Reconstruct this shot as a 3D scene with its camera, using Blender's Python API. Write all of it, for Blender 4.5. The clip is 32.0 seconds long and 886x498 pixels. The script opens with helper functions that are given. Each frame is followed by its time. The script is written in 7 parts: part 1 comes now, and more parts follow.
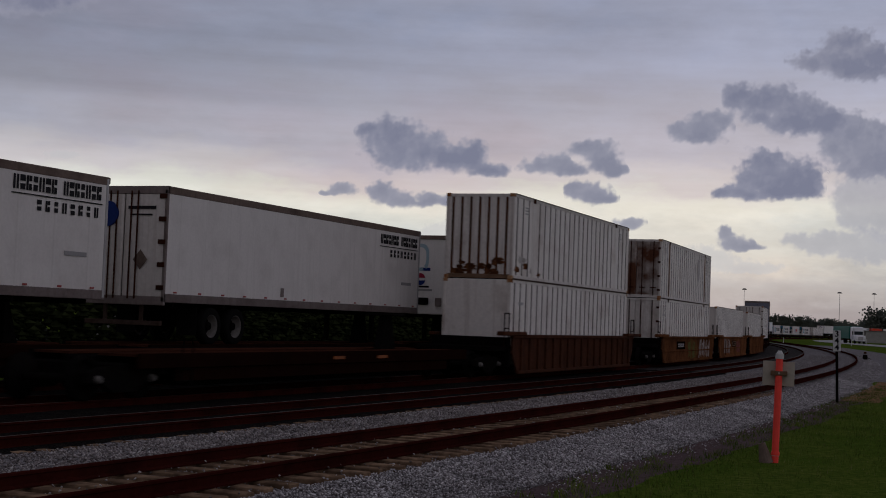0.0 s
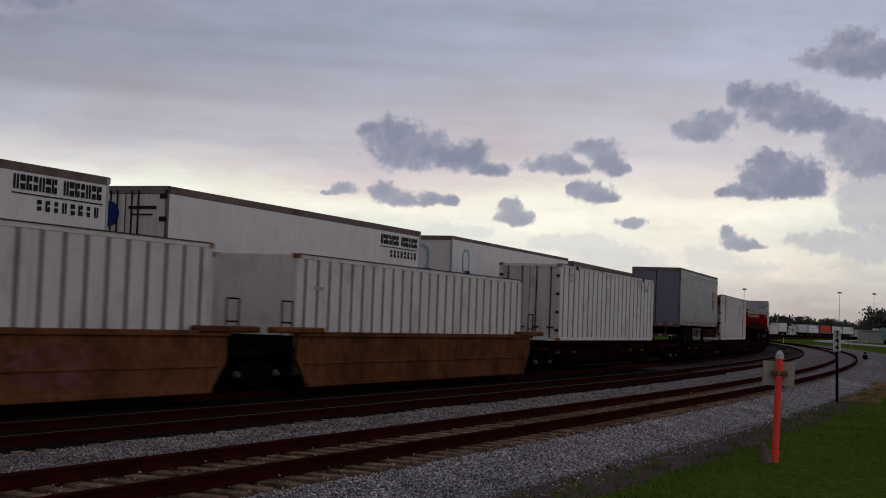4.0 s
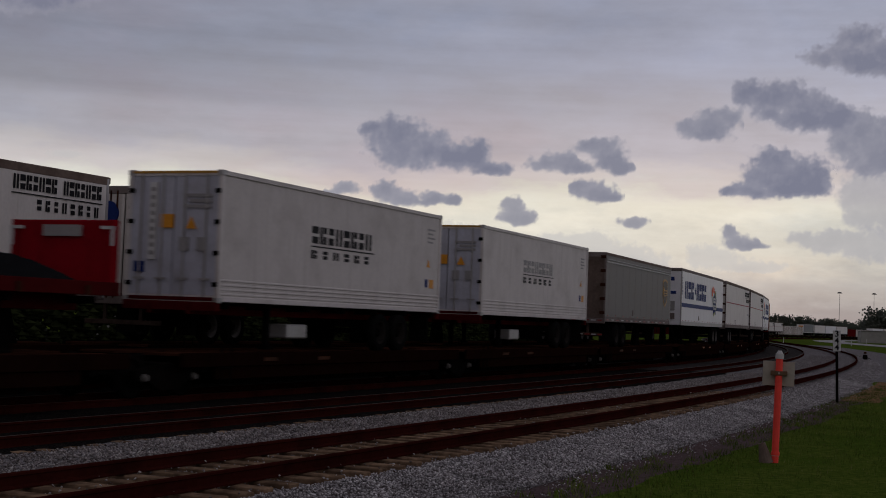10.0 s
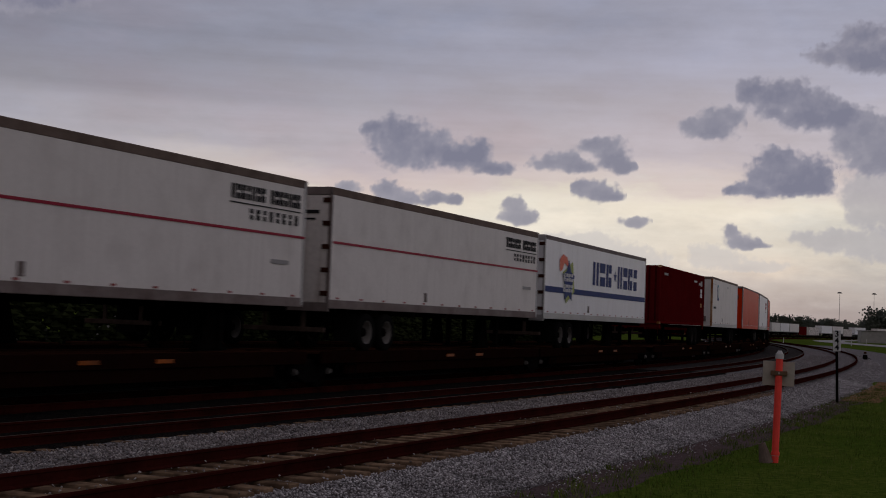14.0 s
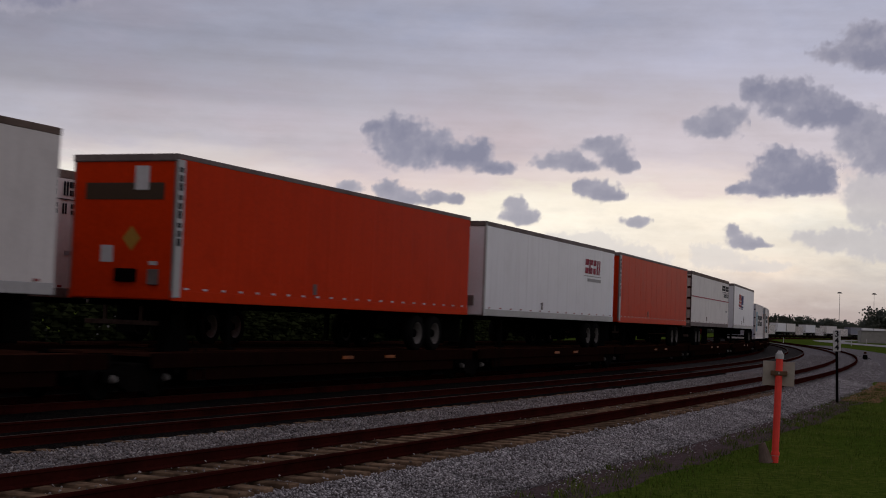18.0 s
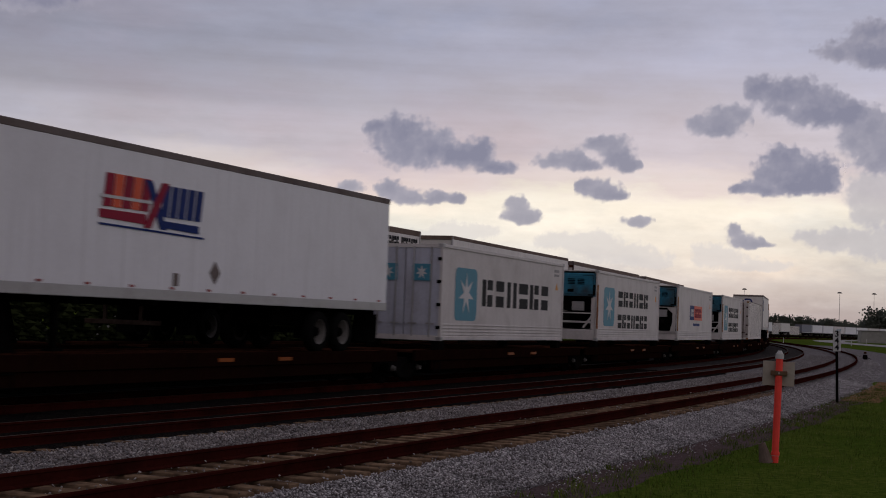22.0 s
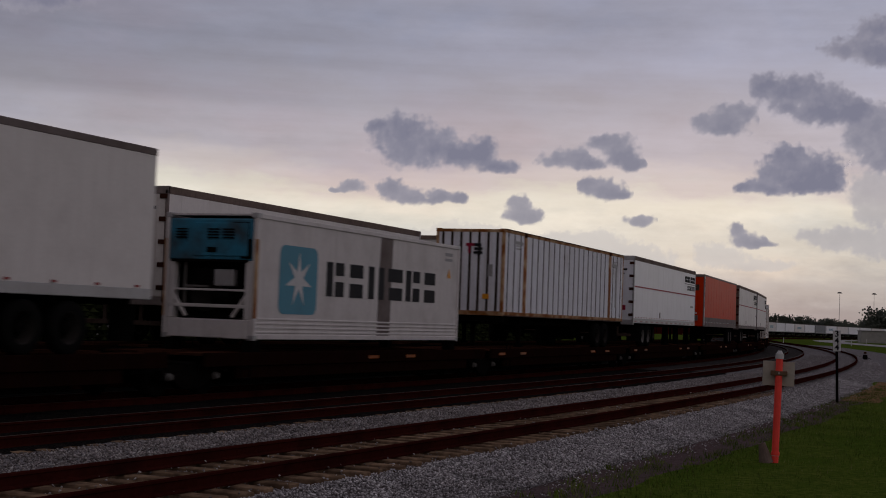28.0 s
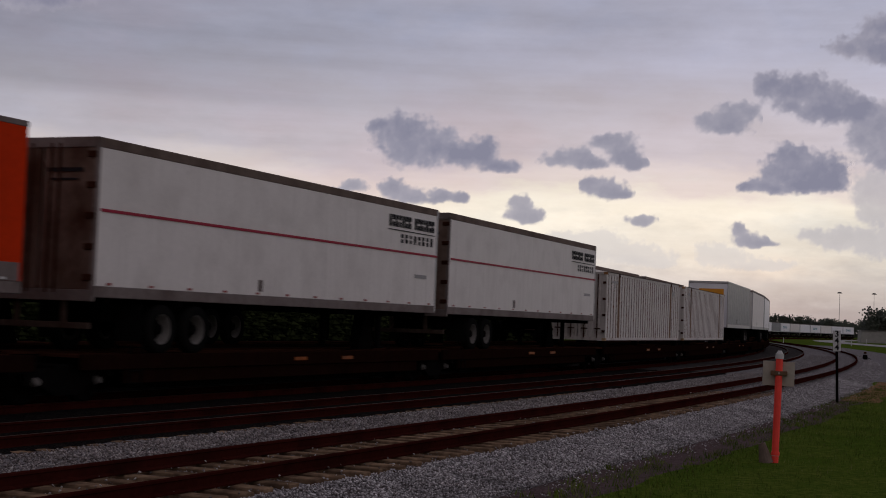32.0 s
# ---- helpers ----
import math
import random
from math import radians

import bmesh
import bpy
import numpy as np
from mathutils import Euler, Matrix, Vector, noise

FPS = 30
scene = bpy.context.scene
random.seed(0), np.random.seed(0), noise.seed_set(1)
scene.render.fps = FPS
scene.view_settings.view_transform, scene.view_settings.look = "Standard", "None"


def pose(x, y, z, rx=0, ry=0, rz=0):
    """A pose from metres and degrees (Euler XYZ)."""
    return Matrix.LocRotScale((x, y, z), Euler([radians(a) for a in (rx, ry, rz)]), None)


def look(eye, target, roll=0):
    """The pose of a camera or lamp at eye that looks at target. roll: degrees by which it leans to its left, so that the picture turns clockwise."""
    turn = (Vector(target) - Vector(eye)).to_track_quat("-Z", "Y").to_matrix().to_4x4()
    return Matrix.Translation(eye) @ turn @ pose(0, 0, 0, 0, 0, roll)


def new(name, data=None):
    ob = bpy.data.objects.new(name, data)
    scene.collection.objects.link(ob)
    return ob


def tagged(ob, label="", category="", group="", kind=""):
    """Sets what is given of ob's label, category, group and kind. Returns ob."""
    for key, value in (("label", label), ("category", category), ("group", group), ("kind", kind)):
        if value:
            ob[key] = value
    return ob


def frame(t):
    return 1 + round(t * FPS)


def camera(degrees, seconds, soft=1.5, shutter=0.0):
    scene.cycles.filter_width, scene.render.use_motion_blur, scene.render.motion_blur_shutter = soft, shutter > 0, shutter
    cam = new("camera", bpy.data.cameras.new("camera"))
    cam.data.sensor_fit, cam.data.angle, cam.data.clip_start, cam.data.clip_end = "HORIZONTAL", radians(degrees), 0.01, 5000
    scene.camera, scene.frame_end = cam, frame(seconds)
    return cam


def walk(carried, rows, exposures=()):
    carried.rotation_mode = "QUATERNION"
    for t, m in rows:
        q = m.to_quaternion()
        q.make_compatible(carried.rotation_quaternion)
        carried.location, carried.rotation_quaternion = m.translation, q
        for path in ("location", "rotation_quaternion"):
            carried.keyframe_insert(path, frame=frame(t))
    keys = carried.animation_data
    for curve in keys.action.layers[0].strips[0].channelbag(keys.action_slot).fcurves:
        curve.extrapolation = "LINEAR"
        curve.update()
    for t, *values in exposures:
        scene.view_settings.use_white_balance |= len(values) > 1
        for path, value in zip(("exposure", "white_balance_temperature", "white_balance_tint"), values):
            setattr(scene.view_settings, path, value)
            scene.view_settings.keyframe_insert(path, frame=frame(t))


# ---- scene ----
cam = camera(34.73, 32.0, soft=1.0, shutter=0.25)
EYE = (0.0, 0.0, 1.806)
VIEW = look(EYE, (0.0, 10.0, 1.806 + 10.0 * math.tan(0.04985)), 2.142)
walk(cam, [(0.0, VIEW), (32.0, VIEW)], [(0.0, -0.08, 6050, 8), (1.0, 0.02, 6030, 7), (2.0, 0.24, 6030, 2), (3.0, 0.30, 6070, 3), (4.5, 0.12, 6150, 5), (6.0, -0.12, 6150, 6), (8.0, -0.09, 6190, 7), (12.0, -0.08, 6370, 9),
      (13.0, -0.06, 6400, 10), (14.0, -0.07, 6400, 10), (16.0, -0.04, 6410, 10), (17.0, 0.14, 6380, 10), (18.0, 0.20, 6390, 10), (23.0, 0.18, 6410, 11), (24.0, -0.08, 6430, 11), (25.0, -0.14, 6430, 11),
      (28.0, -0.09, 6440, 11), (30.0, -0.15, 6440, 11), (31.0, 0.0, 6450, 11), (32.0, 0.15, 6450, 11)])

# ---- the line of the track: curvature against distance, turned into places ----
BEND = ((-140, 0.000453), (-60, 0.000453), (-20, 0.001008), (20, 0.001562), (60, 0.001353), (100, 0.001423),
        (140, 0.001117), (200, 0.000199), (260, -0.000672), (320, -0.001211), (380, -0.001388), (440, -0.001314),
        (520, -0.001128), (640, -0.000756), (800, -0.000317), (1150, 0.000084), (1500, 0.0))
STEP = 0.5
LINE_S = np.arange(-140.0, 1500.0, STEP)
_k = np.interp(LINE_S, [b[0] for b in BEND], [b[1] for b in BEND])
_zero = int(np.argmin(np.abs(LINE_S)))
_turn = np.concatenate([[0.0], np.cumsum((_k[1:] + _k[:-1]) / 2 * STEP)])
LINE_A = 0.39963 - (_turn - _turn[_zero])
_dx, _dy = np.sin(LINE_A), np.cos(LINE_A)
LINE_X = np.concatenate([[0.0], np.cumsum((_dx[1:] + _dx[:-1]) / 2 * STEP)])
LINE_Y = np.concatenate([[0.0], np.cumsum((_dy[1:] + _dy[:-1]) / 2 * STEP)])
LINE_X, LINE_Y = LINE_X - LINE_X[_zero] - 2.0256, LINE_Y - LINE_Y[_zero] + 37.0532
SPEED = 19.411
TRACK_A, TRACK_B, TRACK_C, TRACK_D = -7.19, -2.76, 1.22, 5.37


def on_line(s, off=0.0):
    """Place and heading at distance s, off metres to the left of the line."""
    x, y, a = np.interp(s, LINE_S, LINE_X), np.interp(s, LINE_S, LINE_Y), np.interp(s, LINE_S, LINE_A)
    return x - np.cos(a) * off, y + np.sin(a) * off, a


def ride(s0, s1, off, z=0.0):
    """The pose of a rigid thing that spans s0 to s1 on the track off metres from the line."""
    x0, y0, _ = on_line(s0 + 1.5, off)
    x1, y1, _ = on_line(s1 - 1.5, off)
    return pose((x0 + x1) / 2, (y0 + y1) / 2, z, 0, 0, math.degrees(math.atan2(y1 - y0, x1 - x0)))

# ---- world: a dusk sky under a high grey deck, brighter near the horizon ahead ----
world = bpy.data.worlds.new("world")
scene.world = world
world.use_nodes = True
wn, wl = world.node_tree.nodes, world.node_tree.links
wn.clear()


def wnode(kind, **sets):
    n = wn.new(kind)
    for key, value in sets.items():
        if key == "op":
            n.operation = value
        elif key == "blend":
            n.data_type, n.blend_type = "RGBA", value
        else:
            n.inputs[key].default_value = value
    return n


def wramp(stops):
    n = wn.new("ShaderNodeValToRGB")
    n.color_ramp.interpolation = "EASE"
    while len(n.color_ramp.elements) < len(stops):
        n.color_ramp.elements.new(0.5)
    for e, (at, c) in zip(n.color_ramp.elements, stops):
        e.position, e.color = at, (*c, 1)
    return n


coord = wnode("ShaderNodeTexCoord")
split = wnode("ShaderNodeSeparateXYZ")
wl.new(coord.outputs["Generated"], split.inputs[0])
stretch = wnode("ShaderNodeVectorMath", op="MULTIPLY")
stretch.inputs[1].default_value = (2.8, 2.8, 8.0)
wl.new(coord.outputs["Generated"], stretch.inputs[0])
wide = wnode("ShaderNodeTexNoise", Scale=1.3, Detail=6.0, Roughness=0.58)
wl.new(stretch.outputs[0], wide.inputs["Vector"])
fine = wnode("ShaderNodeTexNoise", Scale=4.5, Detail=7.0, Roughness=0.62)
wl.new(stretch.outputs[0], fine.inputs["Vector"])
lift = wnode("ShaderNodeMath", op="MULTIPLY_ADD")
lift.inputs[1].default_value, lift.inputs[2].default_value = 0.075, -0.0375
wl.new(wide.outputs["Fac"], lift.inputs[0])
lift2 = wnode("ShaderNodeMath", op="MULTIPLY_ADD")
lift2.inputs[1].default_value = 0.045
wl.new(fine.outputs["Fac"], lift2.inputs[0])
wl.new(lift.outputs[0], lift2.inputs[2])
height = wnode("ShaderNodeMath", op="ADD")
wl.new(split.outputs["Z"], height.inputs[0])
wl.new(lift2.outputs[0], height.inputs[1])
# colour by height (sine of the elevation) ahead and behind
ahead = wramp([(0.0, (0.33, 0.37, 0.395)), (0.030, (0.375, 0.41, 0.44)), (0.056, (0.51, 0.535, 0.54)), (0.082, (0.71, 0.70, 0.635)), (0.108, (0.81, 0.77, 0.67)),
               (0.124, (0.62, 0.56, 0.555)), (0.147, (0.435, 0.41, 0.457)), (0.22, (0.304, 0.313, 0.394)), (0.33, (0.25, 0.256, 0.334)), (1.0, (0.19, 0.19, 0.235))])
behind = wramp([(0.0, (0.245, 0.22, 0.223)), (0.2, (0.275, 0.246, 0.262)), (1.0, (0.235, 0.215, 0.243))])
wl.new(height.outputs[0], ahead.inputs[0])
wl.new(height.outputs[0], behind.inputs[0])
facing = wnode("ShaderNodeMapRange")
facing.interpolation_type = "SMOOTHSTEP"
facing.inputs["From Min"].default_value, facing.inputs["From Max"].default_value = -0.1, 0.85
wl.new(split.outputs["Y"], facing.inputs["Value"])
both = wnode("ShaderNodeMix", blend="MIX")
wl.new(facing.outputs[0], both.inputs[0])
wl.new(behind.outputs[0], both.inputs[6])
wl.new(ahead.outputs[0], both.inputs[7])
grain = wnode("ShaderNodeMapRange")
grain.inputs["From Min"].default_value, grain.inputs["From Max"].default_value = 0.3, 0.7
grain.inputs["To Min"].default_value, grain.inputs["To Max"].default_value = 0.89, 1.11
wl.new(fine.outputs["Fac"], grain.inputs["Value"])
across = wnode("ShaderNodeMapRange")
across.inputs["From Min"].default_value, across.inputs["From Max"].default_value = -0.35, 0.35
across.inputs["To Min"].default_value, across.inputs["To Max"].default_value = -1.0, 1.0
wl.new(split.outputs["X"], across.inputs["Value"])
gain = wnode("ShaderNodeMapRange")
gain.inputs["From Min"].default_value, gain.inputs["From Max"].default_value = 0.03, 0.15
gain.inputs["To Min"].default_value, gain.inputs["To Max"].default_value = -0.30, 0.25
wl.new(split.outputs["Z"], gain.inputs["Value"])
side = wnode("ShaderNodeMath", op="MULTIPLY_ADD")
side.inputs[2].default_value = 1.0
wl.new(across.outputs[0], side.inputs[0])
wl.new(gain.outputs[0], side.inputs[1])
drawn = wnode("ShaderNodeVectorMath", op="MULTIPLY")
drawn.inputs[1].default_value = (1.6, 1.6, 34.0)
wl.new(coord.outputs["Generated"], drawn.inputs[0])
streaks = wnode("ShaderNodeTexNoise", Scale=1.5, Detail=4.0, Roughness=0.55)
wl.new(drawn.outputs[0], streaks.inputs["Vector"])
bands = wnode("ShaderNodeMapRange")
bands.inputs["From Min"].default_value, bands.inputs["From Max"].default_value = 0.3, 0.7
bands.inputs["To Min"].default_value, bands.inputs["To Max"].default_value = 0.92, 1.08
wl.new(streaks.outputs["Fac"], bands.inputs["Value"])
banded = wnode("ShaderNodeMath", op="MULTIPLY")
wl.new(grain.outputs[0], banded.inputs[0])
wl.new(bands.outputs[0], banded.inputs[1])
tilted = wnode("ShaderNodeMath", op="MULTIPLY")
wl.new(banded.outputs[0], tilted.inputs[0])
wl.new(side.outputs[0], tilted.inputs[1])
veil = wnode("ShaderNodeVectorMath", op="SCALE")
wl.new(both.outputs[2], veil.inputs[0])
wl.new(tilted.outputs[0], veil.inputs["Scale"])
hue = wramp([(0.34, (0.94, 0.985, 1.04)), (0.50, (1.0, 1.0, 1.0)), (0.66, (1.055, 0.995, 0.98))])
wl.new(wide.outputs["Fac"], hue.inputs[0])
tint = wnode("ShaderNodeVectorMath", op="MULTIPLY")
wl.new(veil.outputs[0], tint.inputs[0])
wl.new(hue.outputs[0], tint.inputs[1])
deck_light = wnode("ShaderNodeBackground", Strength=1.0)
wl.new(tint.outputs[0], deck_light.inputs["Color"])
clear = wnode("ShaderNodeTexSky")
clear.sky_type, clear.sun_disc = "NISHITA", False
clear.sun_elevation, clear.sun_rotation = radians(2.0), radians(10.0)
clear_light = wnode("ShaderNodeBackground", Strength=0.004)
wl.new(clear.outputs[0], clear_light.inputs["Color"])
sum_light = wnode("ShaderNodeAddShader")
wl.new(deck_light.outputs[0], sum_light.inputs[0])
wl.new(clear_light.outputs[0], sum_light.inputs[1])
world_out = wnode("ShaderNodeOutputWorld")
wl.new(sum_light.outputs[0], world_out.inputs["Surface"])

# the sun has gone down behind the cloud ahead: a weak, wide glow
sun = new("sun", bpy.data.lights.new("sun", "SUN"))
sun.data.energy, sun.data.angle, sun.data.color = 0.12, radians(30), (1.0, 0.90, 0.82)
sun.matrix_world = look((0, 0, 50), (-9, -52, 38))

# ---- materials ----
def material(name, base, rough=0.6, metal=0.0, stain=None, amount=0.35, grain=8.0, streak=0.0, bump=0.1, spread=0.08, coat=0.0, blotch=1.2, spec=0.28, lo=0.46, hi=0.78):
    """A painted, rusted or mineral surface: grain and stains at two scales, run-down streaks, fine relief."""
    m = bpy.data.materials.new(name)
    m.use_nodes = True
    n, l = m.node_tree.nodes, m.node_tree.links
    b = n["Principled BSDF"]
    b.inputs["Roughness"].default_value, b.inputs["Metallic"].default_value = rough, metal
    b.inputs["Coat Weight"].default_value = coat
    b.inputs["Specular IOR Level"].default_value = spec
    stain = stain or tuple(c * 0.45 for c in base)
    tc, info = n.new("ShaderNodeTexCoord"), n.new("ShaderNodeObjectInfo")
    shift = n.new("ShaderNodeVectorMath")
    shift.operation = "MULTIPLY_ADD"
    shift.inputs[1].default_value = (1, 1, 1)
    far = n.new("ShaderNodeMath")
    far.operation, far.inputs[1].default_value = "MULTIPLY", 37.0
    l.new(info.outputs["Random"], far.inputs[0])
    l.new(tc.outputs["Object"], shift.inputs[0])
    l.new(far.outputs[0], shift.inputs[2])
    big = n.new("ShaderNodeTexNoise")
    big.inputs["Scale"].default_value, big.inputs["Detail"].default_value = blotch, 5.0
    l.new(shift.outputs[0], big.inputs["Vector"])
    small = n.new("ShaderNodeTexNoise")
    small.inputs["Scale"].default_value, small.inputs["Detail"].default_value = grain, 6.0
    l.new(shift.outputs[0], small.inputs["Vector"])
    mask = n.new("ShaderNodeMapRange")
    mask.inputs["From Min"].default_value, mask.inputs["From Max"].default_value = lo, hi
    mask.inputs["To Max"].default_value = amount
    l.new(big.outputs["Fac"], mask.inputs["Value"])
    fac = mask.outputs[0]
    if streak:
        st = n.new("ShaderNodeVectorMath")
        st.operation, st.inputs[1].default_value = "MULTIPLY", (4.2, 4.2, 0.22)
        l.new(shift.outputs[0], st.inputs[0])
        sn = n.new("ShaderNodeTexNoise")
        sn.inputs["Scale"].default_value, sn.inputs["Detail"].default_value = 1.4, 5.0
        l.new(st.outputs[0], sn.inputs["Vector"])
        sm = n.new("ShaderNodeMapRange")
        sm.inputs["From Min"].default_value, sm.inputs["From Max"].default_value, sm.inputs["To Max"].default_value = 0.5, 0.8, streak
        l.new(sn.outputs["Fac"], sm.inputs["Value"])
        top = n.new("ShaderNodeMath")
        top.operation = "MAXIMUM"
        l.new(fac, top.inputs[0])
        l.new(sm.outputs[0], top.inputs[1])
        fac = top.outputs[0]
    mix = n.new("ShaderNodeMix")
    mix.data_type = "RGBA"
    mix.inputs[6].default_value, mix.inputs[7].default_value = (*base, 1), (*stain, 1)
    l.new(fac, mix.inputs[0])
    val = n.new("ShaderNodeMapRange")
    val.inputs["From Min"].default_value, val.inputs["From Max"].default_value = 0.25, 0.75
    val.inputs["To Min"].default_value, val.inputs["To Max"].default_value = 1 - spread * 2, 1 + spread
    l.new(small.outputs["Fac"], val.inputs["Value"])
    each = n.new("ShaderNodeMapRange")
    each.inputs["To Min"].default_value, each.inputs["To Max"].default_value = 1 - spread, 1 + spread
    l.new(info.outputs["Random"], each.inputs["Value"])
    prod = n.new("ShaderNodeMath")
    prod.operation = "MULTIPLY"
    l.new(val.outputs[0], prod.inputs[0])
    l.new(each.outputs[0], prod.inputs[1])
    out = n.new("ShaderNodeVectorMath")
    out.operation = "SCALE"
    l.new(mix.outputs[2], out.inputs[0])
    l.new(prod.outputs[0], out.inputs["Scale"])
    l.new(out.outputs[0], b.inputs["Base Color"])
    rr = n.new("ShaderNodeMapRange")
    rr.inputs["To Min"].default_value, rr.inputs["To Max"].default_value = max(rough - 0.12, 0.05), min(rough + 0.15, 1.0)
    l.new(small.outputs["Fac"], rr.inputs["Value"])
    l.new(rr.outputs[0], b.inputs["Roughness"])
    if bump:
        bp = n.new("ShaderNodeBump")
        bp.inputs["Strength"].default_value, bp.inputs["Distance"].default_value = bump, 0.02
        l.new(small.outputs["Fac"], bp.inputs["Height"])
        l.new(bp.outputs[0], b.inputs["Normal"])
    return m


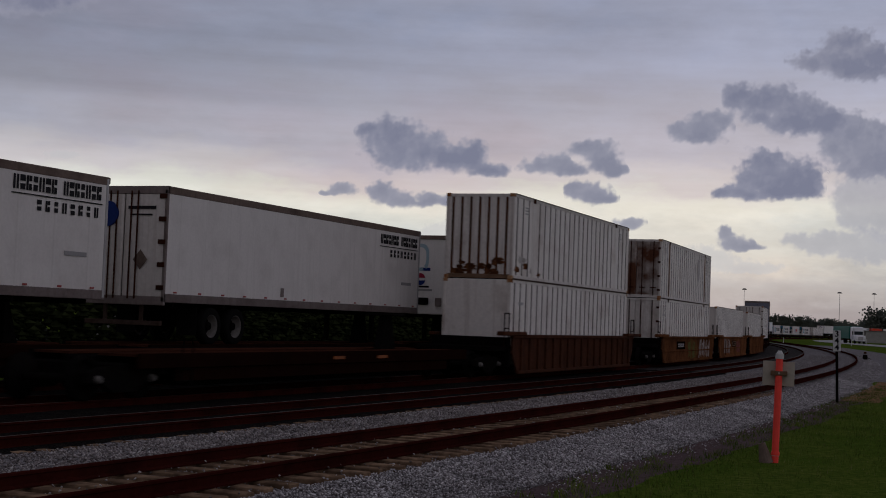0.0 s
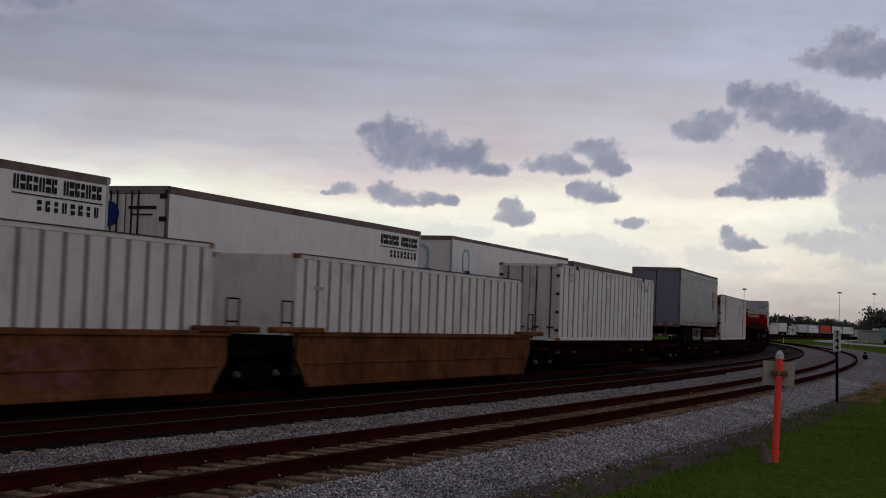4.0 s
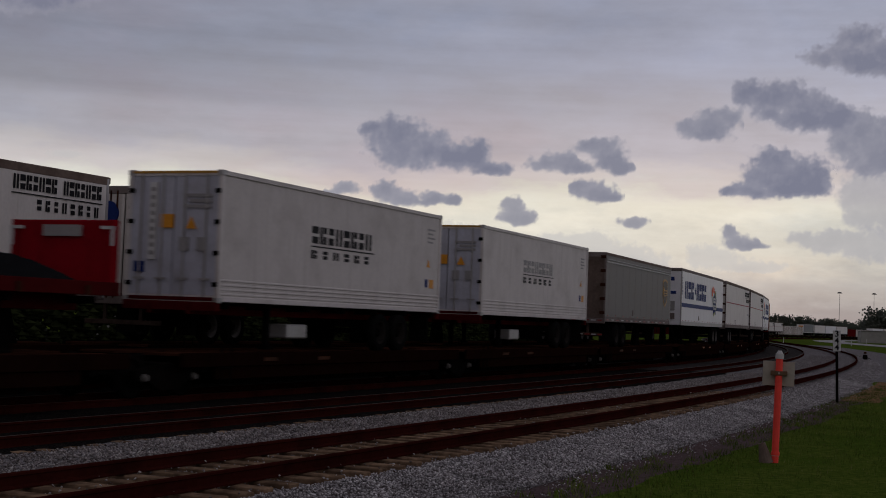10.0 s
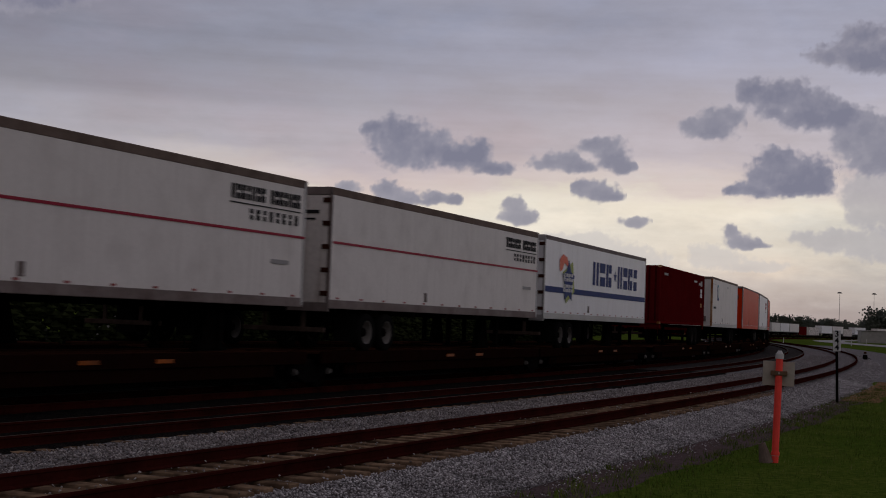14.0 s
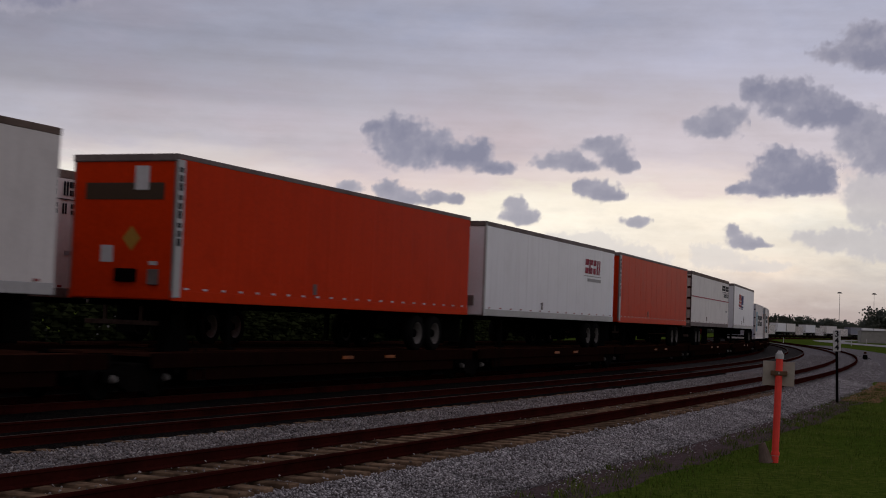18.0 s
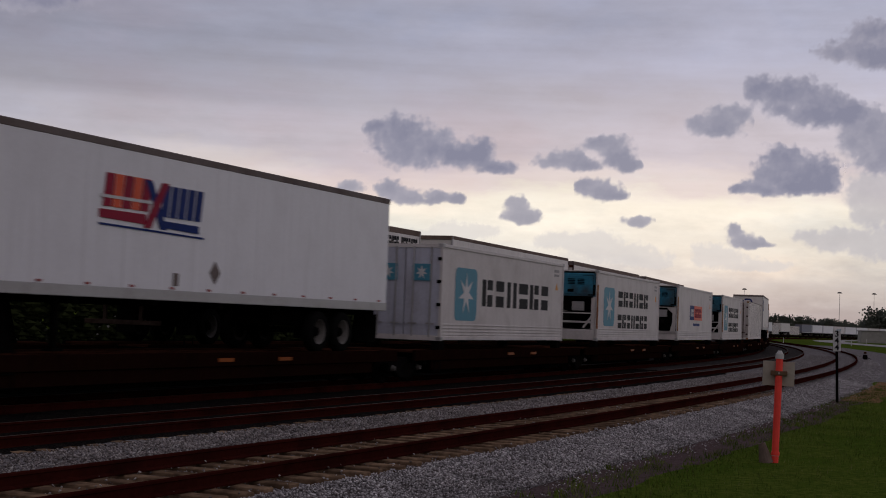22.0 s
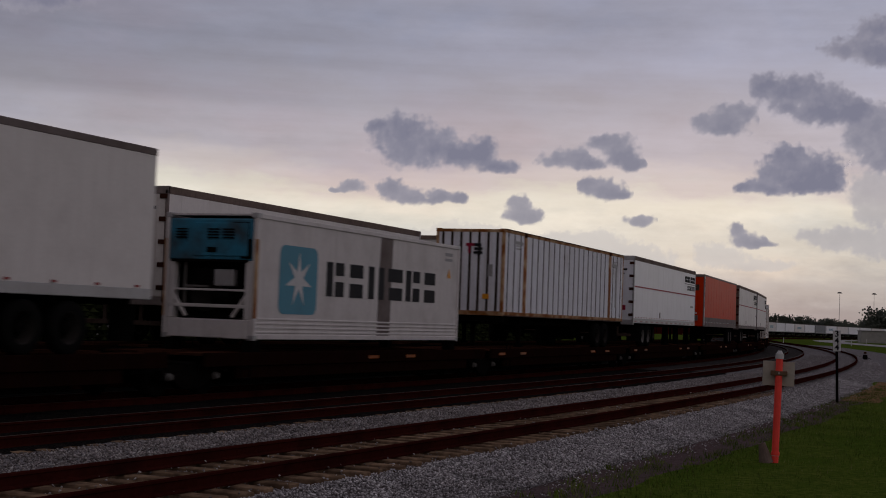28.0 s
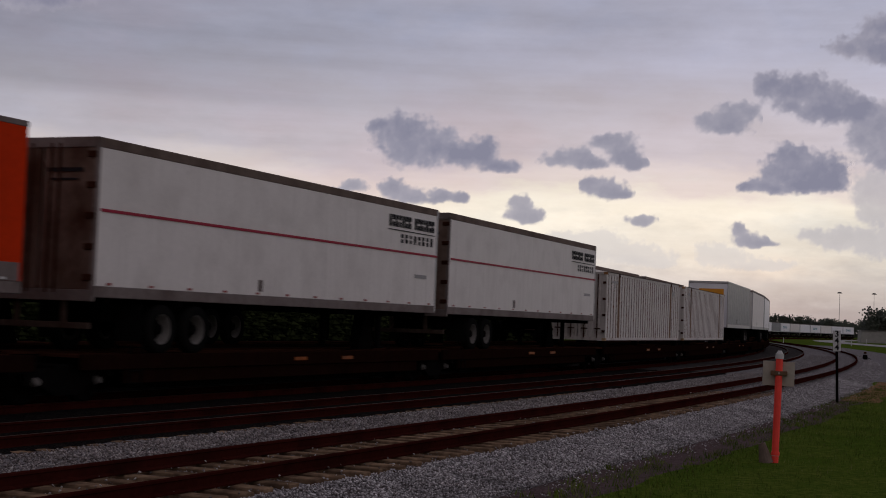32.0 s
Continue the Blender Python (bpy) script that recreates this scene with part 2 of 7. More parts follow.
DIRT = (0.16, 0.12, 0.09)
RUST = (0.13, 0.055, 0.03)
M = {
    "white": material("white_trailer_paint", (0.74, 0.705, 0.675), 0.45, 0, DIRT, 0.20, 14, 0.15, 0.04, 0.03, spec=0.2),
    "bright": material("bright_white_paint", (0.80, 0.80, 0.83), 0.35, 0, DIRT, 0.10, 14, 0.14, 0.03, 0.02),
    "cream": material("aged_white_container_paint", (0.74, 0.70, 0.66), 0.55, 0, (0.19, 0.10, 0.055), 0.5, 10, 0.42, 0.08, 0.05, blotch=0.9, lo=0.52, hi=0.76, spec=0.15),
    "grubby": material("grubby_white_container_paint", (0.66, 0.62, 0.585), 0.6, 0, (0.17, 0.085, 0.045), 0.55, 10, 0.5, 0.1, 0.06, blotch=1.0, lo=0.55, hi=0.80, spec=0.1),
    "coolwhite": material("cool_white_container_paint", (0.74, 0.745, 0.79), 0.5, 0, (0.24, 0.15, 0.09), 0.35, 10, 0.3, 0.06, 0.04, blotch=0.9, lo=0.55, hi=0.80, spec=0.15),
    "reefer": material("pale_grey_reefer_paint", (0.66, 0.62, 0.60), 0.5, 0, DIRT, 0.28, 10, 0.22, 0.05, 0.04),
    "silver": material("brushed_aluminium_sheet", (0.105, 0.105, 0.13), 0.38, 0.0, (0.075, 0.075, 0.09), 0.35, 3, 0.3, 0.01, 0.05),
    "grey": material("dull_grey_paint", (0.165, 0.153, 0.148), 0.5, 0.0, DIRT, 0.3, 10, 0.3, 0.06, 0.05),
    "slate": material("slate_grey_roll_door", (0.17, 0.18, 0.23), 0.5, 0, DIRT, 0.2, 12, 0.2, 0.05, 0.04),
    "orange": material("faded_orange_paint", (0.60, 0.036, 0.004), 0.34, 0, (0.36, 0.020, 0.003), 0.4, 12, 0.35, 0.04, 0.06, spec=0.012),
    "maroon": material("dark_red_container_paint", (0.115, 0.0065, 0.008), 0.9, 0, (0.065, 0.005, 0.006), 0.4, 10, 0.3, 0.08, 0.06, spec=0.0),
    "redpaint": material("red_steel_paint", (0.25, 0.006, 0.014), 0.55, 0, (0.10, 0.006, 0.008), 0.5, 10, 0.4, 0.08, 0.06, spec=0.0),
    "band": material("weathered_brown_top_rail", (0.19, 0.142, 0.118), 0.7, 0.0, (0.055, 0.035, 0.028), 0.7, 12, 0.3, 0.1, 0.12, spec=0.05),
    "rail_grey": material("grey_bottom_rail", (0.20, 0.165, 0.155), 0.65, 0.0, (0.075, 0.045, 0.036), 0.7, 12, 0.4, 0.1, 0.1, spec=0.1),
    "post": material("galvanised_trim", (0.42, 0.41, 0.41), 0.45, 0.5, DIRT, 0.3, 12, 0.2, 0.06, 0.05),
    "rustpost": material("rusty_corner_steel", (0.50, 0.33, 0.19), 0.75, 0.0, (0.26, 0.095, 0.026), 1.0, 6, 0.6, 0.2, 0.1, blotch=2.2, lo=0.40, hi=0.58, spec=0.05),
    "rust": material("rusted_steel", (0.055, 0.02, 0.012), 0.9, 0.0, (0.015, 0.009, 0.008), 0.7, 9, 0.3, 0.25, 0.15, spec=0.0),
    "rail": material("rusty_rail_steel", (0.040, 0.008, 0.006), 0.85, 0.0, (0.012, 0.004, 0.0035), 0.7, 14, 0, 0.2, 0.12, spec=0.0),
    "shine": material("worn_rail_head", (0.062, 0.038, 0.027), 0.6, 0.0, (0.04, 0.025, 0.018), 0.6, 20, 0, 0.05, 0.1, spec=0.08),
    "reeferdoor": material("cool_grey_reefer_door_paint", (0.52, 0.53, 0.61), 0.5, 0, DIRT, 0.35, 10, 0.3, 0.05, 0.05),
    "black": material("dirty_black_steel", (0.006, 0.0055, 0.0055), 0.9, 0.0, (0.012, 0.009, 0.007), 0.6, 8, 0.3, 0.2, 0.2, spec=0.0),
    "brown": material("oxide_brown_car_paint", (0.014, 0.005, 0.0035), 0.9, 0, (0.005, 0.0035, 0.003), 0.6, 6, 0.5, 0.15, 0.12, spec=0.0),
    "wellorange": material("weathered_orange_brown_car_paint", (0.17, 0.070, 0.030), 0.85, 0, (0.06, 0.026, 0.014), 0.7, 5, 0.7, 0.15, 0.18, spec=0.0, blotch=0.9, lo=0.42, hi=0.66),
    "wellbrown": material("rust_brown_ribbed_car_paint", (0.075, 0.028, 0.015), 0.85, 0, (0.022, 0.010, 0.007), 0.8, 6, 0.6, 0.12, 0.15, spec=0.02),
    "rubber": material("tyre_rubber", (0.008, 0.008, 0.008), 0.9, 0, (0.018, 0.016, 0.014), 0.4, 20, 0, 0.2, 0.1, spec=0.0),
    "rim": material("painted_wheel_rim", (0.15, 0.14, 0.13), 0.6, 0.0, (0.03, 0.022, 0.018), 0.8, 14, 0, 0.1, 0.1, spec=0.1),
    "dirtyrim": material("dark_wheel_rim", (0.03, 0.027, 0.025), 0.8, 0.0, (0.012, 0.010, 0.009), 0.8, 14, 0, 0.1, 0.1, spec=0.0),
    "blueunit": material("blue_refrigeration_unit_paint", (0.035, 0.19, 0.29), 0.55, 0, (0.05, 0.035, 0.025), 0.75, 9, 0.5, 0.06, 0.08, lo=0.44, hi=0.66, spec=0.1),
    "logo_blue": material("sky_blue_panel_paint", (0.07, 0.27, 0.37), 0.5, 0, (0.05, 0.15, 0.2), 0.3, 12, 0.2, 0.03, 0.04),
    "pale_blue": material("sun_bleached_blue_vinyl", (0.30, 0.43, 0.50), 0.5, 0, (0.42, 0.48, 0.52), 0.5, 12, 0.2, 0.03, 0.04),
    "navy": material("navy_vinyl", (0.014, 0.032, 0.16), 0.5, 0, (0.02, 0.03, 0.09), 0.3, 12, 0, 0.02, 0.04, spec=0.06),
    "ink": material("black_lettering_vinyl", (0.016, 0.015, 0.018), 0.55, 0, (0.05, 0.046, 0.044), 0.3, 12, 0, 0.02, 0.05, spec=0.06),
    "stripe": material("dark_red_stripe_vinyl", (0.33, 0.018, 0.045), 0.5, 0, (0.20, 0.02, 0.035), 0.3, 12, 0, 0.02, 0.05, spec=0.1),
    "crimson": material("crimson_vinyl", (0.30, 0.022, 0.05), 0.5, 0, (0.2, 0.02, 0.04), 0.3, 12, 0, 0.02, 0.05, spec=0.06),
    "vermilion": material("orange_red_vinyl", (0.75, 0.10, 0.03), 0.45, 0, (0.5, 0.08, 0.03), 0.3, 12, 0, 0.02, 0.05),
    "amber": material("amber_reflector", (0.30, 0.075, 0.010), 0.4, 0, (0.08, 0.028, 0.012), 0.7, 12, 0, 0.02, 0.15, spec=0.1),
    "grimy": material("soot_caked_reflector", (0.07, 0.026, 0.012), 0.8, 0, (0.02, 0.014, 0.010), 0.7, 12, 0, 0.05, 0.15, spec=0.1),
    "lamp_red": material("red_marker_lens", (0.30, 0.03, 0.03), 0.3, 0, (0.12, 0.02, 0.02), 0.3, 12, 0, 0.0, 0.05),
    "yellow": material("yellow_warning_vinyl", (0.72, 0.30, 0.02), 0.45, 0, (0.4, 0.2, 0.03), 0.3, 12, 0, 0.02, 0.05),
    "olive": material("lime_green_vinyl", (0.30, 0.36, 0.04), 0.45, 0, (0.2, 0.25, 0.04), 0.3, 12, 0, 0.02, 0.05),
    "brownlogo": material("dark_brown_vinyl", (0.05, 0.028, 0.012), 0.45, 0, (0.04, 0.02, 0.01), 0.3, 12, 0, 0.02, 0.05),
    "ochre": material("ochre_vinyl", (0.44, 0.225, 0.03), 0.45, 0, (0.2, 0.1, 0.02), 0.3, 12, 0, 0.02, 0.05),
    "faint": material("faded_lettering", (0.30, 0.29, 0.29), 0.5, 0, (0.36, 0.35, 0.34), 0.5, 12, 0, 0.02, 0.05),
    "tarp": material("black_tarpaulin", (0.010, 0.010, 0.011), 0.75, 0, (0.02, 0.02, 0.02), 0.4, 6, 0, 0.3, 0.1, spec=0.0),
    "tie": material("weathered_sleeper_wood", (0.25, 0.165, 0.105), 0.9, 0, (0.085, 0.055, 0.038), 0.75, 9, 0, 0.35, 0.24, blotch=4.0, lo=0.38, hi=0.60, spec=0.0),
    "safety": material("orange_marker_plastic", (0.98, 0.075, 0.055), 0.45, 0, (0.70, 0.06, 0.045), 0.35, 10, 0.3, 0.04, 0.05),
    "signwhite": material("white_sign_plate", (0.62, 0.62, 0.62), 0.5, 0, DIRT, 0.3, 10, 0.3, 0.04, 0.05),
    "concrete": material("pale_concrete", (0.36, 0.35, 0.33), 0.9, 0, (0.22, 0.21, 0.2), 0.5, 5, 0, 0.15, 0.08),
    "green": material("green_trailer_paint", (0.03, 0.16, 0.125), 0.5, 0, (0.03, 0.08, 0.06), 0.3, 8, 0.2, 0.03, 0.05),
    "glass": material("dark_glass", (0.02, 0.025, 0.03), 0.1, 0.0, (0.03, 0.03, 0.03), 0.1, 8, 0, 0.0, 0.02),
    "bark": material("tree_bark", (0.10, 0.075, 0.055), 0.95, 0, (0.05, 0.04, 0.03), 0.5, 6, 0, 0.4, 0.15),
    # distance haze is put into both leaf colours, lighter and greyer
    "leaf": material("hazy_dark_foliage", (0.095, 0.108, 0.082), 0.85, 0, (0.058, 0.070, 0.052), 0.7, 3, 0, 0.2, 0.25, 0, 0.7),
    "leaf_pale": material("hazy_grey_green_foliage", (0.10, 0.112, 0.095), 0.85, 0, (0.05, 0.062, 0.052), 0.7, 3, 0, 0.2, 0.2, 0, 0.7),
    "tan_plate": material("weathered_tan_sign_back", (0.42, 0.385, 0.33), 0.6, 0, DIRT, 0.35, 10, 0.3, 0.05, 0.06),
    "darkred": material("dirty_dark_red_steel", (0.075, 0.007, 0.008), 0.8, 0, (0.016, 0.005, 0.005), 0.7, 8, 0.3, 0.1, 0.1, spec=0.0),
    "rustdoor": material("rust_bloomed_white_paint", (0.47, 0.43, 0.40), 0.7, 0, (0.105, 0.036, 0.016), 0.97, 7, 0.8, 0.15, 0.1, blotch=0.85, lo=0.40, hi=0.58, spec=0.05),
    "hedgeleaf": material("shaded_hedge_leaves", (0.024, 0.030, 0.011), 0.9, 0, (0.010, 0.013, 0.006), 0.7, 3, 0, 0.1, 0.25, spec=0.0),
    # groove colours: the shade inside is painted in, along with dirt and rust
    "shaded_grime": material("shaded_grimy_recess", (0.075, 0.056, 0.048), 0.85, 0, (0.04, 0.025, 0.02), 0.8, 5, 0.5, 0.1, 0.12, spec=0.0),
    "shaded_red": material("shaded_dark_red_recess", (0.085, 0.007, 0.0075), 0.8, 0, (0.03, 0.005, 0.005), 0.6, 6, 0.4, 0.1, 0.12, spec=0.0),
    "rustgroove": material("rust_streaked_shaded_recess", (0.13, 0.085, 0.06), 0.85, 0, (0.17, 0.055, 0.022), 0.95, 5, 0.5, 0.15, 0.12, blotch=0.9, lo=0.40, hi=0.60, spec=0.0),
    "brownpost": material("rust_brown_frame_post", (0.24, 0.155, 0.10), 0.8, 0, (0.10, 0.050, 0.028), 0.85, 7, 0.7, 0.15, 0.12, lo=0.40, hi=0.66, spec=0.02),
    "browndoor": material("rust_brown_trailer_doors", (0.23, 0.165, 0.135), 0.75, 0, (0.065, 0.028, 0.017), 0.95, 7, 0.8, 0.15, 0.12, blotch=0.7, lo=0.38, hi=0.62, spec=0.04),
    "darkrail": material("dark_rusty_container_rail", (0.085, 0.060, 0.050), 0.8, 0, (0.04, 0.020, 0.014), 0.8, 7, 0.4, 0.15, 0.15, spec=0.02),
    "rustpatch": material("bare_rusted_patch", (0.15, 0.062, 0.028), 0.9, 0, (0.05, 0.022, 0.013), 0.9, 8, 0.3, 0.2, 0.15, blotch=3.0, lo=0.4, hi=0.6, spec=0.0),
    "ghost": material("grey_paint_over_a_removed_emblem", (0.44, 0.415, 0.395), 0.6, 0, (0.26, 0.22, 0.20), 0.8, 8, 0.6, 0.04, 0.08, blotch=2.0, lo=0.40, hi=0.66, spec=0.1),
    "dry": material("dry_tan_grass", (0.25, 0.150, 0.080), 0.95, 0, (0.08, 0.075, 0.025), 0.8, 12, 0, 0.4, 0.2, blotch=2.0, spec=0.0),
    "spray_white": material("white_spray_paint", (0.36, 0.32, 0.30), 0.6, 0, (0.14, 0.075, 0.045), 0.75, 6, 0.3, 0.02, 0.15, blotch=2.5, lo=0.40, hi=0.64, spec=0.0),
    "spray_green": material("green_spray_paint", (0.105, 0.115, 0.040), 0.6, 0, (0.13, 0.05, 0.02), 0.9, 6, 0.3, 0.02, 0.15, blotch=1.6, lo=0.40, hi=0.60, spec=0.0),
    "spray_pink": material("pink_spray_paint", (0.19, 0.07, 0.08), 0.6, 0, (0.13, 0.05, 0.02), 0.9, 6, 0.3, 0.02, 0.15, blotch=1.6, lo=0.40, hi=0.60, spec=0.0),
}


def ground_material(name, colours, scales, bump):
    """Soil, gravel or turf: three colours mixed by coarse and fine noise over the place."""
    m = bpy.data.materials.new(name)
    m.use_nodes = True
    n, l = m.node_tree.nodes, m.node_tree.links
    b = n["Principled BSDF"]
    b.inputs["Roughness"].default_value = 0.95
    b.inputs["Specular IOR Level"].default_value = 0.0
    tc = n.new("ShaderNodeTexCoord")
    last = None
    for i, sc in enumerate(scales):
        t = n.new("ShaderNodeTexNoise")
        t.inputs["Scale"].default_value, t.inputs["Detail"].default_value, t.inputs["Roughness"].default_value = sc, 6.0, 0.65
        l.new(tc.outputs["Object"], t.inputs["Vector"])
        r = n.new("ShaderNodeMapRange")
        r.inputs["From Min"].default_value, r.inputs["From Max"].default_value = 0.38, 0.64
        l.new(t.outputs["Fac"], r.inputs["Value"])
        x = n.new("ShaderNodeMix")
        x.data_type = "RGBA"
        x.inputs[7].default_value = (*colours[i + 1], 1)
        if last is None:
            x.inputs[6].default_value = (*colours[0], 1)
        else:
            l.new(last.outputs[2], x.inputs[6])
        l.new(r.outputs[0], x.inputs[0])
        last = x
    l.new(last.outputs[2], b.inputs["Base Color"])
    v = n.new("ShaderNodeTexVoronoi")
    v.inputs["Scale"].default_value = bump[0]
    l.new(tc.outputs["Object"], v.inputs["Vector"])
    bp = n.new("ShaderNodeBump")
    bp.inputs["Strength"].default_value, bp.inputs["Distance"].default_value = bump[1], bump[2]
    l.new(v.outputs["Distance"], bp.inputs["Height"])
    l.new(bp.outputs[0], b.inputs["Normal"])
    return m


M["turf"] = ground_material("mown_turf", ((0.070, 0.112, 0.014), (0.118, 0.138, 0.026), (0.042, 0.075, 0.009)), (0.55, 6.0), (30, 0.8, 0.03))
M["ballast"] = ground_material("granite_ballast", ((0.215, 0.200, 0.205), (0.40, 0.38, 0.385), (0.085, 0.074, 0.072)), (7.0, 26.0), (17, 1.0, 0.05))
# near-black: the trains' shade is put into the stone colour, with oil
M["oil_shade"] = ground_material("oil_and_shade_darkened_ballast", ((0.012, 0.0105, 0.010), (0.022, 0.019, 0.017), (0.007, 0.0065, 0.0065)), (3.0, 22.0), (17, 1.0, 0.05))
M["dirt"] = ground_material("brown_trackside_dirt", ((0.080, 0.053, 0.055), (0.056, 0.042, 0.034), (0.125, 0.094, 0.094)), (1.2, 11.0), (22, 0.8, 0.03))
# the same shade, weaker, put into a grey
M["shade_grey"] = ground_material("shade_grey_ballast", ((0.055, 0.050, 0.048), (0.095, 0.087, 0.085), (0.028, 0.025, 0.024)), (4.0, 24.0), (17, 1.0, 0.05))
M["road"] = ground_material("pale_worn_pavement", ((0.36, 0.35, 0.34), (0.30, 0.29, 0.28), (0.40, 0.39, 0.38)), (0.3, 4.0), (12, 0.2, 0.01))


def stone_material(name, warm, dark):
    m = bpy.data.materials.new(name)
    m.use_nodes = True
    n, l = m.node_tree.nodes, m.node_tree.links
    b = n["Principled BSDF"]
    b.inputs["Roughness"].default_value = 0.9
    b.inputs["Specular IOR Level"].default_value = 0.15
    geo = n.new("ShaderNodeNewGeometry")
    ramp = n.new("ShaderNodeValToRGB")
    for at, c in ((0.28, (0.16 * warm, 0.15, 0.153 / warm)), (0.58, (0.29 * warm, 0.278, 0.285 / warm)), (0.85, (0.44 * warm, 0.425, 0.435 / warm))):
        ramp.color_ramp.elements.new(at).color = (*c, 1)
    ramp.color_ramp.elements[0].color = (0.08, 0.066, 0.062, 1)
    ramp.color_ramp.elements[-1].color = (0.54, 0.525, 0.52, 1)
    l.new(geo.outputs["Random Per Island"], ramp.inputs[0])
    tc, patch, span, shade = n.new("ShaderNodeTexCoord"), n.new("ShaderNodeTexNoise"), n.new("ShaderNodeMapRange"), n.new("ShaderNodeVectorMath")
    patch.inputs["Scale"].default_value, patch.inputs["Detail"].default_value, patch.inputs["Roughness"].default_value = 0.9, 6.0, 0.65
    span.inputs["From Min"].default_value, span.inputs["From Max"].default_value = 0.32, 0.62
    span.inputs["To Min"].default_value, span.inputs["To Max"].default_value = 0.62 * dark, 1.12 * dark
    shade.operation = "SCALE"
    l.new(tc.outputs["Object"], patch.inputs["Vector"])
    l.new(patch.outputs["Fac"], span.inputs["Value"])
    l.new(span.outputs[0], shade.inputs["Scale"])
    l.new(ramp.outputs[0], shade.inputs[0])
    l.new(shade.outputs[0], b.inputs["Base Color"])
    return m


def blade_material():
    m = bpy.data.materials.new("grass_blade")
    m.use_nodes = True
    n, l = m.node_tree.nodes, m.node_tree.links
    b = n["Principled BSDF"]
    b.inputs["Roughness"].default_value = 0.8
    b.inputs["Specular IOR Level"].default_value = 0.1
    geo = n.new("ShaderNodeNewGeometry")
    ramp = n.new("ShaderNodeValToRGB")
    ramp.color_ramp.elements[0].color, ramp.color_ramp.elements[1].color = (0.042, 0.080, 0.009, 1), (0.115, 0.155, 0.022, 1)
    ramp.color_ramp.elements.new(0.93).color = (0.125, 0.155, 0.028, 1)
    ramp.color_ramp.elements[-1].color = (0.20, 0.17, 0.08, 1)
    l.new(geo.outputs["Random Per Island"], ramp.inputs[0])
    tc, patch, span, shade = n.new("ShaderNodeTexCoord"), n.new("ShaderNodeTexNoise"), n.new("ShaderNodeMapRange"), n.new("ShaderNodeVectorMath")
    patch.inputs["Scale"].default_value, patch.inputs["Detail"].default_value = 1.1, 5.0
    span.inputs["From Min"].default_value, span.inputs["From Max"].default_value = 0.3, 0.7
    span.inputs["To Min"].default_value, span.inputs["To Max"].default_value = 0.5, 1.5
    shade.operation = "SCALE"
    l.new(tc.outputs["Object"], patch.inputs["Vector"])
    l.new(patch.outputs["Fac"], span.inputs["Value"])
    l.new(ramp.outputs[0], shade.inputs[0])
    l.new(span.outputs[0], shade.inputs["Scale"])
    l.new(shade.outputs[0], b.inputs["Base Color"])
    return m


M["stone"], M["stained_stone"], M["blade"] = stone_material("ballast_stone", 1.015, 1.34), stone_material("rust_stained_ballast_stone", 1.07, 1.0), blade_material()


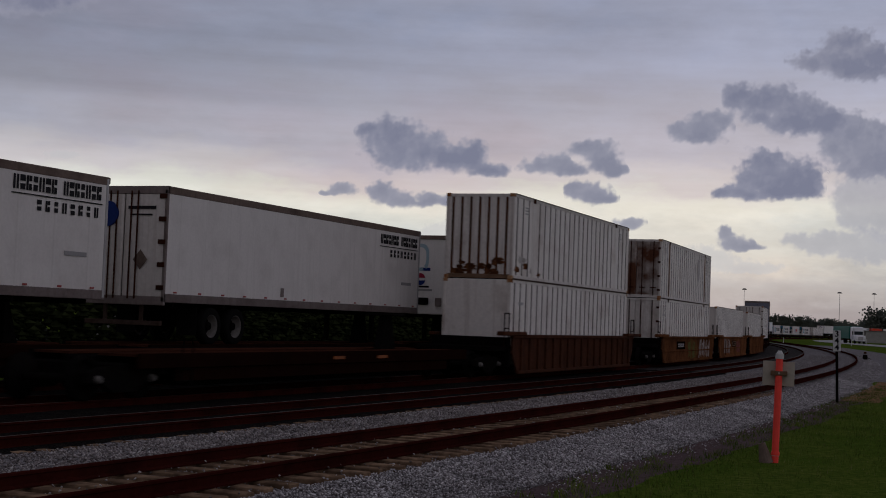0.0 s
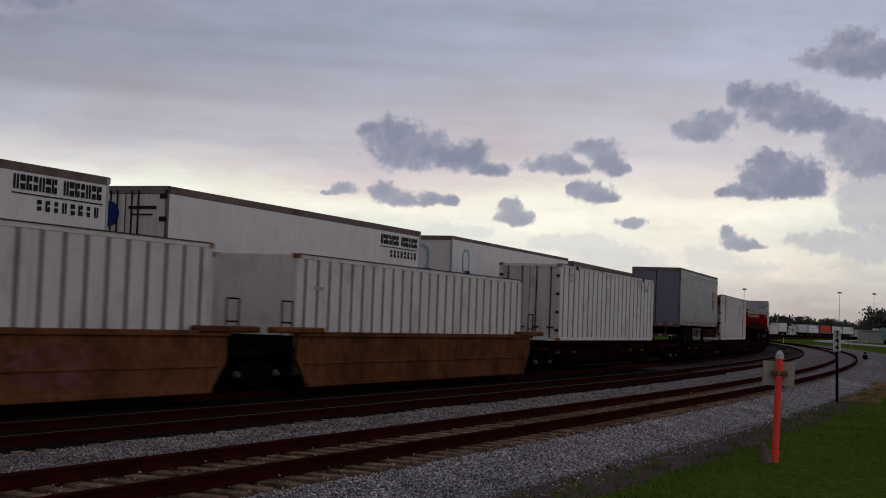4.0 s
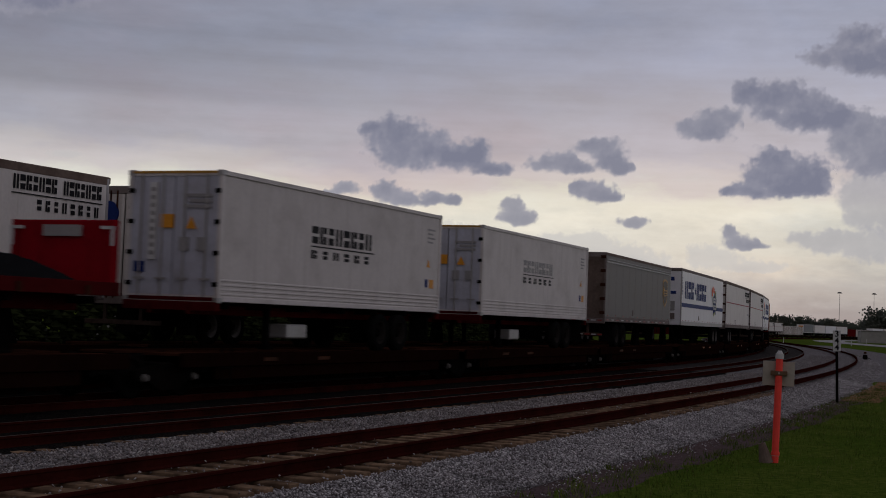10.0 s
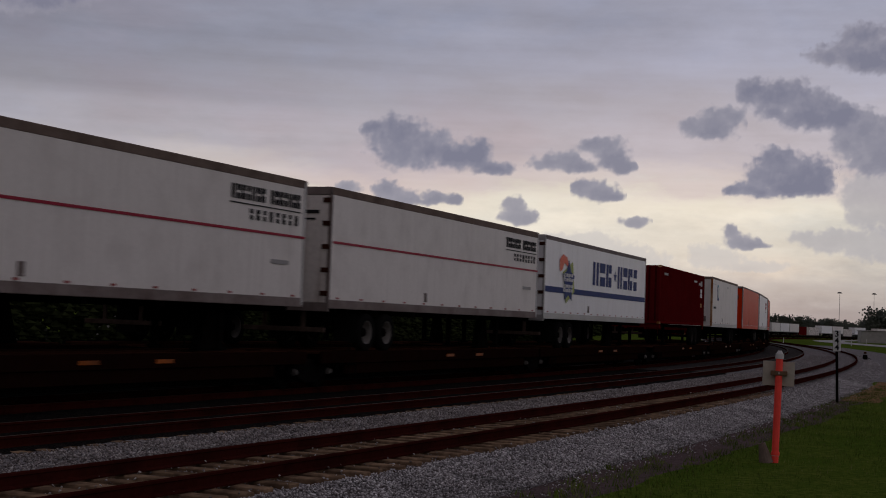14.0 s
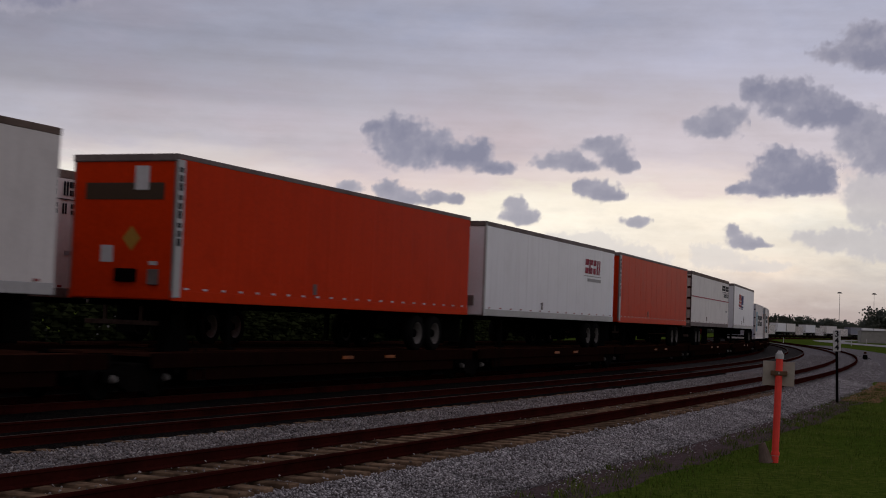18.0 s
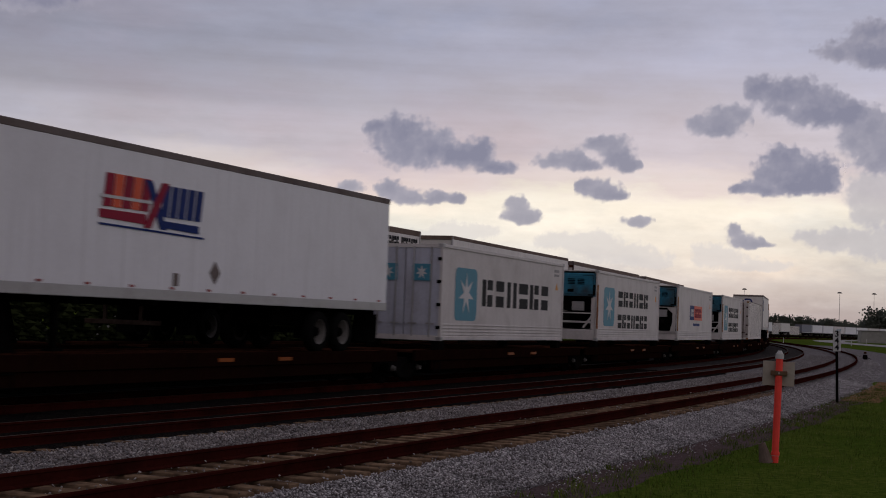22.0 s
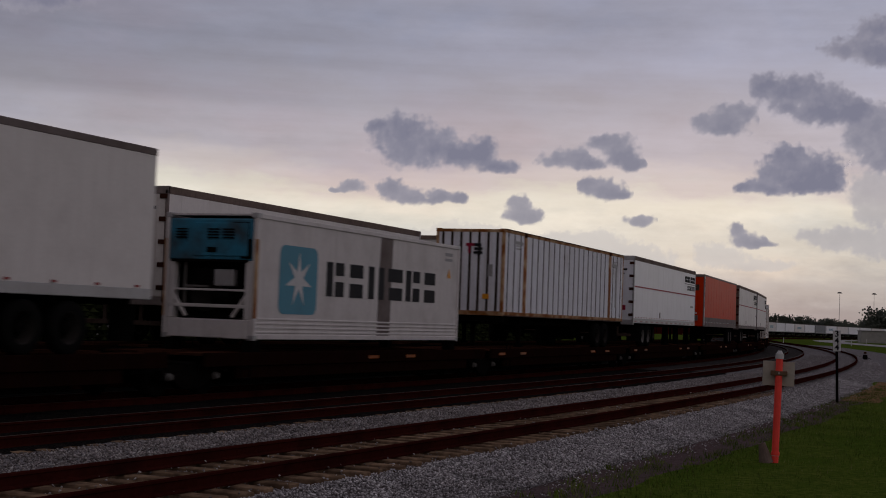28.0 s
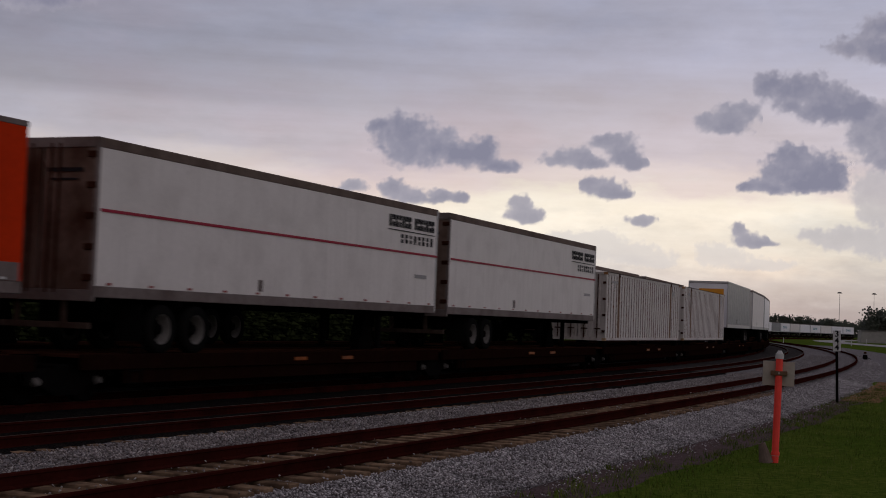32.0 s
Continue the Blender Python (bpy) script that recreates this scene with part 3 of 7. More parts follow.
def cloud_material():
    """A cloud far off: thin at its edges by its own thickness, torn by fine noise; it glows with the light that passes it."""
    m = bpy.data.materials.new("cloud")
    m.use_nodes = True
    n, l = m.node_tree.nodes, m.node_tree.links
    n.clear()
    thick = n.new("ShaderNodeAttribute")
    thick.attribute_name = "thickness"
    tone = n.new("ShaderNodeAttribute")
    tone.attribute_type, tone.attribute_name = "OBJECT", "tone"
    tc, info = n.new("ShaderNodeTexCoord"), n.new("ShaderNodeObjectInfo")
    t = n.new("ShaderNodeTexNoise")
    t.inputs["Scale"].default_value, t.inputs["Detail"].default_value, t.inputs["Roughness"].default_value = 0.028, 8.0, 0.62
    l.new(tc.outputs["Object"], t.inputs["Vector"])
    a = n.new("ShaderNodeMath")
    a.operation, a.inputs[1].default_value = "MULTIPLY_ADD", 0.26
    l.new(t.outputs["Fac"], a.inputs[0])
    sub = n.new("ShaderNodeMath")
    sub.operation, sub.inputs[1].default_value = "SUBTRACT", 0.13
    l.new(thick.outputs["Fac"], sub.inputs[0])
    l.new(sub.outputs[0], a.inputs[2])
    r = n.new("ShaderNodeMapRange")
    r.interpolation_type = "SMOOTHSTEP"
    r.inputs["From Min"].default_value, r.inputs["From Max"].default_value = 0.0, 0.54
    l.new(a.outputs[0], r.inputs["Value"])
    ramp = n.new("ShaderNodeValToRGB")
    ramp.color_ramp.elements[0].color, ramp.color_ramp.elements[1].color = (0.355, 0.338, 0.393, 1), (0.218, 0.217, 0.284, 1)
    ramp.color_ramp.elements[0].position, ramp.color_ramp.elements[1].position = 0.12, 1.0
    mass = n.new("ShaderNodeTexNoise")
    mass.inputs["Scale"].default_value, mass.inputs["Detail"].default_value = 0.016, 5.0
    l.new(tc.outputs["Object"], mass.inputs["Vector"])
    deep = n.new("ShaderNodeMath")
    deep.operation, deep.inputs[1].default_value = "MULTIPLY_ADD", 1.1
    l.new(mass.outputs["Fac"], deep.inputs[0])
    even = n.new("ShaderNodeMath")
    even.operation, even.inputs[1].default_value = "MULTIPLY_ADD", 0.75
    even.inputs[2].default_value = -0.32
    l.new(a.outputs[0], even.inputs[0])
    l.new(even.outputs[0], deep.inputs[2])
    l.new(deep.outputs[0], ramp.inputs[0])
    pale = n.new("ShaderNodeMix")
    pale.data_type = "RGBA"
    pale.inputs[7].default_value = (0.68, 0.635, 0.60, 1)
    l.new(tone.outputs["Fac"], pale.inputs[0])
    l.new(ramp.outputs[0], pale.inputs[6])
    e = n.new("ShaderNodeEmission")
    l.new(pale.outputs[2], e.inputs["Color"])
    tr = n.new("ShaderNodeBsdfTransparent")
    mix = n.new("ShaderNodeMixShader")
    thin = n.new("ShaderNodeMath")
    thin.operation, thin.inputs[1].default_value, thin.inputs[2].default_value = "MULTIPLY_ADD", -0.5, 1.0
    l.new(tone.outputs["Fac"], thin.inputs[0])
    faded = n.new("ShaderNodeMath")
    faded.operation = "MULTIPLY"
    l.new(r.outputs[0], faded.inputs[0])
    l.new(thin.outputs[0], faded.inputs[1])
    l.new(faded.outputs[0], mix.inputs[0])
    l.new(tr.outputs[0], mix.inputs[1])
    l.new(e.outputs[0], mix.inputs[2])
    out = n.new("ShaderNodeOutputMaterial")
    l.new(mix.outputs[0], out.inputs["Surface"])
    return m


M["cloud"] = cloud_material()

# ---- mesh tools ----
class Shape:
    """Collects boxes, rods and plates into one mesh."""

    def __init__(self):
        self.v, self.f, self.second = [], [], set()

    def add(self, verts, faces):
        k = len(self.v)
        self.v += [tuple(p) for p in verts]
        self.f += [tuple(k + i for i in f) for f in faces]
        return self

    def box(self, x0, x1, y0, y1, z0, z1, bevel=0.0):
        if not bevel:
            p = [(x, y, z) for z in (z0, z1) for y in (y0, y1) for x in (x0, x1)]
            return self.add(p, [(0, 2, 3, 1), (4, 5, 7, 6), (0, 1, 5, 4), (2, 6, 7, 3), (0, 4, 6, 2), (1, 3, 7, 5)])
        bm = bmesh.new()
        bmesh.ops.create_cube(bm, size=1.0)
        for w in bm.verts:
            w.co = ((x0 + x1) / 2 + w.co.x * (x1 - x0), (y0 + y1) / 2 + w.co.y * (y1 - y0), (z0 + z1) / 2 + w.co.z * (z1 - z0))
        bmesh.ops.bevel(bm, geom=list(bm.edges), offset=bevel, segments=1, affect="EDGES")
        bm.verts.index_update()
        self.add([w.co[:] for w in bm.verts], [[w.index for w in f.verts] for f in bm.faces])
        bm.free()
        return self

    def rod(self, a, b, r, n=8, r2=None):
        a, b = Vector(a), Vector(b)
        r2 = r if r2 is None else r2
        d = (b - a).normalized()
        u = d.orthogonal().normalized()
        w = d.cross(u)
        ring = [(math.cos(2 * math.pi * i / n), math.sin(2 * math.pi * i / n)) for i in range(n)]
        p = [a + (u * c + w * s) * r for c, s in ring] + [b + (u * c + w * s) * r2 for c, s in ring]
        f = [(i, (i + 1) % n, n + (i + 1) % n, n + i) for i in range(n)]
        return self.add(p, f + [tuple(reversed(range(n))), tuple(range(n, 2 * n))])

    def plate(self, outline, y0, y1):
        """An upright plate with the outline in x and z, from y0 (the near face) to y1."""
        n = len(outline)
        p = [(x, y0, z) for x, z in outline] + [(x, y1, z) for x, z in outline]
        f = [(i, n + i, n + (i + 1) % n, (i + 1) % n) for i in range(n)]
        return self.add(p, f + [tuple(range(n)), tuple(reversed(range(n, 2 * n)))])

    def lathe(self, profile, centre, n=20):
        """A ring shape about the y axis: the profile is a list of (radius, y)."""
        k = len(profile)
        p = [(centre[0] + r * math.cos(2 * math.pi * i / n), centre[1] + y, centre[2] + r * math.sin(2 * math.pi * i / n)) for i in range(n) for r, y in profile]
        f = [(i * k + j, i * k + j + 1, ((i + 1) % n) * k + j + 1, ((i + 1) % n) * k + j) for i in range(n) for j in range(k - 1)]
        return self.add(p, f)

    def mesh(self, name, mat, smooth=False, other=None):
        me = bpy.data.meshes.new(name)
        me.from_pydata(self.v, [], self.f)
        me.materials.append(mat)
        if self.second:
            me.materials.append(other)
            me.polygons.foreach_set("material_index", [1 if i in self.second else 0 for i in range(len(self.f))])
        if smooth:
            me.polygons.foreach_set("use_smooth", [True] * len(me.polygons))
        me.update()
        return me


MESHES = {}


def part(name, key, make, mat, parent, at=(0, 0, 0), label="", turn=None, smooth=False):
    """One mesh object under a thing; alike parts share their mesh. make() returns a Shape."""
    full = (name, key, mat)
    if full not in MESHES:
        MESHES[full] = make().mesh(name, M[mat], smooth, M[{"maroon": "shaded_red", "rustdoor": "rustgroove", "grubby": "rustgroove"}.get(mat, "shaded_grime")])
    ob = new(name, MESHES[full])
    ob.parent = parent
    ob.location = at
    if turn:
        ob.rotation_euler = turn
    if label:
        tagged(ob, label)
    return ob


def thing(name, label, category, group="", m=None):
    ob = new(name)
    ob.empty_display_size = 0.3
    tagged(ob, label, category, group)
    if m is not None:
        ob.matrix_basis = m
    return ob


def solid(name, shape, mat, label, category="", kind="", group="", smooth=False):
    return tagged(new(name, shape.mesh(name, M[mat], smooth)), label, category, group, kind)


def box(*a, **k):
    return lambda: Shape().box(*a, **k)


def lettering(parent, key, x0, x1, z0, z1, count, mat, y, slant=0.0, label="", gap=0.28):
    """A line of writing as plain bars on a face at y: an upright bar for each large character, one long bar for small print."""
    k, h = slant * (z1 - z0), z1 - z0
    if h < 0.15 or count < 2:
        return part("lettering", ("line", x1 - x0, h), lambda: Shape().plate([(0, 0), (x1 - x0, 0), (x1 - x0 + k, h), (k, h)], -0.004, 0.004), mat, parent, at=(x0, y, z0), label=label)
    w = (x1 - x0) / count
    b = w * (0.80 if gap < 0.5 else 0.5)
    q = b * 0.36
    signs = (((0, q, 0, h), (b - q, b, 0, h)), ((0, b, h * 0.58, h), (b * 0.08, b, 0, h * 0.40)), ((0, q, 0, h), (b * 0.5, b, h * 0.62, h), (b * 0.5, b, 0, h * 0.44)),
             ((b * 0.1, b * 0.9, h * 0.60, h), (b * 0.1, b * 0.9, 0, h * 0.42)))
    for i in range(count):
        for u0, u1, v0, v1 in signs[(i * 5 + len(key)) % 4]:
            part("lettering", ("bar", round(u1 - u0, 3), round(v1 - v0, 3), slant), lambda: Shape().plate([(0, 0), (u1 - u0, 0), (u1 - u0 + slant * (v1 - v0), v1 - v0), (slant * (v1 - v0), v1 - v0)], -0.004, 0.004),
                 mat, parent, at=(x0 + i * w + u0 + slant * v0, y, z0 + v0), label=label)


def ragged(cx, cz, w, h, seed):
    """An uneven outline, for bare patches in paint."""
    r = random.Random(seed)
    return [(cx + w * math.copysign(abs(math.cos(a)) ** 0.6, math.cos(a)) * r.uniform(0.6, 1.15), cz + h * math.copysign(abs(math.sin(a)) ** 0.6, math.sin(a)) * r.uniform(0.6, 1.15)) for a in [i * math.pi / 13 for i in range(26)]]


def decal(parent, name, key, outline, mat, y, label=""):
    return part(name, (key, y), lambda: Shape().plate(outline, y - 0.004, y + 0.004), mat, parent, label=label)


def rounded(x0, x1, z0, z1, r, n=4):
    out = []
    for cx, cz, a0 in ((x0 + r, z0 + r, 180), (x1 - r, z0 + r, 270), (x1 - r, z1 - r, 0), (x0 + r, z1 - r, 90)):
        out += [(cx + r * math.cos(radians(a0 + 90 * i / n)), cz + r * math.sin(radians(a0 + 90 * i / n))) for i in range(n + 1)]
    return out


def star(cx, cz, r, inner, points, squeeze=1.0):
    return [(cx + math.cos(math.pi / 2 + math.pi * i / points) * (r if i % 2 == 0 else inner) * squeeze,
             cz + math.sin(math.pi / 2 + math.pi * i / points) * (r if i % 2 == 0 else inner)) for i in range(2 * points)]


def fluted(length, z0, z1, y, pitch, groove, depth, thick=0.05, flat=0.22):
    """An upright sheet with grooves that run up it; its outer face is at y, and it faces -y."""
    n = max(1, round(length / pitch))
    p = length / n
    xs = [(-length / 2, 0.0)]
    for i in range(n):
        c = -length / 2 + (i + 0.5) * p
        xs += [(c - groove / 2, 0.0), (c - groove * flat, depth), (c + groove * flat, depth), (c + groove / 2, 0.0)]
    xs.append((length / 2, 0.0))
    k = len(xs)
    v = [(x, y + d, z) for z in (z0, z1) for x, d in xs] + [(x, y + thick + depth, z) for z in (z0, z1) for x in (-length / 2, length / 2)]
    f = [(i, i + 1, k + i + 1, k + i) for i in range(k - 1)]
    b = 2 * k
    f += [(b, b + 2, b + 3, b + 1), (0, k, b + 2, b), (k - 1, b + 1, b + 3, 2 * k - 1)]
    sh = Shape().add(v, f)
    # faces of deep grooves take the darker material that holds their shade
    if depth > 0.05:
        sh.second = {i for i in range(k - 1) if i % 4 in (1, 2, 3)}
    return sh

# ---- containers ----
def container(kind, length, label, paint="cream", base=1.17, face="doors", pitch=0.66, trim=None, group="containers on the train", high=2.896, door_paint=None, post=None, cage="bars"):
    """A box container; the end that leads (-x) is seen. base: the height of its underside above the rails."""
    ob = thing(kind, label, "container", group)
    l, w, b, t = length / 2, 1.219, base, base + high
    trim = trim or paint
    edge = "darkrail" if kind == "shipping_container" and paint != "maroon" else trim
    sill = "rustpost" if trim == "rustpost" else edge
    smooth_side = kind == "refrigerated_container"
    for name, sy in (("side_panel", 1), ("side_panel", -1)):
        if smooth_side:
            def flat():
                prof = [(0.03, b + 0.12)]
                for i in range(4):
                    z = b + 0.17 + i * 0.10
                    prof += [(0.03, z), (0.010, z + 0.012), (0.010, z + 0.042), (0.03, z + 0.055)]
                prof += [(0.03, t - 0.10), (0.10, t - 0.10), (0.10, b + 0.12)]
                k = len(prof)
                v = [(x, -w + d, z) for x in (-l + 0.12, l - 0.12) for d, z in prof]
                return Shape().add(v, [(j, k + j, k + (j + 1) % k, (j + 1) % k) for j in range(k)])
            part(name, ("flat", length, base), flat, paint, ob, turn=(0, 0, 0 if sy > 0 else math.pi))
        else:
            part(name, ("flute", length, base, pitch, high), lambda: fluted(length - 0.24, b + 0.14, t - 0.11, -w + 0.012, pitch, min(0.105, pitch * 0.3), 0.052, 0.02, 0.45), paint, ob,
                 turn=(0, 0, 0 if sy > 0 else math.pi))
    part("roof", ("roof", length, base, high), box(-l + 0.06, l - 0.06, -w + 0.06, w - 0.06, t - 0.06, t - 0.02), paint, ob)
    part("floor", ("floor", length, base), box(-l + 0.06, l - 0.06, -w + 0.05, w - 0.05, b + 0.04, b + 0.14), "black", ob)
    for sy in (-1, 1):
        part("top_rail", ("tr", length, base, sy, high), box(-l + 0.05, l - 0.05, sy * w - 0.04 * (sy > 0), sy * w + 0.04 * (sy < 0), t - 0.115, t - 0.012, bevel=0.008), sill if edge != "darkrail" else trim, ob)
        part("bottom_rail", ("br", length, base, sy), box(-l + 0.05, l - 0.05, sy * w - 0.05 * (sy > 0), sy * w + 0.05 * (sy < 0), b + 0.03, b + 0.145, bevel=0.01), sill if edge != "darkrail" else trim, ob)
        if edge == "darkrail":
            part("edge_seam", ("seam", length, base, sy, high), lambda: Shape().box(-l + 0.1, l - 0.1, sy * (w - 0.004) - 0.03, sy * (w - 0.004) + 0.03, t - 0.012, t + 0.006).box(-l + 0.1, l - 0.1, sy * (w - 0.012) - 0.03, sy * (w - 0.012) + 0.03, b, b + 0.03), "darkrail", ob)
        for sx in (-1, 1):
            part("corner_post", ("cp", base, high, sy, sx, length), box(sx * l - 0.12 * (sx > 0), sx * l + 0.12 * (sx < 0), sy * w - 0.10 * (sy > 0), sy * w + 0.10 * (sy < 0), b + 0.1, t - 0.1, bevel=0.012), trim, ob)
            for zz in (b, t - 0.12):
                part("corner_casting", "cc", box(-0.09, 0.09, -0.08, 0.08, 0, 0.12, bevel=0.01), "rustpost" if not smooth_side else "post", ob, at=(sx * (l - 0.085), sy * (w - 0.075), zz))
    if edge == "darkrail" and length > 14 and face != "plain":
        for sx in (-1, 1):
            part("frame_post", ("fp", length, base, sx, high), box(sx * (l - 2.3) - 0.17, sx * (l - 2.3) + 0.17, -w - 0.002, -w + 0.10, b + 0.13, t - 0.1, bevel=0.012), post or paint, ob, label="rust-brown frame post" if post else "")
            part("lift_casting", ("lc", length, base, sx, high), box(sx * (l - 2.3) - 0.15, sx * (l - 2.3) + 0.15, -w - 0.012, -w + 0.10, t - 0.16, t - 0.005, bevel=0.012), "rust", ob)
            for i in range(3):
                part("data_line", ("dline", i % 2), box(-0.2, 0.2 - 0.08 * (i % 2), -0.006, 0.006, 0, 0.05), "faint", ob, at=(sx * (l - 1.5), -w + 0.010, t - 0.42 - i * 0.1))
    part("rear_wall", ("rw", length, base, high), box(l - 0.10, l - 0.05, -w + 0.09, w - 0.09, b + 0.1, t - 0.1), paint, ob)
    x = -l + 0.03
    if face == "doors":
        for sy in (-1, 1):
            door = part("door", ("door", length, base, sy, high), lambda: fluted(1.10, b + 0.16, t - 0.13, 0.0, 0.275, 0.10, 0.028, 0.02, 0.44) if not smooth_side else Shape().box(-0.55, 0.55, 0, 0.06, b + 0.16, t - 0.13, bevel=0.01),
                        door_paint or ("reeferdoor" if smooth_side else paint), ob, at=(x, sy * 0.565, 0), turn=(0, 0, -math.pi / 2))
            for i, off in enumerate((-0.28, 0.28)):
                part("locking_bar", ("bar", base, high), lambda: Shape().rod((0, 0, b + 0.12), (0, 0, t - 0.1), 0.026), "rust" if not smooth_side else "post", door, at=(off, -0.035, 0))
                part("handle", ("h", base), box(-0.02, 0.26, -0.02, 0.0, b + 0.48, b + 0.53), "rust" if not smooth_side else "post", door, at=(off - 0.1, -0.05, 0))
            for i in range(4):
                part("hinge", "hinge", box(-0.03, 0.03, -0.07, 0.07, -0.05, 0.05, bevel=0.008), "rust" if not smooth_side else "black", ob, at=(x - 0.02, sy * 1.12, b + 0.4 + i * 0.68))
        for z0, z1 in ((t - 0.13, t - 0.02), (b + 0.01, b + 0.16)):
            part("door_sill", ("df", z0, z1, length), box(-l + 0.005, -l + 0.07, -1.12, 1.12, z0, z1), trim, ob)
    elif face == "wall":
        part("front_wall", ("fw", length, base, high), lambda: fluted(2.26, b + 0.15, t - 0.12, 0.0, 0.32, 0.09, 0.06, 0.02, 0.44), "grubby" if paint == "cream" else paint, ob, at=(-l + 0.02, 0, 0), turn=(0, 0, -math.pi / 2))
        for z0, z1 in ((b + 0.01, b + 0.15), (t - 0.12, t - 0.02)):
            part("end_sill", ("es", z0, z1, length), box(-l + 0.005, -l + 0.06, -1.12, 1.12, z0, z1), "brownpost" if z0 < b + 1 and paint == "cream" else trim, ob)
    elif face == "plain":
        part("front_wall", ("pw", length, base, high), box(-l + 0.02, -l + 0.07, -1.12, 1.12, b + 0.02, t - 0.02, bevel=0.01), paint, ob)
    elif face == "machine":
        unit = part("refrigeration_unit", ("unit", length, base), lambda: Shape().box(-l - 0.02, -l + 0.25, -1.10, 1.10, b + 1.80, b + 2.76, bevel=0.03).box(-l - 0.05, -l - 0.02, -1.0, 0.42, b + 1.9, b + 2.66, bevel=0.01), "blueunit", ob, label="worn blue refrigeration unit")
        for cy in (-0.05, 0.35, 0.75):
            for i in range(4):
                part("louvre", ("lv", length, base), box(-l - 0.075, -l - 0.048, -0.15, 0.15, b + 2.3, b + 2.33), "black", unit, at=(0, cy - 0.45 if cy < 0.7 else cy, i * 0.065))
        part("fan_opening", ("fo", length, base), box(-l - 0.03, -l - 0.015, -1.02, -0.55, b + 2.28, b + 2.68, bevel=0.005), "black", unit)
        part("machine_recess", ("mr", length, base), box(-l + 0.35, -l + 0.42, -1.10, 1.10, b + 0.5, b + 1.8), "black", ob)
        part("compressor", ("comp", base, length), lambda: Shape().rod((-l + 0.2, -0.5, b + 0.95), (-l + 0.2, -0.05, b + 0.95), 0.2, 14).box(-l + 0.1, -l + 0.32, -0.05, 0.45, b + 1.25, b + 1.62, bevel=0.02), "black", ob)
        part("control_box", ("cb", base, length), box(-l + 0.02, -l + 0.2, -0.62, -0.12, b + 1.22, b + 1.60, bevel=0.015), "post", ob)
        part("lower_panel", ("lp", base, length), box(-l + 0.0, -l + 0.12, -1.10, 1.10, b + 0.03, b + (0.46 if cage == "bars" else 0.30), bevel=0.015), paint, ob)
        part("unit_end", ("uend", base, length), box(-l - 0.035, -l + 0.02, -1.09, -0.80, b + 1.84, b + 2.30, bevel=0.02), "black", unit, label="dark end of the unit")
        part("unit_lip", ("ulip", base, length), box(-l - 0.06, -l + 0.1, -1.02, 1.02, b + 1.76, b + 1.82, bevel=0.01), "black", unit)
        part("maker_plate", ("mplate", base, length), box(-l - 0.058, -l - 0.045, -0.20, 0.06, b + 1.98, b + 2.10, bevel=0.003), "black", unit)
        part("pipe", ("pipe", base, length), lambda: Shape().rod((-l + 0.12, 0.72, b + 0.5), (-l + 0.12, 0.72, b + 1.75), 0.03, 8).rod((-l + 0.12, 0.72, b + 1.2), (-l + 0.12, 0.1, b + 1.2), 0.03, 8), "rim", ob)
        part("condenser_fan", ("fan", base, length), lambda: Shape().rod((-l + 0.28, 0.25, b + 1.05), (-l + 0.33, 0.25, b + 1.05), 0.42, 20).rod((-l + 0.22, 0.25, b + 1.05), (-l + 0.28, 0.25, b + 1.05), 0.10, 12), "dirtyrim", ob, label="dark condenser fan")
        if cage == "octagon":
            def surround():
                """A white plate with an eight-sided opening."""
                out = [(1.1, 0.95), (1.1, 1.8), (0.55, 1.8), (-0.55, 1.8), (-1.1, 1.8), (-1.1, 0.95), (-1.1, 0.30), (0, 0.30), (1.1, 0.30)]
                hole = [(0.92, 0.95), (0.92, 1.42), (0.62, 1.70), (-0.62, 1.70), (-0.92, 1.42), (-0.92, 0.95), (-0.92, 0.68), (-0.0, 0.36), (0.92, 0.68)]
                hole[6:] = [(-0.80, 0.48), (0.0, 0.40), (0.80, 0.48)]
                v = [(x, y, b + z) for x, pts in ((-l + 0.0, out), (-l + 0.0, hole), (-l + 0.10, hole)) for y, z in pts]
                k = len(out)
                f = [(i, (i + 1) % k, k + (i + 1) % k, k + i) for i in range(k)] + [(k + i, k + (i + 1) % k, 2 * k + (i + 1) % k, 2 * k + i) for i in range(k)]
                return Shape().add(v, [tuple(reversed(q)) for q in f])
            part("surround", ("sur", base, length), surround, paint, ob, label="scuffed white surround with eight-sided opening")
        else:
            part("cross_bar", ("xb", base, length), box(-l + 0.0, -l + 0.10, -1.10, 1.10, b + 0.72, b + 0.80, bevel=0.01), paint, ob)
            for sy in (-1, 1):
                part("brace", ("brace", base, length, sy), lambda: Shape().rod((-l + 0.04, sy * 1.05, b + 1.12), (-l + 0.04, sy * 0.62, b + 0.52), 0.045, 6), paint, ob)
                part("side_plate", ("sp", base, length, sy), box(-l + 0.0, -l + 0.2, sy * 1.10 - 0.16 * (sy > 0), sy * 1.10 + 0.16 * (sy < 0), b + 0.46, b + 1.8, bevel=0.015), paint, ob)
            part("upper_bar", ("ub", base, length), box(-l + 0.02, -l + 0.10, -1.0, 1.0, b + 1.10, b + 1.15, bevel=0.01), paint, ob)
        for sy in (-1, 1):
            part("post_trim", ("ptrim", base, length, sy), box(-l - 0.004, -l + 0.10, sy * 1.223 - 0.05 * (sy > 0), sy * 1.223 + 0.05 * (sy < 0), b + 0.5, b + 2.3, bevel=0.006), "rustpost", ob, label="ochre-stained post edge")
    return ob


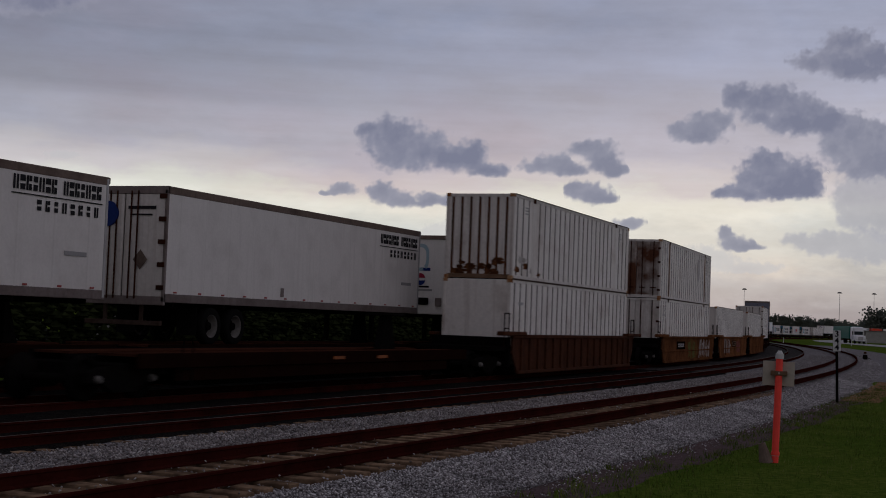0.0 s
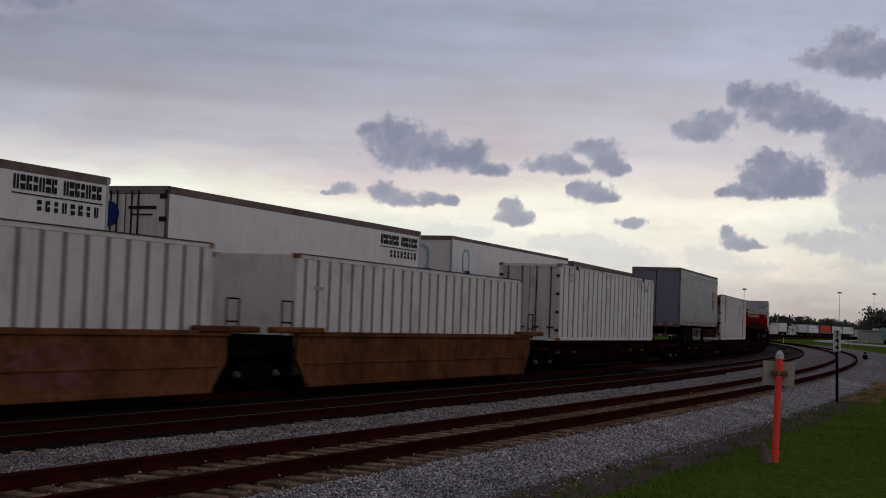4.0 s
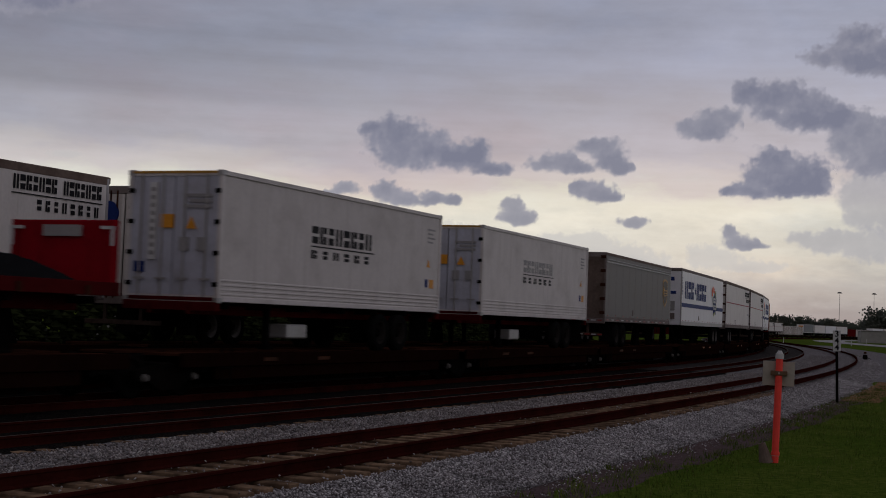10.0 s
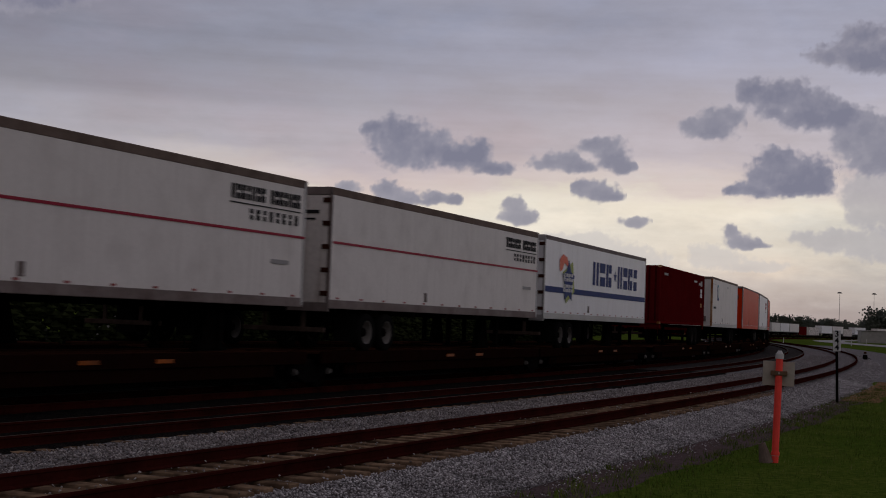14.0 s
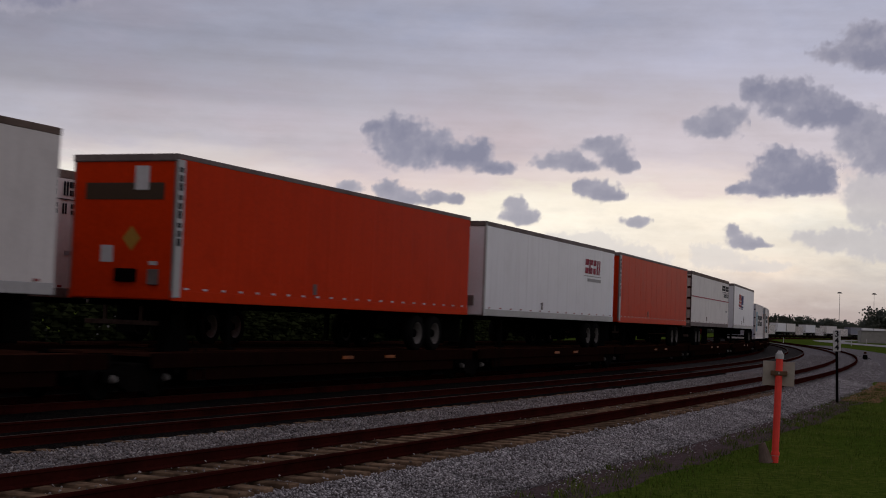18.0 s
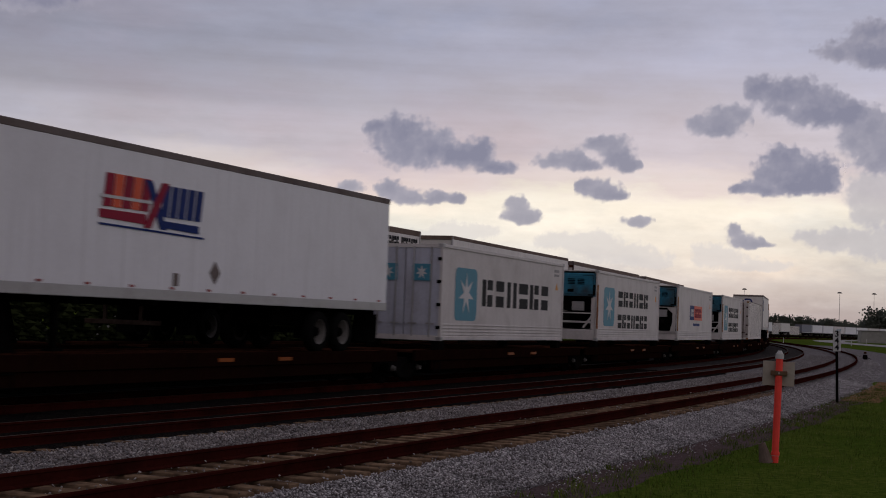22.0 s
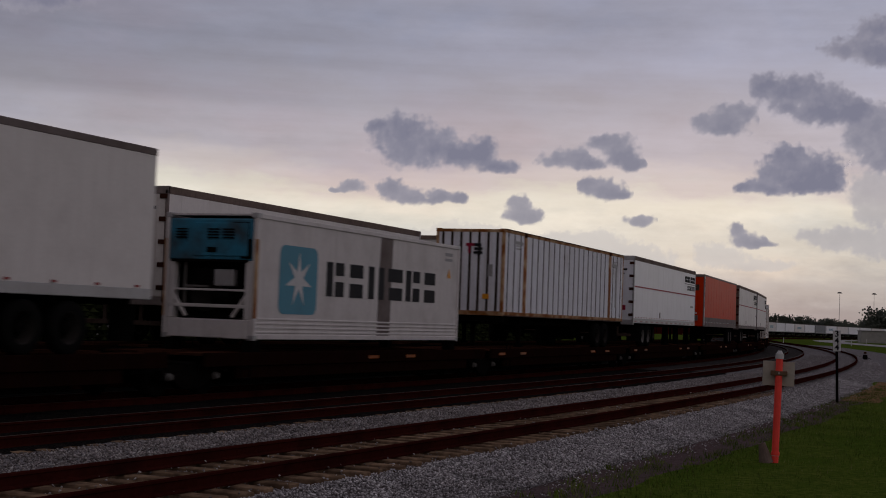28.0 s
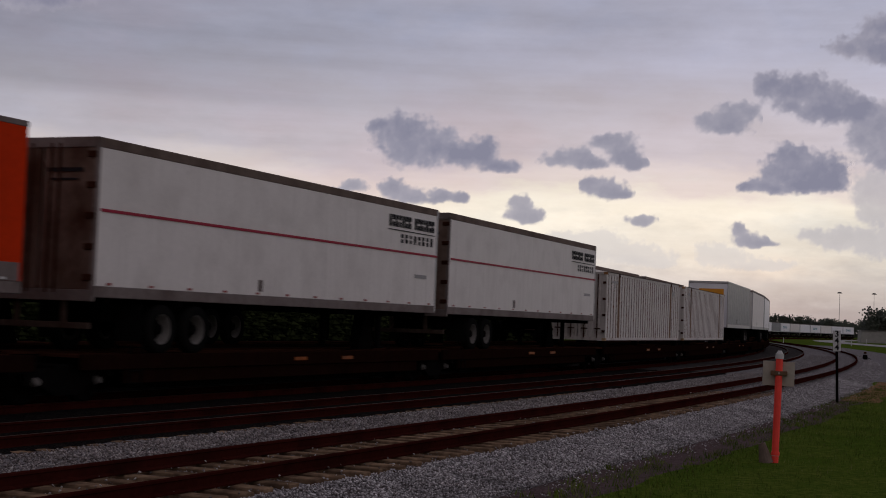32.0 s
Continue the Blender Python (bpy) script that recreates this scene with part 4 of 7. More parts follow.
def wheel(parent, x, y, r=0.50, side=-1, rim="rim"):
    w = part("wheel", ("tyre", r), lambda: Shape().lathe([(r * 0.62, -0.12), (r * 0.93, -0.13), (r, -0.09), (r, 0.09), (r * 0.93, 0.13), (r * 0.62, 0.12)], (0, 0, 0), 20), "rubber", parent, at=(x, y, r), smooth=True)
    part("rim", ("rim", r), lambda: Shape().lathe([(r * 0.46, 0.10), (r * 0.54, 0.08), (r * 0.56, -0.09), (r * 0.64, -0.12), (r * 0.65, 0.1)], (0, 0, 0), 20), rim, w, turn=(0, 0, 0 if side < 0 else math.pi), smooth=True)
    part("hub", ("hub", r), lambda: Shape().lathe([(0.02, -0.07), (0.10, -0.06), (0.13, 0.04), (r * 0.3, 0.09), (r * 0.48, 0.105)], (0, 0, 0), 16), "black", w, turn=(0, 0, 0 if side < 0 else math.pi))
    return w


def running_gear(ob, length, z, axles, legs, rim="rim"):
    """Tandem wheels, landing gear and the beams below a trailer or chassis. z: deck height; axles, legs: x places."""
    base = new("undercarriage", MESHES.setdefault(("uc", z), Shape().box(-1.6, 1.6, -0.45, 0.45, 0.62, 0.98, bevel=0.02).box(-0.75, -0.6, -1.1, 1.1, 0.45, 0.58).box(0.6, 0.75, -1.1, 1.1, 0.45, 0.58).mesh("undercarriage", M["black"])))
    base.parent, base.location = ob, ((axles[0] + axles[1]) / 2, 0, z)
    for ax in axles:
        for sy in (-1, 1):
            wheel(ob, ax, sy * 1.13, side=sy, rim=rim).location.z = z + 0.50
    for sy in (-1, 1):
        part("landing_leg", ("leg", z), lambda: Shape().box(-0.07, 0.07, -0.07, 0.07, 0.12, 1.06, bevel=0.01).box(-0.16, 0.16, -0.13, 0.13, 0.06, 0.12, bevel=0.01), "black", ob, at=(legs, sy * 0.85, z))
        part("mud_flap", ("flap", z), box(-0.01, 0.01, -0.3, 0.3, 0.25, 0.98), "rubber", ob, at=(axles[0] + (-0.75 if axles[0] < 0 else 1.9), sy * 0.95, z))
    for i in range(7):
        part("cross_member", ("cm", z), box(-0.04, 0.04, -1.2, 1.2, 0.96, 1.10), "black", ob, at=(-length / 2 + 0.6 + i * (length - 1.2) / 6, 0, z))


DECK = 0.90


def trailer(label, length=16.154, paint="white", end="doors", band="band", rail="rail_grey", stripe=False, front=None, lights=12, band_h=0.17, kind="semi_trailer", group="semi-trailers on the train", top=5.0, diamond=False):
    """A van trailer standing on a car's deck; end: what leads, its rear doors or its nose."""
    ob = thing(kind, label, "trailer", group)
    l, w, b, t = length / 2, 1.295, 2.0, top
    front = front or paint
    y = -w
    for sy in (-1, 1):
        def side():
            return fluted(length - 0.1, b + 0.19, t - band_h + 0.01, -w + 0.010, 1.22, 0.09, -0.005, 0.04)
        part("side_panel", ("side", length, band_h, top), side, paint, ob, turn=(0, 0, 0 if sy < 0 else math.pi))
        part("top_rail", ("trail", length, sy, band_h, top), box(-l, l, sy * w - 0.06 * (sy > 0), sy * w + 0.06 * (sy < 0), t - band_h, t, bevel=0.015), band, ob)
        part("bottom_rail", ("brail", length, sy), box(-l, l, sy * w - 0.06 * (sy > 0), sy * w + 0.06 * (sy < 0), b - 0.02, b + 0.2, bevel=0.012), rail, ob)
    part("roof", ("troof", length, top), box(-l + 0.03, l - 0.03, -w + 0.03, w - 0.03, t - 0.05, t - 0.015), "post", ob)
    part("floor", ("tfloor", length), box(-l + 0.05, l - 0.05, -w + 0.07, w - 0.07, b - 0.02, b + 0.12), "black", ob)
    rear = -1 if end == "doors" else 1
    nose = -rear
    part("nose_wall", ("nose", length, nose, top), box(nose * l - 0.06 * (nose > 0), nose * l + 0.06 * (nose < 0), -w + 0.02, w - 0.02, b - 0.01, t - 0.03, bevel=0.03), front, ob)
    part("nose_band", ("nband", length, nose, top), box(nose * l - 0.05, nose * l + 0.05, -w + 0.01, w - 0.01, t - 0.16, t - 0.005, bevel=0.02), band, ob)
    for sy in (-1, 1):
        part("nose_post", ("npost", length, nose, sy, top), box(nose * l - 0.13 * (nose > 0), nose * l + 0.13 * (nose < 0), sy * w - 0.1 * (sy > 0) + 0.004 * sy, sy * w + 0.1 * (sy < 0) + 0.004 * sy, b, t - 0.02, bevel=0.03), "post" if paint != "orange" else "rail_grey", ob)
    if nose < 0:
        part("connector_box", ("cbox", length), box(-l - 0.10, -l, -0.42, 0.10, b + 0.35, b + 0.62, bevel=0.02), "black", ob)
        part("document_box", ("dbox", length), box(-l - 0.06, -l, -0.95, -0.70, b + 0.30, b + 0.62, bevel=0.01), "rail_grey", ob)
    x = rear * l
    if rear < 0:
        for sy in (-1, 1):
            door = part("door", ("tdoor", length, sy, top), box(-l + 0.01, -l + 0.06, sy * 0.62 - 0.60, sy * 0.62 + 0.60, b + 0.12, t - 0.2, bevel=0.012), front, ob)
            for off in (0.22, 0.42) if front != "slate" else ():
                part("lock_rod", ("trod", length, top), lambda: Shape().rod((-l - 0.02, 0, b + 0.05), (-l - 0.02, 0, t - 0.12), 0.022), "rust", door, at=(0, sy * off, 0))
            for i in range(5 if front != "slate" else 0):
                part("hinge", ("thinge", length), box(-l - 0.03, -l + 0.02, -0.11, 0.11, -0.06, 0.06, bevel=0.01), "rust", ob, at=(0, sy * 1.17, b + 0.35 + i * 0.58))
        part("rear_frame", ("rframe", length, top), lambda: Shape().box(-l - 0.01, -l + 0.08, -w, w, t - 0.2, t, bevel=0.01).box(-l - 0.01, -l + 0.08, -w, w, b - 0.1, b + 0.12, bevel=0.01).box(-l - 0.01, -l + 0.07, -w, -w + 0.07, b, t - 0.1).box(-l - 0.01, -l + 0.07, w - 0.07, w, b, t - 0.1), rail, ob)
        part("bumper_guard", ("guard", length), lambda: Shape().box(-l + 0.1, -l + 0.2, -1.15, 1.15, b - 0.62, b - 0.5, bevel=0.01).box(-l + 0.12, -l + 0.18, -0.6, -0.5, b - 0.55, b).box(-l + 0.12, -l + 0.18, 0.5, 0.6, b - 0.55, b), "darkrail", ob)
    else:
        part("rear_wall", ("rwall", length, top), box(l - 0.06, l, -w + 0.02, w - 0.02, b, t - 0.02, bevel=0.01), front, ob)
    for i in range(lights):
        part("marker_light", "ml", box(-0.07, 0.07, -0.012, 0.0, -0.022, 0.022), "signwhite" if paint == "orange" else "lamp_red", ob, at=(-l + 0.5 + i * (length - 1.0) / max(lights - 1, 1), y - 0.002, b + 0.24))
    if diamond:
        part("placard_holder", ("plh",), lambda: Shape().plate([(-0.2, 0), (0, -0.24), (0.2, 0), (0, 0.24)], -0.012, 0.004), "rail_grey", ob, at=(-length / 2 + 7.6, y + 0.004, b + 0.62))
    part("placard_holder", ("plh small",), box(-0.09, 0.09, -0.012, 0.004, -0.13, 0.13, bevel=0.004), "rail_grey", ob, at=(-length * 0.12, y + 0.004, b + 0.42))
    if stripe:
        part("stripe", ("stripe", length), box(-l + 0.15, l - 0.02, -w - 0.006, -w + 0.002, 3.60, 3.66), "stripe", ob, label="thin dark red stripe")
    ax = (rear * (l - 2.4), rear * (l - 3.65))
    running_gear(ob, length, DECK, ax, -rear * (l - 2.9), "rim" if length > 15 else "dirtyrim")
    return ob


def reflective_strip(ob, length, step=0.9, rear=False):
    """Short red and white reflective bars along the bottom rail, and across the rear sill and guard."""
    n = int((length - 0.6) / step)
    for i in range(n):
        part("reflective_bar", "rbar", box(-0.2, 0.2, -0.006, 0.0, -0.022, 0.022), "signwhite" if i % 2 else "lamp_red", ob, at=(-length / 2 + 0.5 + i * step, -1.2975, 2.06))
    for k in range(9 if rear else 0):
        for z in (2.03, 1.44):
            part("reflective_bar", ("rbar end", z), box(-0.006, 0.0, -0.10, 0.10, -0.022, 0.022), "signwhite" if k % 2 else "lamp_red", ob, at=(-length / 2 - 0.012 if z > 2 else -length / 2 + 0.098, -1.08 + k * 0.27, z))


def haulier_marks(ob, length, y=-1.295, x=None):
    """The two-line name with a rule between, as plain marks, near the nose end of the side."""
    e = length / 2 - 0.25 if x is None else x
    lettering(ob, "name", e - 3.1, e - 1.62, 4.30, 4.62, 7, "ink", y - 0.004)
    lettering(ob, "name two", e - 1.42, e - 0.02, 4.30, 4.62, 7, "ink", y - 0.004)
    decal(ob, "rule", ("rule", e), [(e - 3.15, 4.20), (e, 4.20), (e, 4.225), (e - 3.15, 4.225)], "ink", y - 0.004)
    lettering(ob, "trade", e - 2.3, e, 3.88, 4.12, 8, "ink", y - 0.004, gap=0.55)
    lettering(ob, "code", e - 1.3, e - 0.5, 2.95, 3.05, 8, "faint", y - 0.004)


def door_marks(ob, length, diamond=True):
    """Small plain marks on the doors that lead."""
    def make():
        sh = Shape()
        return sh.box(-length / 2 - 0.012, -length / 2 + 0.01, -0.95, -0.12, 4.34, 4.42)
    part("lettering", ("dm", length), make, "ink", ob)
    part("lettering", ("dm low", length), lambda: Shape().box(-length / 2 - 0.012, -length / 2 + 0.01, -0.85, -0.18, 4.18, 4.22), "ink", ob)
    if not diamond:
        return
    part("warning_diamond", ("wd", length), lambda: Shape().add([(-length / 2 - 0.014, -0.55 + a, 3.05 + c) for a, c in ((-0.22, 0), (0, -0.26), (0.22, 0), (0, 0.26))], [(0, 1, 2, 3)]), "band", ob)


def chassis(ob, length, z=DECK, rear=1, colour="black", box_x=None):
    """Two long beams, cross bolsters, tandem wheels and landing gear under a container."""
    l = length / 2
    for sy in (-1, 1):
        part("chassis_beam", ("chb", length, sy), box(-l + 0.1, l - 0.1, sy * 0.5 - 0.06, sy * 0.5 + 0.06, z + 0.82, z + 1.04, bevel=0.01), colour, ob)
    for sx in (-1, 1):
        part("bolster", ("bol", length, sx), box(sx * (l - 0.2) - 0.1, sx * (l - 0.2) + 0.1, -1.2, 1.2, z + 0.9, z + 1.1, bevel=0.01), colour, ob)
    running_gear(ob, length, z, (rear * (l - 2.9), rear * (l - 4.15)), -rear * (l - 2.9), "dirtyrim")
    if box_x is not None:
        part("generator_box", ("gen",), box(-0.5, 0.5, -1.0, -0.45, 0.32, 0.66, bevel=0.03), "post", ob, at=(box_x, 0, z), label="white generator box slung under the chassis")


# ---- railway cars ----
def bogie(ob, x, near=True):
    """A two-axle truck under a car's end: wheels, side frames, bolster and bright bearing caps."""
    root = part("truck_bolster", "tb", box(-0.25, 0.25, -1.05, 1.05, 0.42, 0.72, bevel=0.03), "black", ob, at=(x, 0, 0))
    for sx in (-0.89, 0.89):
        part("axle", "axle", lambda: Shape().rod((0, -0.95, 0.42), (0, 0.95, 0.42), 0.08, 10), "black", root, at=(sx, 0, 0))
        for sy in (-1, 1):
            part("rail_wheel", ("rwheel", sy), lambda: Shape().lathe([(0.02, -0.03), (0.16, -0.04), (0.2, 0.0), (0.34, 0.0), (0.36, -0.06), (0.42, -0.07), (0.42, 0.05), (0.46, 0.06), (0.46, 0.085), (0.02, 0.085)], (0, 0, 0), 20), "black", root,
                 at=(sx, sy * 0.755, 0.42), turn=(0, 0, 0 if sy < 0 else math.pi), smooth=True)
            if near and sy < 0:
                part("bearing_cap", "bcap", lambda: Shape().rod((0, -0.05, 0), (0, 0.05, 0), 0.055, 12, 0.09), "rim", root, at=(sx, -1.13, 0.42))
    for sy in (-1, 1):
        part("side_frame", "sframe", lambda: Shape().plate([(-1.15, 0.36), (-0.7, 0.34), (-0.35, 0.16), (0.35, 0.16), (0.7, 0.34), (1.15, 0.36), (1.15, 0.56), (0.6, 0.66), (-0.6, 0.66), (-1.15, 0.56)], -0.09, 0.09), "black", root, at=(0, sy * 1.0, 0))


def spine_car(length, label, hitch=None, deck="brown", group="spine cars of the train", simple=False, lens="amber"):
    """One platform of a low flat car: sills, wheel decks, end trucks, a hitch stand and amber reflectors."""
    ob = thing("flat_car", label, "railway car", group)
    l = length / 2
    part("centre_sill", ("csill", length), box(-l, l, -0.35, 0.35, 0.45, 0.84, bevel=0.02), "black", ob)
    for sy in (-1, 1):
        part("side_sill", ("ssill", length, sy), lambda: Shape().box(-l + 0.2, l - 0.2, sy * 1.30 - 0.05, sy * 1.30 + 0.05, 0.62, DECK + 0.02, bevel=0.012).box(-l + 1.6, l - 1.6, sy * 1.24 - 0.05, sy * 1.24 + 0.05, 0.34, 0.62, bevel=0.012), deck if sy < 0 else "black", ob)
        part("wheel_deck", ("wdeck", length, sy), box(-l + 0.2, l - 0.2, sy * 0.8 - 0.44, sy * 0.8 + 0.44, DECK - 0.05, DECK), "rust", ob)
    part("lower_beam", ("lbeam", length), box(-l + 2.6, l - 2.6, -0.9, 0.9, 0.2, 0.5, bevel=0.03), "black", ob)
    if simple:
        bogie(ob, -l + 0.1, False)
        return ob
    n = max(2, round(length / 2.4))
    for i in range(n):
        x = -l + 1.2 + i * (length - 2.4) / (n - 1)
        if (i * 7 + n) % 5 in (0, 3):
            part("reflector", "refl", box(-0.30, 0.30, -0.008, 0.0, -0.040, 0.040), lens, ob, at=(x, -1.352, 0.76))
        part("cross_bearer", "xbear", box(-0.08, 0.08, -1.25, 1.25, 0.5, 0.8, bevel=0.01), "black", ob, at=(x, 0, 0))
    bogie(ob, -l + 0.1)
    part("ladder", ("ladder",), lambda: [s for s in [Shape().rod((-0.2, 0, 0.25), (-0.2, 0, 1.1), 0.016, 6).rod((0.2, 0, 0.25), (0.2, 0, 1.1), 0.016, 6)] for k in range(3) if s.rod((-0.2, 0, 0.35 + k * 0.24), (0.2, 0, 0.35 + k * 0.24), 0.014, 6)][-1], "black", ob, at=(-l + 1.9, -1.33, 0))
    part("brake_reservoir", "bres", lambda: Shape().rod((-0.5, -0.75, 0.4), (0.5, -0.75, 0.4), 0.16, 10), "black", ob, at=(1.8, 0, 0))
    if hitch is not None:
        part("hitch_stand", "hitch", lambda: Shape().plate([(-0.5, DECK), (0.5, DECK), (0.16, 1.86), (-0.16, 1.86)], -0.12, 0.12).box(-0.4, 0.4, -0.45, 0.45, 1.86, 1.93, bevel=0.02), "black", ob, at=(hitch, 0, 0))
    return ob


def well_car(length, label, paint="wellorange", ribs=False, marks=0, group="well cars of the train"):
    """A well car that carries containers low between its side walls."""
    ob = thing("well_car", label, "railway car", group)
    l = length / 2
    for sy in (-1, 1):
        def wall():
            sh = Shape().plate([(-l + 0.35, 1.32), (-l + 0.35, 0.75), (-l + 0.9, 0.12), (l - 0.9, 0.12), (l - 0.35, 0.75), (l - 0.35, 1.32)], -1.47, -1.40)
            sh.box(-l + 0.3, l - 0.3, -1.53, -1.36, 1.28, 1.40, bevel=0.015).box(-l + 0.9, l - 0.9, -1.52, -1.38, 0.08, 0.2, bevel=0.015)
            if ribs:
                n = 17
                for i in range(n):
                    x = -l + 1.2 + i * (length - 2.4) / (n - 1)
                    sh.box(x - 0.07, x + 0.07, -1.54, -1.46, 0.2, 1.28, bevel=0.02)
            else:
                sh.box(-l + 0.7, l - 0.7, -1.50, -1.45, 0.62, 0.68, bevel=0.01)
            return sh
        part("side_wall", ("wall", length, ribs), wall, paint, ob, turn=(0, 0, 0 if sy < 0 else math.pi))
    for sx in (-1, 1):
        part("end_platform", ("endp", length, sx), lambda: Shape().box(sx * (l + 0.15) - 1.15, sx * (l + 0.15) + 1.15, -1.3, 1.3, 0.84, 1.0, bevel=0.02), "black", ob)
        part("end_bulkhead", ("endb", length, sx), box(sx * (l - 0.25) - 0.06, sx * (l - 0.25) + 0.06, -1.4, 1.4, 0.3, 1.3, bevel=0.02), "black", ob)
        part("top_shelf", ("tshelf", length, sx), lambda: Shape().box(sx * (l - 0.35) - 1.2, sx * (l - 0.35) + 1.2, -1.58, -1.30, 1.36, 1.50, bevel=0.03), paint, ob)
        part("grab_iron", ("grab", length, sx), lambda: Shape().rod((sx * l - 0.25, -1.35, 1.0), (sx * l - 0.25, -1.35, 2.1), 0.02, 6).rod((sx * l + 0.25, -1.35, 1.0), (sx * l + 0.25, -1.35, 2.1), 0.02, 6).rod((sx * l - 0.25, -1.35, 2.1), (sx * l + 0.25, -1.35, 2.1), 0.02, 6).rod((sx * l - 0.25, -1.35, 1.6), (sx * l + 0.25, -1.35, 1.6), 0.02, 6), "brown", ob)
    part("well_floor", ("wfloor", length), lambda: Shape().box(-l + 0.9, l - 0.9, -1.36, 1.36, 0.14, 0.36), "black", ob)
    bogie(ob, -l - 0.9)
    if marks:
        at = -l + (8.6 if marks == 2 else 5.6)
        board = part("number_board", ("np", length), box(-1.25, 1.25, -1.482, -1.47, 0.74, 1.14, bevel=0.004), "black", ob, at=(at, 0, 0), label="black-framed number board")
        part("board_field", ("npf", length), box(-1.12, 1.12, -1.488, -1.481, 0.80, 1.08), "brownpost" if marks == 2 else "brown", board)
        lettering(ob, "reporting marks", at - 0.9, at + 0.9, 0.85, 1.03, 4, "black" if marks == 2 else "faint", -1.490)
    if marks:
        def tag(x0, w, h, n, sl, dark="spray_white"):
            """Sprayed strokes with drips: slanting and upright bars of uneven height."""
            r = random.Random(n * 7 + int(x0 * 3))
            for i in range(n + 4):
                x, top, low, lean = x0 + (i + r.uniform(-0.2, 0.2)) * w / (n + 4), 0.30 + h * r.uniform(0.85, 1.1), r.uniform(0.22, 0.42), r.choice((0.0, 0.05, 0.22, -0.2)) + sl
                wide = r.uniform(0.13, 0.24)
                part("graffiti_stroke", ("gs", length, x0, i), lambda: Shape().plate([(x, low), (x + wide, low - 0.03), (x + wide + 0.03 + lean, top), (x + 0.02 + lean, top + 0.03)], -1.476, -1.468), "spray_white" if i % 4 != 2 else dark, ob, label="spray-painted stroke")
                if i % 3 == 0:
                    mid = low + (top - low) * r.uniform(0.4, 0.8)
                    part("graffiti_stroke", ("gc", length, x0, i), lambda: Shape().plate([(x, mid), (x + w / n, mid - 0.08), (x + w / n, mid + 0.06), (x, mid + 0.13)], -1.480, -1.470), "spray_white", ob, label="spray-painted stroke")
        if marks == 1:
            tag(-l + 11.6, 3.9, 0.90, 7, 0.1)
            part("graffiti", ("g2", length), lambda: Shape().plate(ragged(-l + 9.6, 0.72, 1.7, 0.54, 4), -1.476, -1.468), "spray_green", ob, label="faded green spray-painted patch")
        else:
            tag(-l + 3.0, 3.4, 0.90, 6, -0.05, "black")
            part("graffiti", ("g4", length), lambda: Shape().plate(ragged(-l + 11.6, 0.74, 1.4, 0.42, 6), -1.476, -1.468), "spray_pink", ob, label="faded pink spray-painted patch")
    return ob


def flatbed(length, headboard, label):
    """A red flatbed trailer with a headboard at one end and a lashed tarpaulin beside it."""
    ob = thing("flatbed_trailer", label, "trailer", "semi-trailers on the train")
    l, z = length / 2, DECK
    part("bed", ("bed", length), lambda: Shape().box(-l, l, -1.29, 1.29, 2.12, 2.24, bevel=0.02), "darkred", ob)
    for sy in (-1, 1):
        part("side_rail", ("srl", length, sy), box(-l, l, sy * 1.3 - 0.03, sy * 1.3 + 0.03, 2.02, 2.28, bevel=0.01), "darkred", ob)
        part("main_beam", ("mb", length, sy), box(-l + 0.3, l - 0.3, sy * 0.5 - 0.06, sy * 0.5 + 0.06, 1.72, 2.12, bevel=0.02), "darkred", ob)
    for i in range(8):
        part("stake_pocket", "stake", box(-0.05, 0.05, -0.05, 0.0, -0.08, 0.1), "rust", ob, at=(-l + 1 + i * (length - 2) / 7, -1.33, 2.1))
    h = headboard
    board = part("headboard", ("hb", length, h), lambda: Shape().box(h * (l - 0.06) - 0.05, h * (l - 0.06) + 0.05, -1.25, 1.25, 2.24, 3.48, bevel=0.02), "redpaint", ob, label="red steel headboard")
    for sy in (-1, 1):
        part("post", ("hp", length, h, sy), box(h * (l - 0.06) - 0.11, h * (l - 0.06) - 0.05, sy * 1.18 - 0.06, sy * 1.18 + 0.06, 2.24, 3.48, bevel=0.01), "redpaint", board)
        part("reflective_corner", ("rc", length, h, sy), lambda: Shape().box(h * (l - 0.06) - 0.13, h * (l - 0.06) - 0.11, sy * 1.1 - 0.16, sy * 1.1 + 0.16, 3.3, 3.36).box(h * (l - 0.06) - 0.13, h * (l - 0.06) - 0.11, sy * 1.22 - 0.03, sy * 1.22 + 0.03, 2.98, 3.36), "signwhite", board)
    part("name_plate", ("npl", length, h), box(h * (l - 0.06) - 0.125, h * (l - 0.06) - 0.05, -0.45, 0.45, 3.16, 3.38), "faint", board)
    x0 = h * (l - 2.3)

    def heap():
        sh, n = Shape(), 14
        pts = []
        for i in range(n + 1):
            for j in range(9):
                u, v = i / n, j / 8
                hz = math.sin(math.pi * u) ** 0.7 * math.sin(math.pi * v) ** 0.6
                pts.append((x0 + (u - 0.5) * 3.2, (v - 0.5) * 2.3, 2.245 + hz * (0.42 + 0.12 * math.sin(u * 9 + v * 5))))
        return sh.add(pts, [(i * 9 + j, (i + 1) * 9 + j, (i + 1) * 9 + j + 1, i * 9 + j + 1) for i in range(n) for j in range(8)])
    part("tarpaulin", ("tarp", length, h), heap, "tarp", ob, label="rolled black tarpaulin lashed to the bed", smooth=True)
    running_gear(ob, length, z, (-h * (l - 2.2), -h * (l - 3.45)), h * (l - 2.9))
    return ob


def load_chassis(length, label, rear=1, colour="black", box_x=None):
    ob = thing("container_chassis", label, "trailer chassis", "container chassis on the train")
    chassis(ob, length, DECK, rear, colour, box_x)
    return ob


